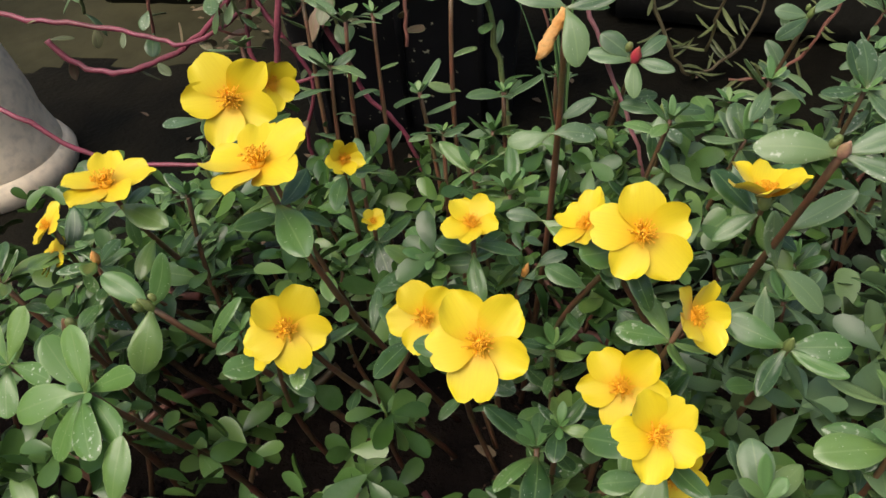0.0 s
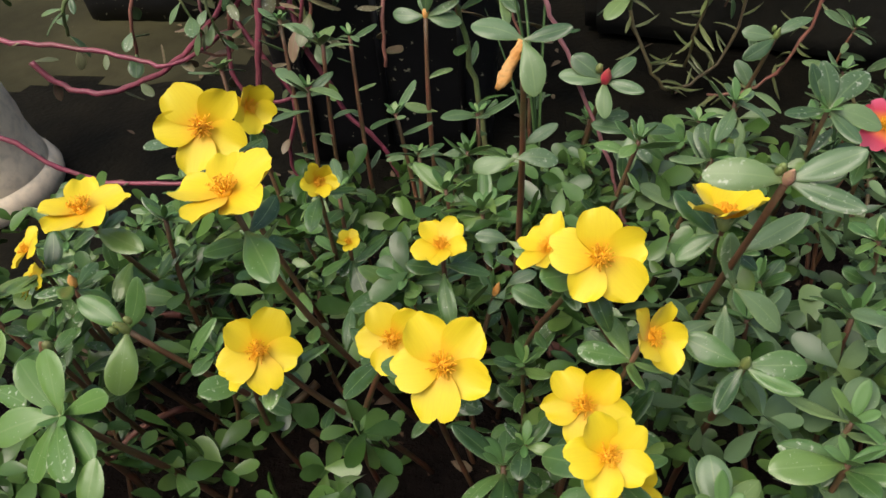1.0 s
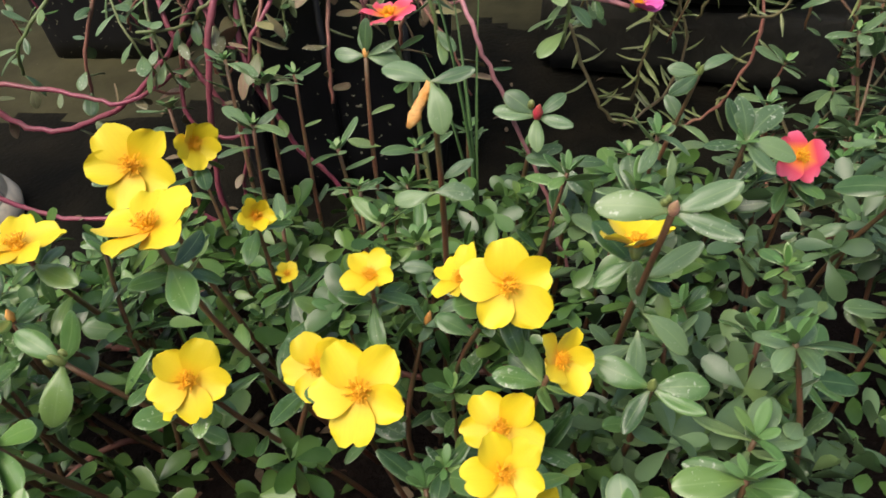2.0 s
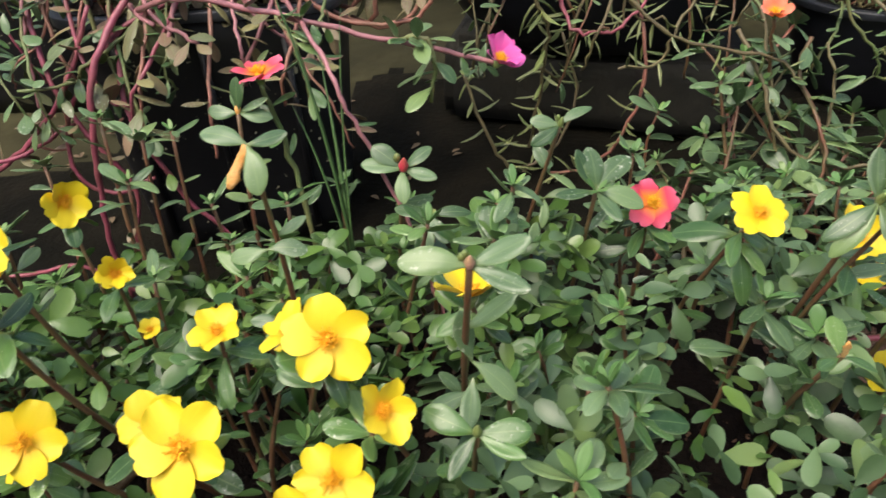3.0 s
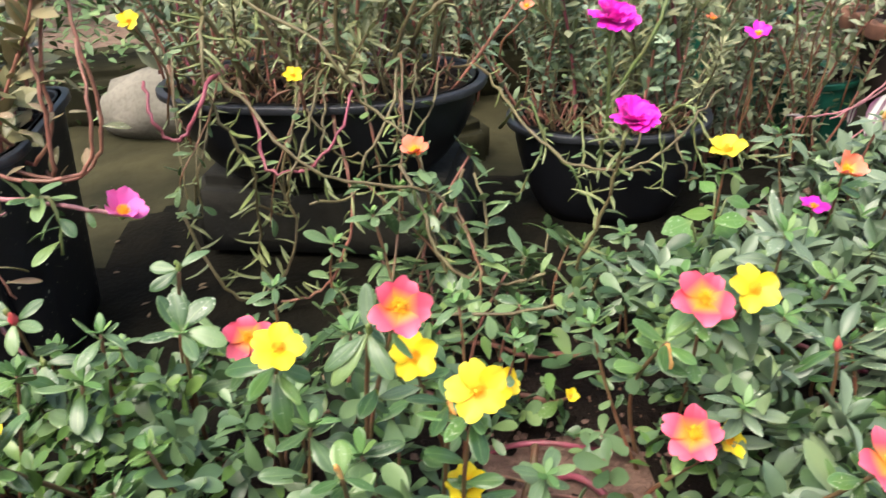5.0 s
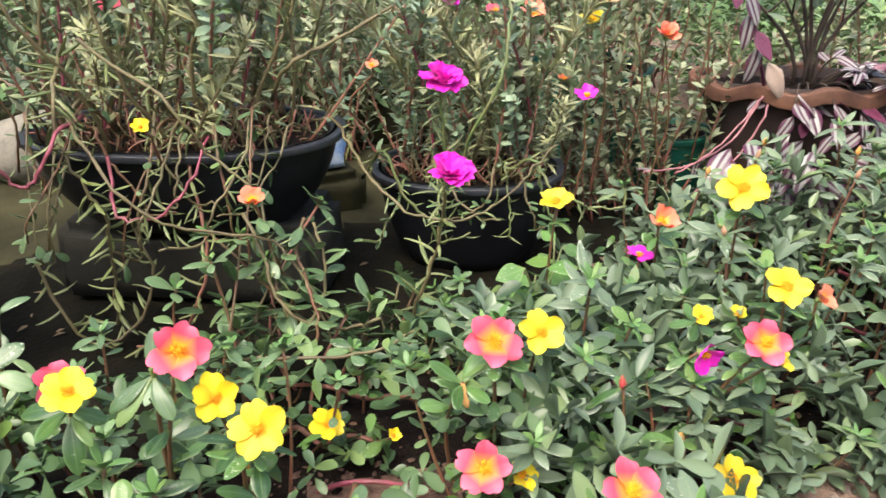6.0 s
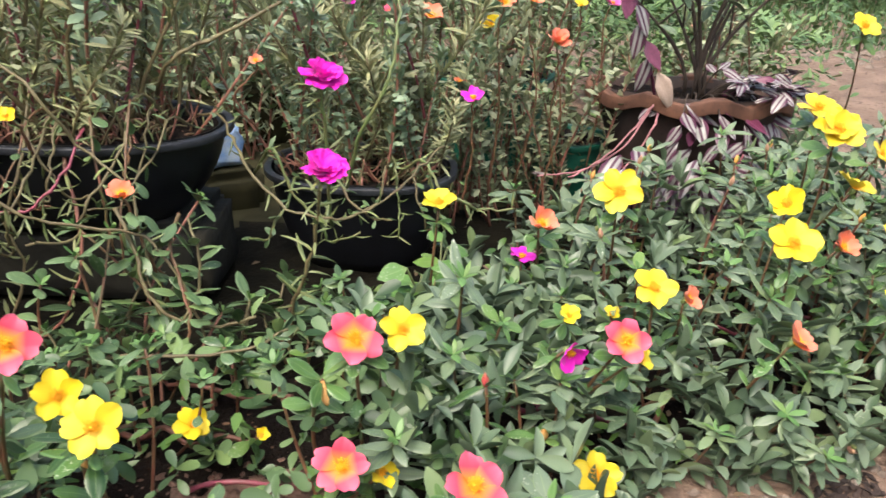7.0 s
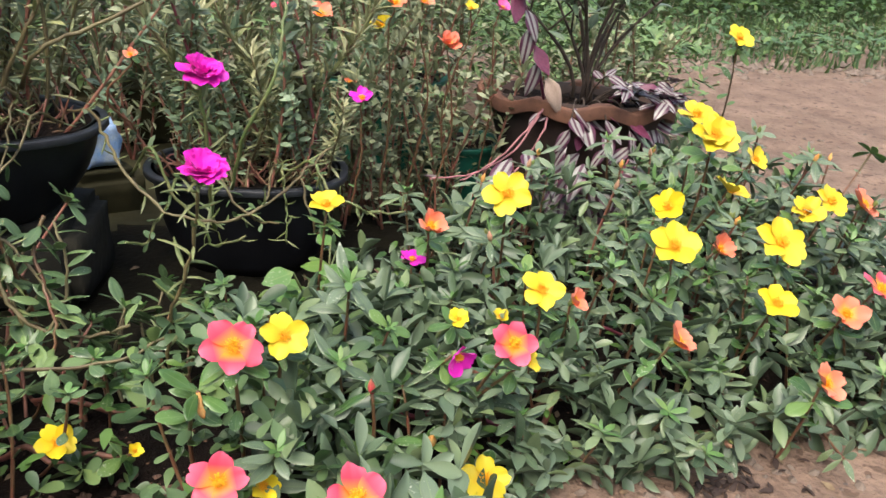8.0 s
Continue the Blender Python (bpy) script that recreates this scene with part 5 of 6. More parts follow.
def gravel(name, label, category, count, place, size, mat, seed):
    """Many small worn stones or crumbs, as one mesh."""
    rr = np.random.default_rng(seed)
    base = np.array([(1, 0, 0), (0.6, 0.7, 0.1), (0, 1, 0), (-0.7, 0.7, 0), (-1, 0, 0.1), (-0.6, -0.7, 0), (0, -1, 0), (0.7, -0.7, 0.1), (0.2, 0.1, 0.75), (-0.3, -0.1, 0.65), (0, 0, -0.5)], dtype=float)
    tri = [(k, (k + 1) % 8, 8 if k in (0, 1, 6, 7) else 9) for k in range(8)] + [((k + 1) % 8, k, 10) for k in range(8)] + [(2, 9, 8), (6, 8, 9)]
    verts, faces = [], []
    for i in range(count):
        a, r = rr.uniform(0, 6.283), size * rr.uniform(0.3, 1.0) ** 2
        c, s = math.cos(a), math.sin(a)
        v = base * (1 + rr.uniform(-0.25, 0.25, (11, 1))) * r
        v = np.stack([v[:, 0] * c - v[:, 1] * s * 0.7, v[:, 0] * s + v[:, 1] * c * 0.7, v[:, 2] * 0.8], axis=1)
        verts.append(v + np.array(place(rr)))
        faces.append(np.array(tri) + 11 * i)
    me = bpy.data.meshes.new(name)
    me.from_pydata(np.concatenate(verts).tolist(), [], np.concatenate(faces).tolist())
    me.materials.append(mat)
    return tagged(put(name, me), label, category, kind="stuff")


def on_earth(rr):
    x = rr.uniform(0.5, 1.9)
    y = rr.uniform(0.05, 1.5) if x > 1.0 else rr.uniform(0.1, bed_front(x) + 0.05)
    return (x, y, ground_height(x, y) + 0.0005)


def on_patch(rr):
    x, y = rr.uniform(0.3, 0.46), rr.uniform(0.24, 0.37)
    return (x, y, ground_height(x, y) + 0.0005)


def on_verge(rr):
    x = rr.uniform(1.0, 3.2)
    y = 1.75 - 0.28 * (x - 1.2) + rr.normal(0, 0.07)
    return (x, y, ground_height(x, y))


def on_bed(rr):
    x = rr.uniform(-0.28, 0.5)
    y = rr.uniform(0.08, bed_back(x))
    return (x, y, ground_height(x, y))


gravel("pebbles", "small pebbles and crumbs on bare earth", "pebbles", 900, on_earth, 0.006, PEBBLE, 51)
gravel("earth_crumbs", "reddish earth crumbs between the stems", "soil", 260, on_patch, 0.004, DAMP_EARTH, 52)
gravel("pebbles", "loose stones along the edge of the grass", "pebbles", 700, on_verge, 0.022, PEBBLE, 53)
gravel("earth_crumbs", "soil crumbs under the leaves, shade in their colour", "soil", 1200, on_bed, 0.005, SOIL, 54)


def creeping_stems(count, seed):
    rr = random.Random(seed)
    for _ in range(count):
        x = rr.uniform(-0.2, 1.0)
        y = rr.uniform(bed_front(x) + 0.01, bed_back(x) - 0.02)
        a = rr.uniform(0, 6.283)
        pts = []
        for k in range(6):
            pts.append((x, y, ground_height(x, y) + rr.uniform(0.003, 0.02)))
            a += rr.uniform(-0.5, 0.5)
            x, y = x + math.cos(a) * 0.022, y + math.sin(a) * 0.016
        bm = bmesh.new()
        tube(bm, [p for p in spline(pts, 4)], 0.0022, 0.0014, 6, 0.12)
        ob = put("creeping_stem", finish(bm, "creeping_stem", rr.choice((STEM_ROSY, STEM_BROWN, STEM_PINK))))
        tagged(ob, "bare reddish purslane stem creeping over soil", "stem", "creeping stems")


creeping_stems(45, 5)
BARE = "bare dull pink purslane stem lying on reddish earth"
for r, mat, line in ((0.0022, STEM_PINK, ((0.38, 0.325, 0.016), (0.391, 0.314, 0.028), (0.403, 0.296, 0.03), (0.407, 0.276, 0.028), (0.416, 0.256, 0.022))),
                     (0.0018, STEM_PINK, ((0.345, 0.348, 0.02), (0.361, 0.343, 0.03), (0.382, 0.338, 0.033), (0.402, 0.336, 0.028), (0.42, 0.34, 0.02))),
                     (0.0016, STEM_ROSY, ((0.34, 0.29, 0.022), (0.355, 0.281, 0.029), (0.369, 0.269, 0.03), (0.383, 0.26, 0.025))),
                     (0.0012, STEM_ROSY, ((0.355, 0.305, 0.022), (0.368, 0.301, 0.03), (0.385, 0.296, 0.031), (0.401, 0.292, 0.027))),
                     (0.0013, STEM_BROWN, ((0.365, 0.27, 0.024), (0.378, 0.282, 0.03), (0.396, 0.286, 0.032), (0.415, 0.295, 0.026))),
                     (0.0011, STEM_BROWN, ((0.33, 0.31, 0.022), (0.345, 0.32, 0.028), (0.358, 0.318, 0.027), (0.372, 0.31, 0.024)))):
    bm = bmesh.new()
    tube(bm, spline(line, 5), r, r * 0.75, 7, 0.14)
    tagged(put("creeping_stem", finish(bm, "creeping_stem", mat)), BARE, "stem", "creeping stems")


# ---- stems trailing from the pots ----
def trailing(label, pts, mat, r, meshes, leaf, count, seed, end=None, name="trailing_stem"):
    rr = random.Random(seed)
    root = thing(name, label, "trailing stem", pts[0], "stems trailing from the pots")
    o = Vector(pts[0])
    line = [p - o for p in spline(pts, 5)]
    line = [p + Vector((rr.uniform(-1, 1), rr.uniform(-1, 1), rr.uniform(-1, 1))) * (0.0016 if meshes is NEEDLES else 0.0009) for p in line]
    bm = bmesh.new()
    tube(bm, line, r, r * 0.7, 7, 0.28 if meshes is NEEDLES else 0.14)
    part("stem", bm, mat, root)
    tuft = bmesh.new()
    for k in range(count):
        f = (k + rr.random()) / count * (len(line) - 1.01)
        i = int(f)
        at = line[i].lerp(line[i + 1], f - i)
        d = (line[i + 1] - line[i]).normalized()
        a = rr.uniform(0, 6.283)
        out = turned(d, (0.3, 0.5, 0.8)) @ Vector((math.cos(a), 0.4, math.sin(a)))
        if meshes is NEEDLES:
            n0 = len(tuft.verts)
            tuft.from_mesh(rr.choice(meshes))
            tuft.verts.ensure_lookup_table()
            m = Matrix.Translation(at) @ turned(out, (0, 0, 1)) @ Matrix.Scale(leaf * rr.uniform(0.7, 1.15), 4)
            for v in tuft.verts[n0:]:
                v.co = m @ v.co
        else:
            leaf_on(root, at, out, leaf * rr.uniform(0.7, 1.1), meshes, rr)
    if len(tuft.verts):
        tagged(part("foliage", tuft, NEEDLE, root), kind="stuff")
    else:
        tuft.free()
    if end:
        end(root, line[-1], (line[-1] - line[-2]).normalized())
    return root


NEEDLES = [leaf_mesh("leaf", leaf_material("pale_needle_leaf", (0.17, 0.19, 0.11), (0.3, 0.31, 0.2)), 0.17, 0.45, b, 0.1, 0.1, tip=0.7, nu=4) for b in (-0.35, 0.05, 0.3)]
PK = "pink fleshy stem trailing from a nursery pot"
trailing(PK, [(-0.30, 0.44, 0.15), (-0.244, 0.42, 0.14), (-0.202, 0.42, 0.135), (-0.165, 0.42, 0.126), (-0.139, 0.42, 0.122), (-0.11, 0.45, 0.13)], STEM_PINK, 0.0017, LEAVES_BRONZE, 0.014, 6, 1)
trailing(PK, [(-0.237, 0.43, 0.12), (-0.222, 0.43, 0.103), (-0.195, 0.43, 0.098), (-0.16, 0.43, 0.108), (-0.137, 0.43, 0.123), (-0.113, 0.435, 0.145), (-0.094, 0.44, 0.171), (-0.079, 0.45, 0.203)], STEM_PINK, 0.0019, LEAVES_BRONZE, 0.015, 9, 2)
trailing(PK, [(-0.055, 0.46, 0.21), (-0.074, 0.43, 0.178), (-0.083, 0.42, 0.145), (-0.09, 0.42, 0.11), (-0.098, 0.42, 0.062), (-0.095, 0.42, 0.01)], STEM_PINK, 0.0022, LEAVES_BRONZE, 0.013, 2, 3)
trailing(PK, [(-0.07, 0.46, 0.2), (-0.065, 0.43, 0.141), (-0.056, 0.43, 0.114), (-0.043, 0.43, 0.082), (-0.024, 0.43, 0.058), (-0.011, 0.43, 0.02)], STEM_PINK, 0.0018, LEAVES, 0.014, 3, 4)
trailing(PK, [(-0.30, 0.41, 0.1), (-0.255, 0.4, 0.085), (-0.22, 0.4, 0.058), (-0.191, 0.4, 0.05), (-0.148, 0.4, 0.05), (-0.11, 0.4, 0.055), (-0.08, 0.41, 0.02)], STEM_PINK, 0.0017, LEAVES, 0.012, 2, 5)
trailing(PK, [(-0.12, 0.46, 0.2), (-0.11, 0.44, 0.16), (-0.09, 0.43, 0.125), (-0.075, 0.43, 0.09), (-0.085, 0.43, 0.05), (-0.08, 0.43, 0.015)], STEM_PINK, 0.0016, LEAVES_BRONZE, 0.013, 3, 6)
trailing(PK, [(-0.03, 0.47, 0.2), (-0.06, 0.45, 0.19), (-0.1, 0.44, 0.15), (-0.11, 0.43, 0.11), (-0.09, 0.43, 0.09), (-0.06, 0.43, 0.1)], STEM_PINK, 0.0016, LEAVES_BRONZE, 0.013, 4, 7)
trailing("pale pink runner reaching down to the bed", [(0.03, 0.46, 0.2), (0.051, 0.4, 0.211), (0.07, 0.36, 0.201), (0.077, 0.35, 0.185), (0.09, 0.35, 0.155), (0.109, 0.34, 0.107), (0.116, 0.33, 0.085), (0.125, 0.325, 0.06)], STEM_RUNNER, 0.0012, LEAVES, 0.013, 5, 8)
trailing("pink runner ending in a magenta pink flower", [(-0.05, 0.45, 0.2), (-0.007, 0.4, 0.222), (0.031, 0.4, 0.214), (0.073, 0.4, 0.202), (0.119, 0.4, 0.19), (0.152, 0.396, 0.182)], STEM_RUNNER, 0.0017, LEAVES, 0.013, 9, 9, flower_end(0.0145, "rose", (0.45, -0.25, 0.8), 3, 0.5))
trailing("green shoot with a coral flower leaning from a pot", [(0.05, 0.36, 0.02), (0.045, 0.375, 0.1), (0.038, 0.38, 0.15), (0.032, 0.377, 0.186)], STEM_GREEN, 0.0017, LEAVES, 0.017, 10, 10, flower_end(0.0165, "pink", (-0.1, 0.1, 0.98), 4, 0.3))
trailing("grey-green leafy tip on a pink runner", [(0.1, 0.402, 0.193), (0.112, 0.396, 0.198), (0.12, 0.392, 0.19), (0.118, 0.388, 0.165)], STEM_GREEN, 0.0014, LEAVES_BLUE, 0.019, 16, 61)
trailing("grey-green leafy tip on a pink runner", [(0.04, 0.40, 0.21), (0.05, 0.39, 0.2), (0.055, 0.385, 0.17)], STEM_GREEN, 0.0014, LEAVES_BLUE, 0.019, 9, 62)
ROSY = "rosy brown bare stem curving up from a pot"
trailing(ROSY, [(0.06, 0.53, 0.16), (0.078, 0.5, 0.17), (0.082, 0.5, 0.2), (0.085, 0.5, 0.228), (0.082, 0.51, 0.263), (0.08, 0.53, 0.3)], STEM_ROSY, 0.0017, LEAVES_BRONZE, 0.018, 7, 11)
trailing(ROSY, [(0.02, 0.52, 0.19), (0.047, 0.5, 0.18), (0.081, 0.5, 0.165), (0.108, 0.5, 0.178), (0.119, 0.5, 0.213), (0.117, 0.5, 0.259), (0.11, 0.52, 0.3)], STEM_ROSY, 0.0016, LEAVES_BRONZE, 0.018, 6, 12)
trailing(ROSY, [(0.04, 0.53, 0.18), (0.063, 0.51, 0.175), (0.082, 0.51, 0.202), (0.085, 0.51, 0.232), (0.095, 0.51, 0.27), (0.1, 0.52, 0.31)], STEM_ROSY, 0.0016, LEAVES_BRONZE, 0.017, 8, 13)
trailing(ROSY, [(0.03, 0.49, 0.195), (0.063, 0.47, 0.181), (0.101, 0.47, 0.179), (0.116, 0.47, 0.191), (0.123, 0.47, 0.221), (0.12, 0.49, 0.26)], STEM_ROSY, 0.0015, LEAVES_BRONZE, 0.016, 5, 14)
OL = "olive fleshy moss rose stem hanging from an oval pot"
trailing(OL, [(0.165, 0.66, 0.25), (0.171, 0.6, 0.232), (0.171, 0.58, 0.188), (0.189, 0.57, 0.15), (0.196, 0.57, 0.126), (0.19, 0.575, 0.073), (0.185, 0.58, 0.03)], STEM_OLIVE, 0.0016, NEEDLES, 0.024, 60, 15)
trailing(OL, [(0.17, 0.62, 0.2), (0.213, 0.5, 0.205), (0.242, 0.47, 0.177), (0.274, 0.47, 0.157), (0.324, 0.47, 0.146), (0.348, 0.46, 0.12), (0.37, 0.44, 0.06)], STEM_OLIVE, 0.0012, NEEDLES, 0.014, 20, 16)
trailing(OL, [(0.19, 0.62, 0.26), (0.262, 0.52, 0.237), (0.288, 0.52, 0.194), (0.32, 0.5, 0.168), (0.327, 0.48, 0.13), (0.335, 0.46, 0.08), (0.36, 0.45, 0.03)], STEM_OLIVE, 0.0012, NEEDLES, 0.016, 24, 17)
trailing(OL, [(0.36, 0.665, 0.172), (0.383, 0.62, 0.182), (0.394, 0.57, 0.172), (0.41, 0.53, 0.155), (0.434, 0.505, 0.139), (0.465, 0.5, 0.133), (0.496, 0.505, 0.139), (0.53, 0.53, 0.154), (0.562, 0.56, 0.168)], STEM_OLIVE, 0.0012, NEEDLES, 0.013, 20, 18)
trailing(OL, [(0.33, 0.67, 0.19), (0.348, 0.65, 0.225), (0.39, 0.65, 0.244), (0.46, 0.65, 0.281), (0.52, 0.66, 0.31)], STEM_OLIVE, 0.0018, NEEDLES, 0.014, 10, 19)
trailing(OL, [(0.49, 0.64, 0.1), (0.5, 0.6, 0.17), (0.522, 0.59, 0.215), (0.53, 0.6, 0.25), (0.536, 0.62, 0.28)], STEM_GREEN, 0.0016, NEEDLES, 0.012, 8, 63)
trailing("bronze leaf rosette lying over the rim of a nursery pot", [(-0.075, 0.5, 0.175), (-0.065, 0.476, 0.194), (-0.055, 0.456, 0.197), (-0.04, 0.442, 0.192)], STEM_RUNNER, 0.0018, LEAVES_BRONZE, 0.031, 10, 64)
trailing("bronze leaf rosette lying over the rim of a nursery pot", [(-0.01, 0.5, 0.18), (0.0, 0.476, 0.196), (0.012, 0.46, 0.198)], STEM_RUNNER, 0.0016, LEAVES_BRONZE, 0.027, 8, 65)
trailing(PK, [(0.18, 0.62, 0.2), (0.174, 0.56, 0.2), (0.158, 0.55, 0.173), (0.142, 0.55, 0.171), (0.135, 0.55, 0.188), (0.13, 0.57, 0.21)], STEM_PINK, 0.0016, NEEDLES, 0.01, 3, 20)
trailing(PK, [(0.2, 0.6, 0.17), (0.21, 0.55, 0.14), (0.23, 0.55, 0.135), (0.245, 0.55, 0.138), (0.266, 0.56, 0.158), (0.28, 0.59, 0.185)], STEM_PINK, 0.0014, NEEDLES, 0.01, 3, 21)
trailing("dry olive stem looping in the wet strip", [(0.13, 0.58, 0.1), (0.15, 0.56, 0.05), (0.17, 0.56, 0.02), (0.2, 0.57, 0.03), (0.22, 0.58, 0.07), (0.21, 0.59, 0.12)], STEM_OLIVE, 0.0014, NEEDLES, 0.02, 26, 22)
trailing("dry olive stem looping in the wet strip", [(0.26, 0.6, 0.16), (0.27, 0.57, 0.1), (0.255, 0.56, 0.05), (0.23, 0.56, 0.02), (0.2, 0.56, 0.015)], STEM_ROSY, 0.0014, NEEDLES, 0.02, 26, 23)
trailing("moss rose stem rising with a double magenta flower", [(0.42, 0.47, 0.02), (0.428, 0.455, 0.09), (0.44, 0.445, 0.133), (0.446, 0.432, 0.18), (0.449, 0.425, 0.196)], STEM_OLIVE, 0.0014, NEEDLES, 0.02, 30, 24, flower_end(0.0165, "magenta", (0.1, -0.4, 0.9), 5, 0.3, 3))
trailing("moss rose stem rising with a full double magenta flower", [(0.468, 0.56, 0.1), (0.463, 0.53, 0.15), (0.46, 0.514, 0.2), (0.457, 0.505, 0.237)], STEM_GREEN, 0.0015, NEEDLES, 0.017, 30, 25, flower_end(0.0182, "magenta", (0.25, -0.35, 0.9), 6, 0.1, 5))
trailing("shoot with a small orange flower at its tip", [(0.345, 0.48, 0.02), (0.338, 0.485, 0.08), (0.328, 0.482, 0.13), (0.32, 0.474, 0.172)], STEM_BROWN, 0.0014, LEAVES_BLUE, 0.019, 14, 26, flower_end(0.0118, "orange", (-0.1, -0.4, 0.9), 7, 0.55))
trailing("shoot with a small yellow flower at its tip", [(0.24, 0.6, 0.16), (0.243, 0.57, 0.19), (0.242, 0.545, 0.209)], STEM_ROSY, 0.0014, NEEDLES, 0.013, 8, 27, flower_end(0.0085, "yellow", (0, -0.6, 0.8), 8, 0.4))

UPRIGHT = "pale olive bare stem rising from an oval pot"
for k, (a, b, c) in enumerate((((0.19, 0.65), (0.18, 0.63), (0.13, 0.61)), ((0.22, 0.66), (0.235, 0.64), (0.26, 0.63)), ((0.28, 0.65), (0.27, 0.63), (0.29, 0.62)), ((0.3, 0.67), (0.33, 0.66), (0.38, 0.66)), ((0.16, 0.67), (0.15, 0.65), (0.17, 0.64)), ((0.25, 0.64), (0.22, 0.62), (0.2, 0.61)))):
    trailing(UPRIGHT, [(*a, 0.155), (*b, 0.22), ((b[0] + c[0]) / 2, c[1], 0.27), (*c, 0.33)], STEM_OLIVE, 0.0019, NEEDLES, 0.018, 22, 480 + k)

# more stems spilling over the pot rims
def spill(count, x0, y0, x1, y1, z, seed, stems, meshes, leaf, leaves, reach, drop, label):
    rr = random.Random(seed)
    for k in range(count):
        f = (k + rr.random()) / count
        x, y = x0 + (x1 - x0) * f, y0 + (y1 - y0) * f
        dx, out, down = rr.uniform(-0.05, 0.05), rr.uniform(0.4, 1.0) * reach, rr.uniform(0.3, 1.0) * drop
        pts = [(x - dx * 0.4, y + 0.04, z - 0.01), (x, y, z + rr.uniform(0.008, 0.03)), (x + dx * 0.3, y - out * 0.6, z - down * 0.15), (x + dx * 0.8, y - out, z - down * 0.6), (x + dx, y - out * rr.uniform(0.7, 1.1), z - down)]
        if rr.random() < 0.4:
            pts.append((x + dx * 1.6, y - out * 1.25, z - down * rr.uniform(0.75, 0.95)))
        trailing(label, pts, rr.choice(stems), rr.uniform(0.0009, 0.0015), meshes, leaf, leaves, seed * 100 + k)


spill(8, -0.13, 0.475, 0.05, 0.475, 0.195, 51, (STEM_PINK, STEM_RUNNER, STEM_ROSY), LEAVES_BRONZE, 0.02, 9, 0.06, 0.085, "pinkish stem with bronze leaves spilling from a pot")
spill(10, -0.18, 0.475, -0.03, 0.47, 0.19, 52, (STEM_GREEN, STEM_ROSY), LEAVES_BLUE, 0.0155, 15, 0.05, 0.09, "small-leaved green shoot spilling from a pot")
spill(6, -0.06, 0.47, 0.06, 0.475, 0.2, 59, (STEM_RUNNER, STEM_GREEN), LEAVES_BRONZE, 0.017, 10, 0.04, 0.05, "pinkish stem with bronze leaves spilling from a pot")
spill(7, -0.385, 0.715, -0.235, 0.715, 0.175, 53, (STEM_PINK, STEM_ROSY), LEAVES, 0.014, 13, 0.07, 0.13, "small-leaved green shoot spilling from a pot")
spill(7, 0.1, 0.645, 0.38, 0.565, 0.185, 56, (STEM_OLIVE, STEM_BROWN), LEAVES_BLUE, 0.015, 11, 0.1, 0.13, "small-leaved shoot spilling from an oval pot")
spill(4, 0.12, 0.66, 0.36, 0.6, 0.178, 54, (STEM_OLIVE,), NEEDLES, 0.017, 16, 0.08, 0.15, "needle-leaved moss rose stem spilling from an oval pot")
spill(6, 0.13, 0.64, 0.37, 0.59, 0.172, 57, (STEM_OLIVE, STEM_OLIVE, STEM_BROWN), NEEDLES, 0.014, 12, 0.05, 0.06, "needle-leaved moss rose stem spilling from an oval pot")
spill(6, 0.43, 0.66, 0.58, 0.625, 0.1, 58, (STEM_OLIVE, STEM_GREEN), LEAVES_BLUE, 0.012, 12, 0.04, 0.04, "small-leaved shoot spilling from an oval pot")
spill(3, 0.42, 0.64, 0.6, 0.6, 0.118, 55, (STEM_OLIVE, STEM_ROSY, STEM_GREEN), NEEDLES, 0.015, 14, 0.05, 0.07, "needle-leaved moss rose stem spilling from an oval pot")


def stragglers(count, seed):
    """Loose shoots that lean out of the bed into the wet strip."""
    rr = random.Random(seed)
    for k in range(count):
        x = 0.25 + 0.23 * (k + rr.random()) / count
        y = bed_back(x) + rr.uniform(-0.02, 0.07)
        top = (x + rr.uniform(-0.04, 0.04), y + rr.uniform(-0.03, 0.05), rr.uniform(0.05, 0.14) * (1 if x < 0.38 else 0.6))
        sprig("loose purslane shoot leaning over the wet strip", (x, y - 0.02, 0.0), top, rr.uniform(0.016, 0.024), LEAVES_BLUE, seed * 50 + k, rr.choice((STEM_BROWN, STEM_ROSY, STEM_OLIVE)), 0.0016, 6, 5, young_tip(0.016, LEAVES_BLUE, seed + k), 0.35, 0.3, group="loose shoots at the bed's edge", name="straggling_purslane")


stragglers(26, 61)
for k in range(6):
    rr = random.Random(840 + k)
    x = 0.255 + 0.11 * (k + rr.random()) / 6
    y = rr.uniform(0.455, 0.5)
    sprig("loose grey-green purslane shoot rising before an oval pot", (x + rr.choice((-1, 1)) * rr.uniform(0.03, 0.06), y - 0.03, 0.0), (x, y, rr.uniform(0.1, 0.15)), 0.0205, LEAVES_BLUE, 860 + k, rr.choice((STEM_BROWN, STEM_OLIVE)), 0.0013, 8, 4, young_tip(0.015, LEAVES_BLUE, 880 + k), 0.55, 0.3, group="loose shoots at the bed's edge", name="straggling_purslane", spare=0.2)
BRANCHING = "olive leafy purslane runner branching across the wet strip"
trailing(BRANCHING, [(0.31, 0.5, 0.153), (0.322, 0.475, 0.128), (0.328, 0.46, 0.104), (0.349, 0.45, 0.085), (0.375, 0.445, 0.081), (0.399, 0.44, 0.09)], STEM_OLIVE, 0.0015, LEAVES_BLUE, 0.0195, 14, 91)
trailing(BRANCHING, [(0.353, 0.49, 0.15), (0.345, 0.48, 0.133), (0.351, 0.455, 0.113), (0.356, 0.44, 0.095), (0.35, 0.43, 0.07)], STEM_BROWN, 0.0014, LEAVES_BLUE, 0.0215, 12, 92)
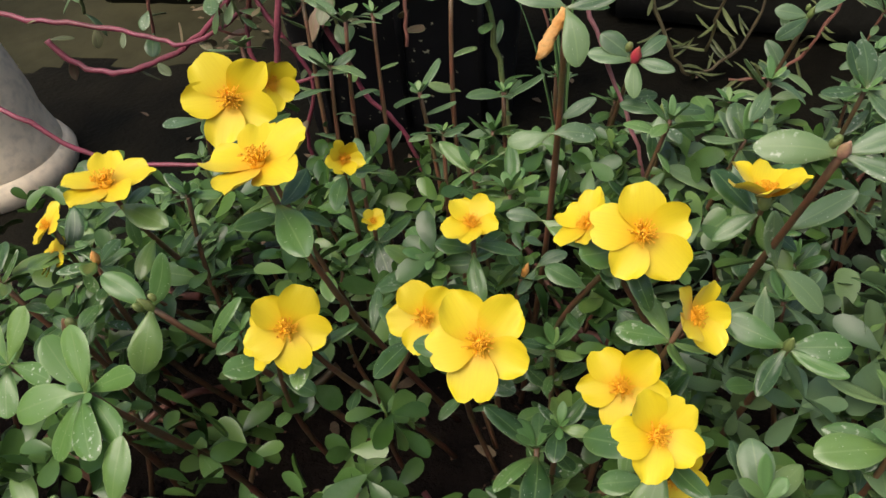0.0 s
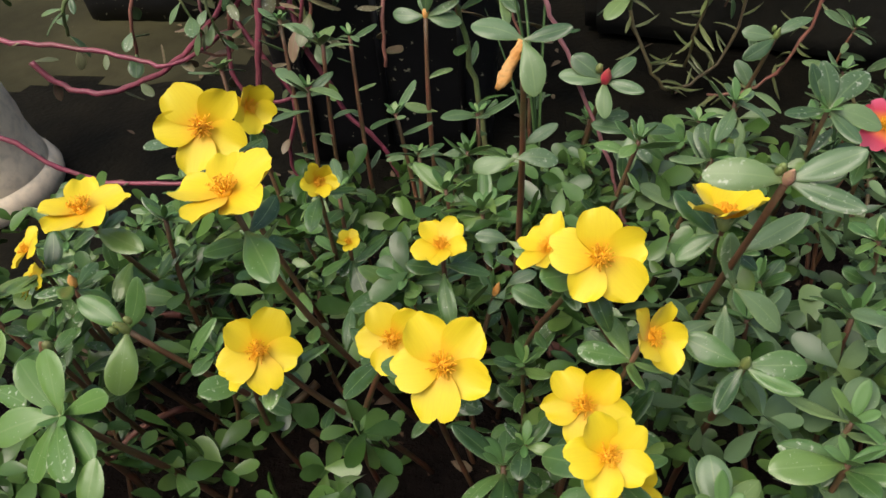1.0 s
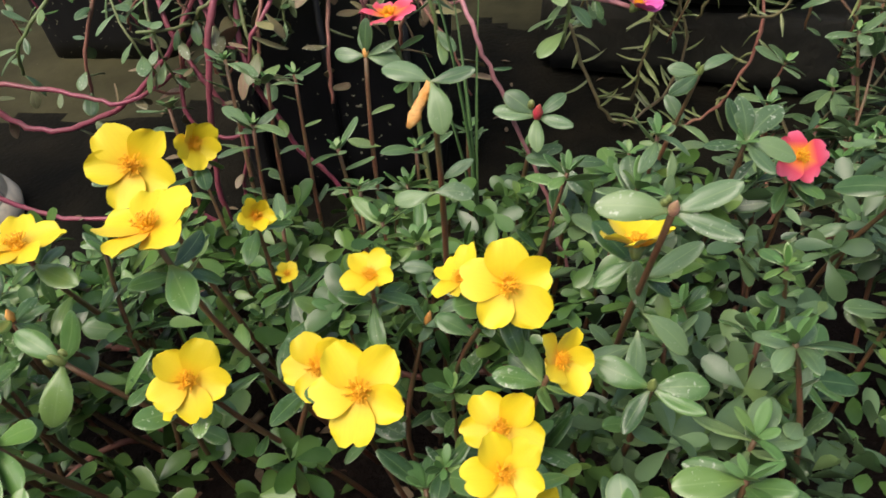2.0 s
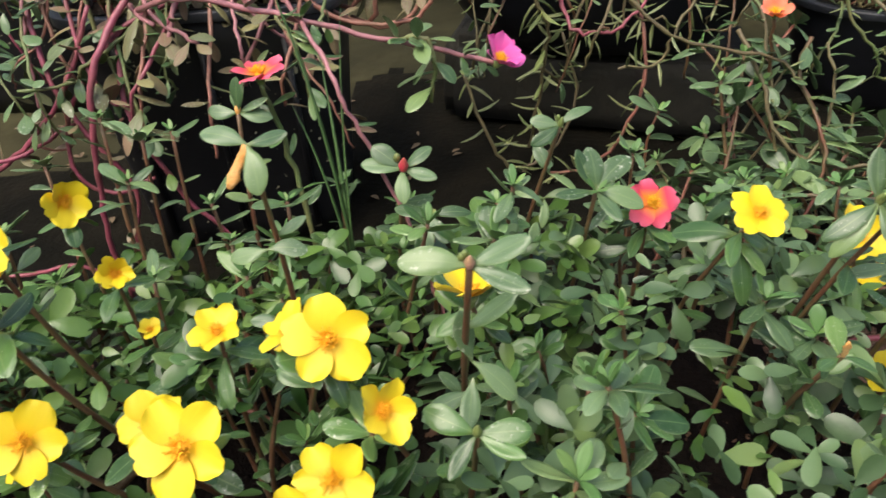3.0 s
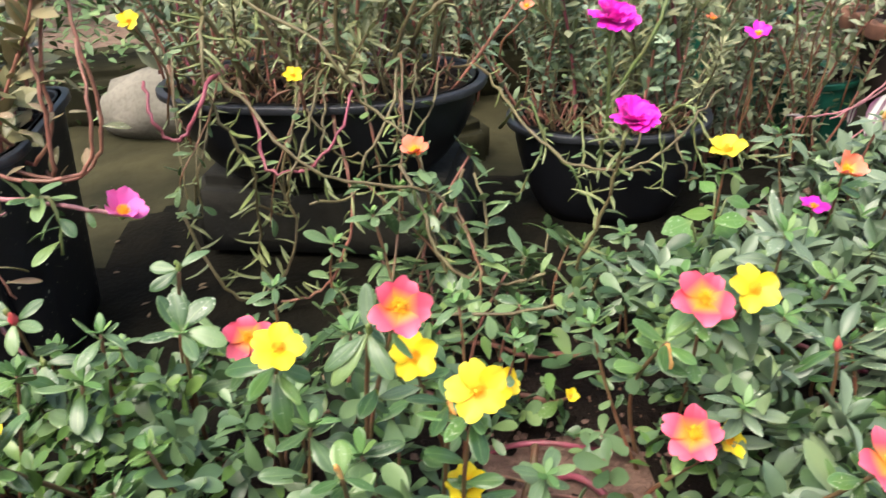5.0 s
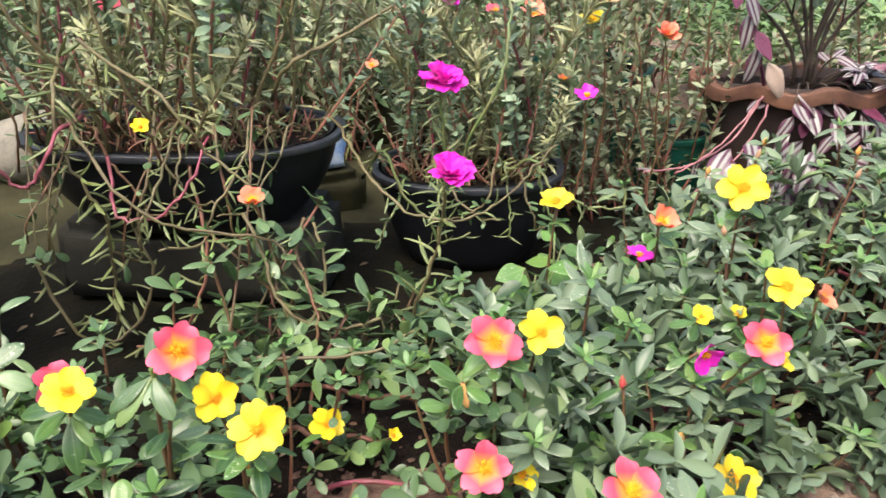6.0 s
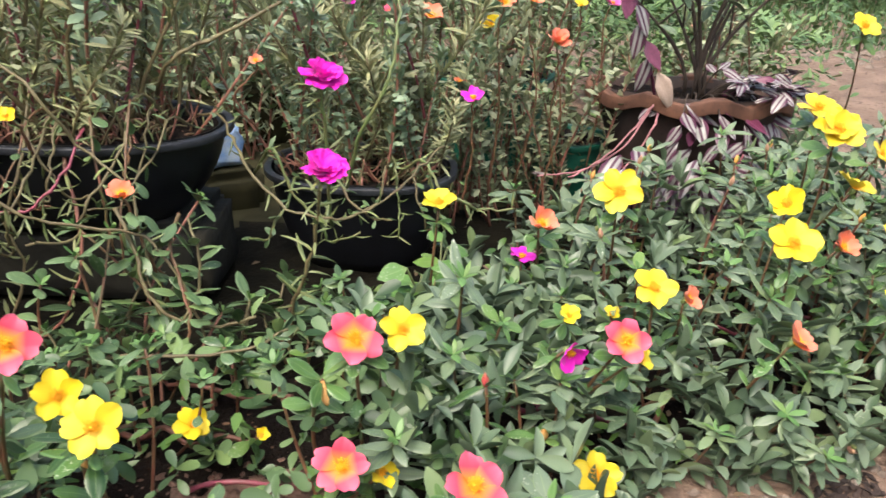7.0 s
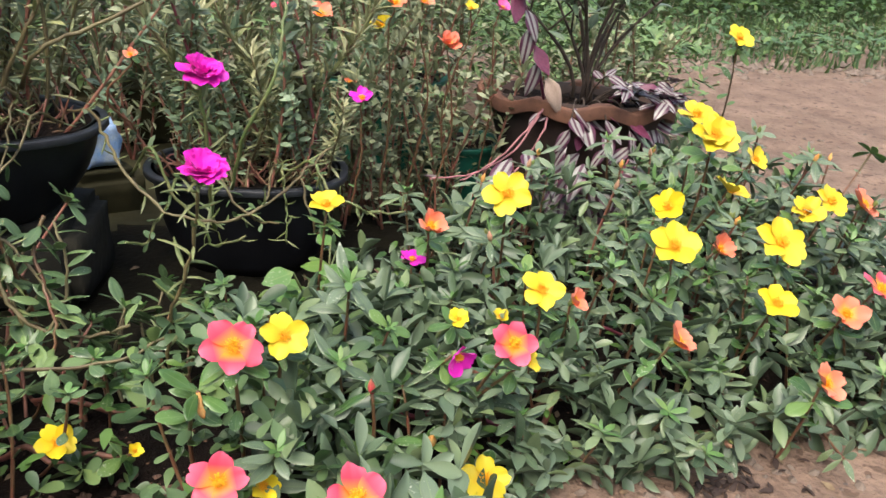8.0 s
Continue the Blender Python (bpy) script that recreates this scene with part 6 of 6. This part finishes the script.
trailing(BRANCHING, [(0.30, 0.415, 0.08), (0.309, 0.41, 0.086), (0.355, 0.4, 0.088), (0.393, 0.4, 0.088), (0.42, 0.41, 0.095)], STEM_OLIVE, 0.0013, LEAVES_BLUE, 0.0185, 12, 93)
trailing(BRANCHING, [(0.35, 0.45, 0.085), (0.362, 0.46, 0.105), (0.364, 0.47, 0.131), (0.358, 0.48, 0.15)], STEM_OLIVE, 0.0012, LEAVES_BLUE, 0.0205, 10, 94)

# a blade-leaved grass tuft standing among the shoots
def grass_tuft(at, blades, seed):
    rr = random.Random(seed)
    root = thing("grass_tuft", "tall thin green grass among purslane", "grass", at)
    for k in range(blades):
        bm = bmesh.new()
        a, h = rr.uniform(0, 6.28), rr.uniform(0.1, 0.17) if k > 2 else 0.19 + 0.025 * k
        tip = Vector((math.cos(a) * 0.1 * h - 0.012, math.sin(a) * 0.03 + 0.015, h))
        pts = bez((0, 0, 0), (tip.x * -0.2, 0, h * 0.4), (tip.x * 0.2, tip.y * 0.3, h * 0.8), tip, 10)
        side = Vector((math.sin(a), -math.cos(a), 0))
        rows = []
        for i, p in enumerate(pts):
            w = 0.0016 * (1 - (i / 10) ** 2) + 0.0001
            rows.append([bm.verts.new(p - side * w), bm.verts.new(p + Vector((0, 0.0005, 0))), bm.verts.new(p + side * w), bm.verts.new(p - Vector((0, 0.0004, 0)))])
        for r0, r1 in zip(rows, rows[1:]):
            for j in range(4):
                bm.faces.new((r0[j], r0[(j + 1) % 4], r1[(j + 1) % 4], r1[j]))
        part("blade", bm, GRASS_TALL, root)


grass_tuft((0.074, 0.335, 0.012), 5, 4)


# ---- moss rose and purslane standing in the pots ----
def rose_template(h, seed, stem, mat, size, narrow, count, label):
    """An upright stem with many small leaves, joined, as in the crowded pots."""
    rr = random.Random(seed)
    root = thing("moss_rose_stem", label, "moss rose", (0, 0, 0), "moss rose stems in the pots")
    tip = Vector((rr.uniform(-0.04, 0.04), rr.uniform(-0.04, 0.02), h))
    pts = bez((0, 0, 0), (rr.uniform(-0.02, 0.02), rr.uniform(-0.02, 0.02), h * 0.35), (tip.x * 0.5 + rr.uniform(-0.02, 0.02), tip.y * 0.5, h * 0.7), tip, 10)
    bm = bmesh.new()
    tube(bm, pts, 0.0015, 0.0009, 5, 0.15)
    part("stem", bm, stem, root)
    bm = bmesh.new()
    for k in range(count):
        f = 0.08 + 0.92 * ((k + rr.random()) / count) ** 0.7
        i = min(int(f * 10), 9)
        at = pts[i].lerp(pts[i + 1], min(f * 10 - i, 1))
        a, e = rr.uniform(0, 6.283), rr.uniform(-0.1, 1.25)
        s = size * rr.uniform(0.45, 1.25)
        m = Matrix.Translation(at) @ Matrix.Rotation(a, 4, "Z") @ Matrix.Rotation(e, 4, "X") @ Matrix.Rotation(rr.uniform(-0.5, 0.5), 4, "Y")
        out = [(0, 0, 0), (-narrow * 0.5, 0.3, 0.02), (-narrow * 0.62, 0.65, 0.03), (0, 1, -0.03), (narrow * 0.62, 0.65, 0.03), (narrow * 0.5, 0.3, 0.02)]
        vs = [bm.verts.new(m @ (Vector(p) * s)) for p in out]
        t, u = bm.verts.new(m @ (Vector((0, 0.5, narrow * 0.06)) * s)), bm.verts.new(m @ (Vector((0, 0.5, -narrow * 0.16)) * s))
        for j in range(6):
            bm.faces.new((t, vs[(j + 1) % 6], vs[j]))
            bm.faces.new((u, vs[j], vs[(j + 1) % 6]))
    tagged(part("foliage", bm, mat, root, smooth=False), kind="stuff")
    return root


def stem_mat(cx, cy, rx, ry, turn, z, count, seed):
    """Short bent stems lying tangled over a pot's soil, as one mesh."""
    rr = random.Random(seed)
    bm = bmesh.new()
    for _ in range(count):
        a, q = rr.uniform(0, 6.283), math.sqrt(rr.random()) * 0.94
        p = Matrix.Rotation(radians(turn), 3, "Z") @ Vector((math.cos(a) * q * rx, math.sin(a) * q * ry, 0)) + Vector((cx, cy, z))
        w = rr.uniform(0, 6.283)
        d = Vector((math.cos(w), math.sin(w) * 0.6, 0)) * rr.uniform(0.012, 0.028)
        tube(bm, bez(p, p + d * 0.35 + Vector((0, 0, rr.uniform(0.004, 0.02))), p + d * 0.7 + Vector((0, 0, rr.uniform(0.0, 0.03))), p + d + Vector((0, 0, rr.uniform(-0.002, 0.035))), 5), rr.uniform(0.0008, 0.0014), 0.0007, 5, 0.15)
    me = finish(bm, "stem_tangle", (STEM_ROSY, STEM_OLIVE, STEM_BROWN))
    per = 5 * 5 + 2
    me.polygons.foreach_set("material_index", [(k // per * 7) % 3 for k in range(len(me.polygons))])
    tagged(put("stem_tangle", me), "tangled reddish and olive stems over a pot's soil", "stems", kind="stuff")


stem_mat(0.247, 0.685, 0.13, 0.064, -16, 0.158, 260, 1)
stem_mat(0.514, 0.701, 0.08, 0.053, -17, 0.093, 190, 2)
NEEDLE_UP = leaf_material("upright_needle_leaf", (0.165, 0.178, 0.083), (0.34, 0.335, 0.175), island=True)
NEEDLE_SET = [rose_template(0.15, 300 + k, STEM_OLIVE, NEEDLE_UP, 0.021, 0.13, 110, "upright moss rose stem with thin olive needle leaves") for k in range(4)]
SMALL_SET = [rose_template(0.15, 320 + k, (STEM_ROSY, STEM_OLIVE, STEM_ROSY, STEM_PINK, STEM_OLIVE)[k], LEAF_POT if k % 2 else LEAF_POT_GREEN, 0.0128, 0.34, 78, "upright reddish stem with small green leaves") for k in range(5)]
LEAF_BRONZE_FAR = leaf_material("bronze_small_leaf", (0.12, 0.13, 0.05), (0.29, 0.215, 0.12), island=True)
BRONZE_SET = [rose_template(0.13, 340 + k, STEM_ROSY, LEAF_BRONZE_FAR, 0.022, 0.4, 40, "rosy stem with bronze tinged fleshy leaves") for k in range(3)]
fresh = set(NEEDLE_SET + SMALL_SET + BRONZE_SET)


def fill(sets, count, cx, cy, rx, ry, turn, z, lo, hi, seed, spread=14):
    rr = random.Random(seed)
    for _ in range(count):
        a, q = rr.uniform(0, 6.283), math.sqrt(rr.random())
        p = Matrix.Rotation(radians(turn), 3, "Z") @ Vector((math.cos(a) * q * rx, math.sin(a) * q * ry, 0))
        s = rr.uniform(lo, hi)
        m = pose(cx + p.x, cy + p.y, z, rr.uniform(-spread, spread) + 14 * p.y / max(ry, 0.05) * -0.5, rr.uniform(-spread, spread) + p.x * 90, rr.uniform(0, 360)) @ Matrix.Diagonal((0.6 + 0.4 * s, 0.6 + 0.4 * s, s, 1))
        src = rr.choice(sets)
        if src in fresh:
            fresh.discard(src)
            src.matrix_basis = m
        else:
            copy_thing(src, m).scale = m.to_scale()


fill(NEEDLE_SET + SMALL_SET, 42, 0.247, 0.688, 0.132, 0.064, -16, 0.158, 0.6, 1.6, 1, 24)
fill(SMALL_SET + NEEDLE_SET[:1], 46, 0.515, 0.705, 0.083, 0.053, -17, 0.092, 0.6, 1.5, 2, 22)
fill(BRONZE_SET + SMALL_SET[:2], 48, -0.035, 0.56, 0.075, 0.07, 0, 0.16, 0.6, 1.25, 3, 24)
def joined_fill(name, label, sets, count, cx, cy, rx, ry, z, lo, hi, seed, spread=22):
    """The farther crowd of the same stems, as one mesh."""
    rr = random.Random(seed)
    verts, faces, mats = [], [], []
    for _ in range(count):
        a, q = rr.uniform(0, 6.283), math.sqrt(rr.random())
        s = rr.uniform(lo, hi)
        m = pose(cx + math.cos(a) * q * rx, cy + math.sin(a) * q * ry, z, rr.uniform(-spread, spread), rr.uniform(-spread, spread), rr.uniform(0, 360)) @ Matrix.Diagonal((0.6 + 0.4 * s, 0.6 + 0.4 * s, s, 1))
        for child in rr.choice(sets).children:
            n0, k = len(verts), int(child.name.startswith("foliage"))
            verts += [tuple(m @ v.co) for v in child.data.vertices]
            faces += [tuple(n0 + i for i in p.vertices) for p in child.data.polygons]
            mats += [k] * len(child.data.polygons)
    me = bpy.data.meshes.new(name)
    me.from_pydata(verts, [], faces)
    me.polygons.foreach_set("material_index", mats)
    me.polygons.foreach_set("use_smooth", [k == 0 for k in mats])
    me.materials.append(STEM_ROSY)
    me.materials.append(LEAF_POT)
    return tagged(put(name, me), label, "foliage", kind="stuff")


FAR_LABEL = "crowded small-leaved reddish stems behind the pots"
fill(BRONZE_SET + SMALL_SET, 24, -0.31, 0.8, 0.075, 0.075, 0, 0.145, 0.6, 1.1, 4)
joined_fill("potted_foliage", FAR_LABEL, BRONZE_SET + SMALL_SET, 34, 0.10, 0.95, 0.075, 0.075, 0.11, 0.8, 1.5, 5)
joined_fill("potted_foliage", FAR_LABEL, SMALL_SET, 50, 0.72, 0.97, 0.12, 0.1, 0.1, 0.9, 1.5, 6)
joined_fill("potted_foliage", FAR_LABEL, SMALL_SET, 42, 0.69, 0.79, 0.11, 0.05, 0.0, 0.9, 1.5, 7)
joined_fill("potted_foliage", FAR_LABEL, SMALL_SET + NEEDLE_SET, 46, 0.43, 1.08, 0.17, 0.07, 0.0, 1.2, 2.0, 8)
joined_fill("potted_foliage", FAR_LABEL, SMALL_SET, 40, 1.05, 0.98, 0.12, 0.09, 0.0, 0.8, 1.5, 9)
joined_fill("potted_foliage", FAR_LABEL, SMALL_SET, 12, 1.08, 0.74, 0.05, 0.04, 0.0, 0.4, 0.8, 10)


def pot_flower(colour, at, r, normal, base, seed, layers=1, opening=0.45):
    trailing(f"slender reddish stem with {WORDS[colour]} flower", [base, (base[0] * 0.5 + at[0] * 0.5 + 0.02 * math.sin(seed * 2.1), base[1] * 0.4 + at[1] * 0.6, base[2] * 0.5 + at[2] * 0.5), (at[0] + 0.006 * math.sin(seed * 3.7), at[1] + 0.004, at[2] * 0.86 + base[2] * 0.14), at], STEM_BROWN, 0.001, LEAVES, 0.011, 6, seed, flower_end(r, colour, normal, seed, opening, layers), name="flowering_moss_rose")


BEHIND = (("magenta", (0.512, 0.762, 0.25), 0.011, 1), ("pink", (0.5615, 0.78, 0.236), 0.013, 1), ("orange", (0.602, 0.7885, 0.23), 0.017, 1), ("lemon", (0.667, 0.7817, 0.221), 0.0165, 2), ("orange", (0.655, 0.7, 0.258), 0.014, 1),
          ("orange", (0.689, 0.7171, 0.2585), 0.013, 1), ("lemon", (0.7374, 0.7087, 0.2543), 0.009, 1), ("rose", (0.7934, 0.7563, 0.2482), 0.011, 1), ("orange", (0.702, 0.6765, 0.2245), 0.0155, 2), ("orange", (0.6212, 0.729, 0.175), 0.0085, 1),
          ("magenta", (0.585, 0.5594, 0.205), 0.0115, 1))
for k, (colour, at, r, layers) in enumerate(BEHIND):
    pot_flower(colour, at, r, (0.1 * (k % 3 - 1), -0.4, 0.9), (at[0], at[1] + 0.02, 0.05 if k < 10 else 0.1), 400 + k, layers)
for k, (colour, at, r) in enumerate((("pink", (0.19, 0.7587, 0.266), 0.014), ("rose", (0.25, 0.66, 0.31), 0.008), ("yellow", (0.1351, 0.5554, 0.2526), 0.009), ("orange", (0.415, 0.5806, 0.2358), 0.006))):
    pot_flower(colour, at, r, (0, -0.6, 0.8), (at[0], at[1] + 0.03, 0.17), 430 + k)


# ---- striped purple-leaved plant and a thin shrub in the terracotta pot ----
def striped_plant():
    rr = random.Random(12)
    root = thing("striped_spiderwort", "purple and silver striped leaves spilling over terracotta", "spiderwort", (0.915, 0.772, 0.142))
    spots = []
    for k in range(7):
        a = -2.15 + 1.5 * k / 6 + rr.uniform(-0.15, 0.15)
        reach = rr.uniform(0.85, 1.15)
        spots.append(((0.01 + math.cos(a) * reach * 0.1, math.sin(a) * reach * 0.08, rr.uniform(-0.06, -0.02)), a, -0.75, 0.033))
    # a low crowd of small leaves over the rim's far end
    spots += [((rr.uniform(0.005, 0.1), rr.uniform(-0.1, -0.025), rr.uniform(0.008, 0.04)), rr.uniform(-3.1, 0.3), 0.1, 0.0235) for _ in range(17)]
    for p, a, tilt, size in spots:
        bm = bmesh.new()
        pts = bez((p[0] * 0.3, p[1] * 0.3, 0), (p[0] * 0.5, p[1] * 0.5, 0.02), (p[0] * 0.85, p[1] * 0.85, 0.02 + max(p[2], 0) * 0.6), p, 8)
        tube(bm, pts, 0.0012, 0.0009, 5)
        part("stem", bm, BRANCH, root)
        for j in range(4):
            turn = a + (j - 1.5) * 1.1 + rr.uniform(-0.4, 0.4)
            out = Vector((math.cos(turn), math.sin(turn) - 0.2, tilt + rr.uniform(-0.35, 0.35)))
            leaf_on(root, pts[8 - j], out, size * rr.uniform(0.8, 1.2), LEAVES_PURPLE if rr.random() < 0.1 else LEAVES_STRIPED, rr, (0, -0.5, 0.85))
    line = bez((-0.06, -0.03, 0.0), (-0.085, -0.05, 0.05), (-0.1, -0.05, 0.1), (-0.128, -0.05, 0.15), 8)
    bm = bmesh.new()
    tube(bm, line, 0.002, 0.0014, 5)
    part("stem", bm, PURPLE, root)
    for j, p in enumerate(line[3:]):
        leaf_on(root, p, (0.4 if j % 2 else -0.25, -0.35, -0.85), 0.036, LEAVES_PURPLE if j % 3 == 1 else LEAVES_STRIPED, rr, (0, -0.8, 0.5))
    me = leaf_mesh("dry_leaf", DRY_PALE, 0.4, 0.3, -0.25, 0.5, 0.02, tip=0.9)
    put("dry_leaf", me, root, Matrix.Translation((-0.074, -0.05, 0.04)) @ turned((0.4, -0.25, -0.8), (-0.2, -1, 0.2)) @ Matrix.Scale(0.048, 4), "dry pale curled leaf")


striped_plant()


def striped_clump(at, count, seed):
    rr = random.Random(seed)
    root = thing("striped_spiderwort", "low clump of purple and silver striped leaves", "spiderwort", at)
    for k in range(count):
        a = rr.uniform(0, 6.283)
        base = Vector((math.cos(a) * 0.012, math.sin(a) * 0.012, 0.0))
        top = Vector((math.cos(a) * rr.uniform(0.02, 0.06), math.sin(a) * rr.uniform(0.02, 0.04) - 0.01, rr.uniform(0.08, 0.125)))
        bm = bmesh.new()
        pts = bez(base, base + Vector((0, 0, 0.02)), top * 0.7, top, 6)
        tube(bm, pts, 0.0015, 0.0011, 5)
        part("stem", bm, STEM_PINK, root)
        for j in range(3):
            b = a + rr.uniform(-1.2, 1.2)
            leaf_on(root, pts[6 - j], (math.cos(b) * 0.7, -0.5, rr.uniform(-1.0, 0.1)), rr.uniform(0.036, 0.05), LEAVES_STRIPED, rr, (0, -0.5, 0.85))


striped_clump((0.825, 0.685, 0.0), 6, 5)
striped_clump((0.885, 0.66, 0.0), 6, 6)

trailing("pink bare stem trailing from a terracotta pot", [(0.85, 0.745, 0.14), (0.845, 0.73, 0.143), (0.82, 0.725, 0.115), (0.78, 0.71, 0.09), (0.74, 0.7, 0.075)], STEM_RUNNER, 0.0013, LEAVES_STRIPED, 0.018, 2, 70, name="trailing_stem")
trailing("pink bare stem trailing from a terracotta pot", [(0.852, 0.745, 0.14), (0.84, 0.728, 0.136), (0.81, 0.72, 0.1), (0.76, 0.71, 0.08), (0.705, 0.705, 0.078)], STEM_RUNNER, 0.0013, LEAVES_STRIPED, 0.018, 2, 71, name="trailing_stem")
trailing("pink bare stem trailing from a terracotta pot", [(0.855, 0.745, 0.138), (0.85, 0.725, 0.13), (0.83, 0.72, 0.095), (0.8, 0.71, 0.07), (0.76, 0.7, 0.05)], STEM_RUNNER, 0.0013, LEAVES_STRIPED, 0.018, 2, 72, name="trailing_stem")

def thin_shrub():
    rr = random.Random(9)
    root = thing("thin_shrub", "thin dark branching shrub with sparse green leaves", "shrub", (0.925, 0.782, 0.136))
    for k in range(8):
        a, h = k * 0.785 + rr.uniform(-0.3, 0.3), rr.uniform(0.15, 0.28)
        tip = Vector((math.cos(a) * rr.uniform(0.06, 0.17), math.sin(a) * 0.09, h))
        pts = bez((rr.uniform(-0.012, 0.012), rr.uniform(-0.01, 0.01), -0.006), (0, 0, h * 0.35), tip * 0.55, tip, 8)
        bm = bmesh.new()
        tube(bm, pts, 0.0027, 0.0009, 5, 0.2)
        ends = [pts]
        for j in range(2):
            i = rr.randint(3, 5)
            way_out = Vector((rr.uniform(-0.07, 0.07), rr.uniform(-0.05, 0.05), rr.uniform(0.04, 0.09)))
            twig = bez(pts[i], pts[i] + way_out * 0.35, pts[i] + way_out * 0.75, pts[i] + way_out, 5)
            tube(bm, twig, 0.0014, 0.0007, 5)
            ends.append(twig)
        part("branch", bm, BRANCH, root)
        for line in ends:
            for j in range(5):
                leaf_on(root, line[rr.randint(len(line) // 2, len(line) - 1)], (rr.uniform(-1, 1), rr.uniform(-1, 1), rr.uniform(-0.2, 0.8)), rr.uniform(0.02, 0.031), LEAVES_LANCE, rr)


thin_shrub()


def broad_weed(at, seed):
    rr = random.Random(seed)
    root = thing("broadleaf_weed", "bright green broad-leaved weed at the bed's edge", "weed", at)
    for k in range(7):
        tip = Vector((rr.uniform(-0.05, 0.04), rr.uniform(-0.05, 0.02), rr.uniform(0.04, 0.1)))
        pts = bez((0, 0, 0), (0, 0, 0.02), tip * 0.6, tip, 6)
        bm = bmesh.new()
        tube(bm, pts, 0.0013, 0.0009, 5)
        part("stem", bm, STEM_GREEN, root)
        for j in range(5):
            a = rr.uniform(0, 6.283)
            leaf_on(root, pts[6 - j], (math.cos(a), math.sin(a) - 0.3, rr.uniform(-0.3, 0.2)), rr.uniform(0.016, 0.025), LEAVES_WEED, rr, (0, -0.4, 0.9))


broad_weed((0.528, 0.51, 0.0), 3)
broad_weed((0.552, 0.525, 0.0), 8)


# ---- greenery beyond the pots ----
def far_place(x0, x1, y0, y1, z0, z1):
    def place(rr):
        x, y = rr.uniform(x0, x1), rr.uniform(y0, y1)
        top = z1 * (0.65 + 0.5 * noise.noise((x * 3, y * 3, 0)))
        return (x, y, ground_height(x, y) + z0 + (top - z0) * rr.random() ** 0.7)
    return place


leaf_scatter("background_foliage", "crowded small-leaved plants behind the pots", "foliage", 9000, far_place(-0.9, 1.15, 1.05, 1.5, 0.0, 0.42), 0.022, LEAF_FAR, 21, 0.42, 0.9)
leaf_scatter("background_foliage", "low plants at the edge of the earth path", "foliage", 2200, far_place(0.98, 1.28, 0.95, 1.3, 0.0, 0.24), 0.022, LEAF_FAR, 22, 0.36, 0.9)
def verge(rr):
    while True:
        x, y = rr.uniform(0.9, 5.5), rr.uniform(1.2, 3.7)
        if y > max(1.75 - 0.28 * (x - 1.2) + 0.12 * noise.noise((x * 3, y * 3, 7.0)), 1.2):
            return (x, y, ground_height(x, y) + rr.uniform(0.0, 0.05) + 0.05 * max(noise.noise((x * 2.5, y * 2.5, 3)), 0))


leaf_scatter("low_weeds", "low leafy weeds covering the verge", "weeds", 14000, verge, 0.028, GRASS, 31, 0.55, 0.8)
leaf_scatter("low_bushes", "leafy green bushes at the far side of the verge", "bushes", 7000, far_place(1.3, 5.0, 2.1, 3.0, 0.0, 0.3), 0.04, LEAF_WEED_FAR, 32, 0.6, 0.9)
leaf_scatter("hedge", "dense dark green hedge beyond the grass", "hedge", 16000, far_place(0.8, 7.5, 3.4, 4.4, 0.0, 1.3), 0.07, LEAF_FAR, 23, 0.5, 0.9)
leaf_scatter("hedge", "dense dark green shrubs behind the pots", "hedge", 12000, far_place(-2.25, 1.2, 1.7, 2.6, 0.0, 1.3), 0.06, LEAF_FAR, 24, 0.5, 0.9)


def lawn():
    rr = np.random.default_rng(6)
    verts, faces = [], []
    n = 0
    while n < 26000:
        x, y = rr.uniform(0.9, 6.0), rr.uniform(1.35, 3.8)
        edge = 1.75 - 0.28 * (x - 1.2) + 0.12 * noise.noise((x * 3, y * 3, 7.0))
        if y < max(edge, 1.2) or y > 3.7:
            continue
        h, a, l = rr.uniform(0.02, 0.055), rr.uniform(0, 6.283), rr.uniform(0, 0.03)
        c, s = math.cos(a), math.sin(a)
        z, w = ground_height(x, y) - 0.002, 0.004
        verts += [(x - s * w, y + c * w, z), (x + s * w, y - c * w, z), (x + c * 0.002, y + s * 0.002, z), (x + c * l, y + s * l, z + h)]
        k = 4 * n
        faces += [(k, k + 1, k + 3), (k + 1, k + 2, k + 3), (k + 2, k, k + 3)]
        n += 1
    me = bpy.data.meshes.new("grass")
    me.from_pydata(verts, [], faces)
    me.materials.append(GRASS)
    tagged(put("grass", me), "short rough green grass beyond the earth path", "grass", kind="stuff")


lawn()
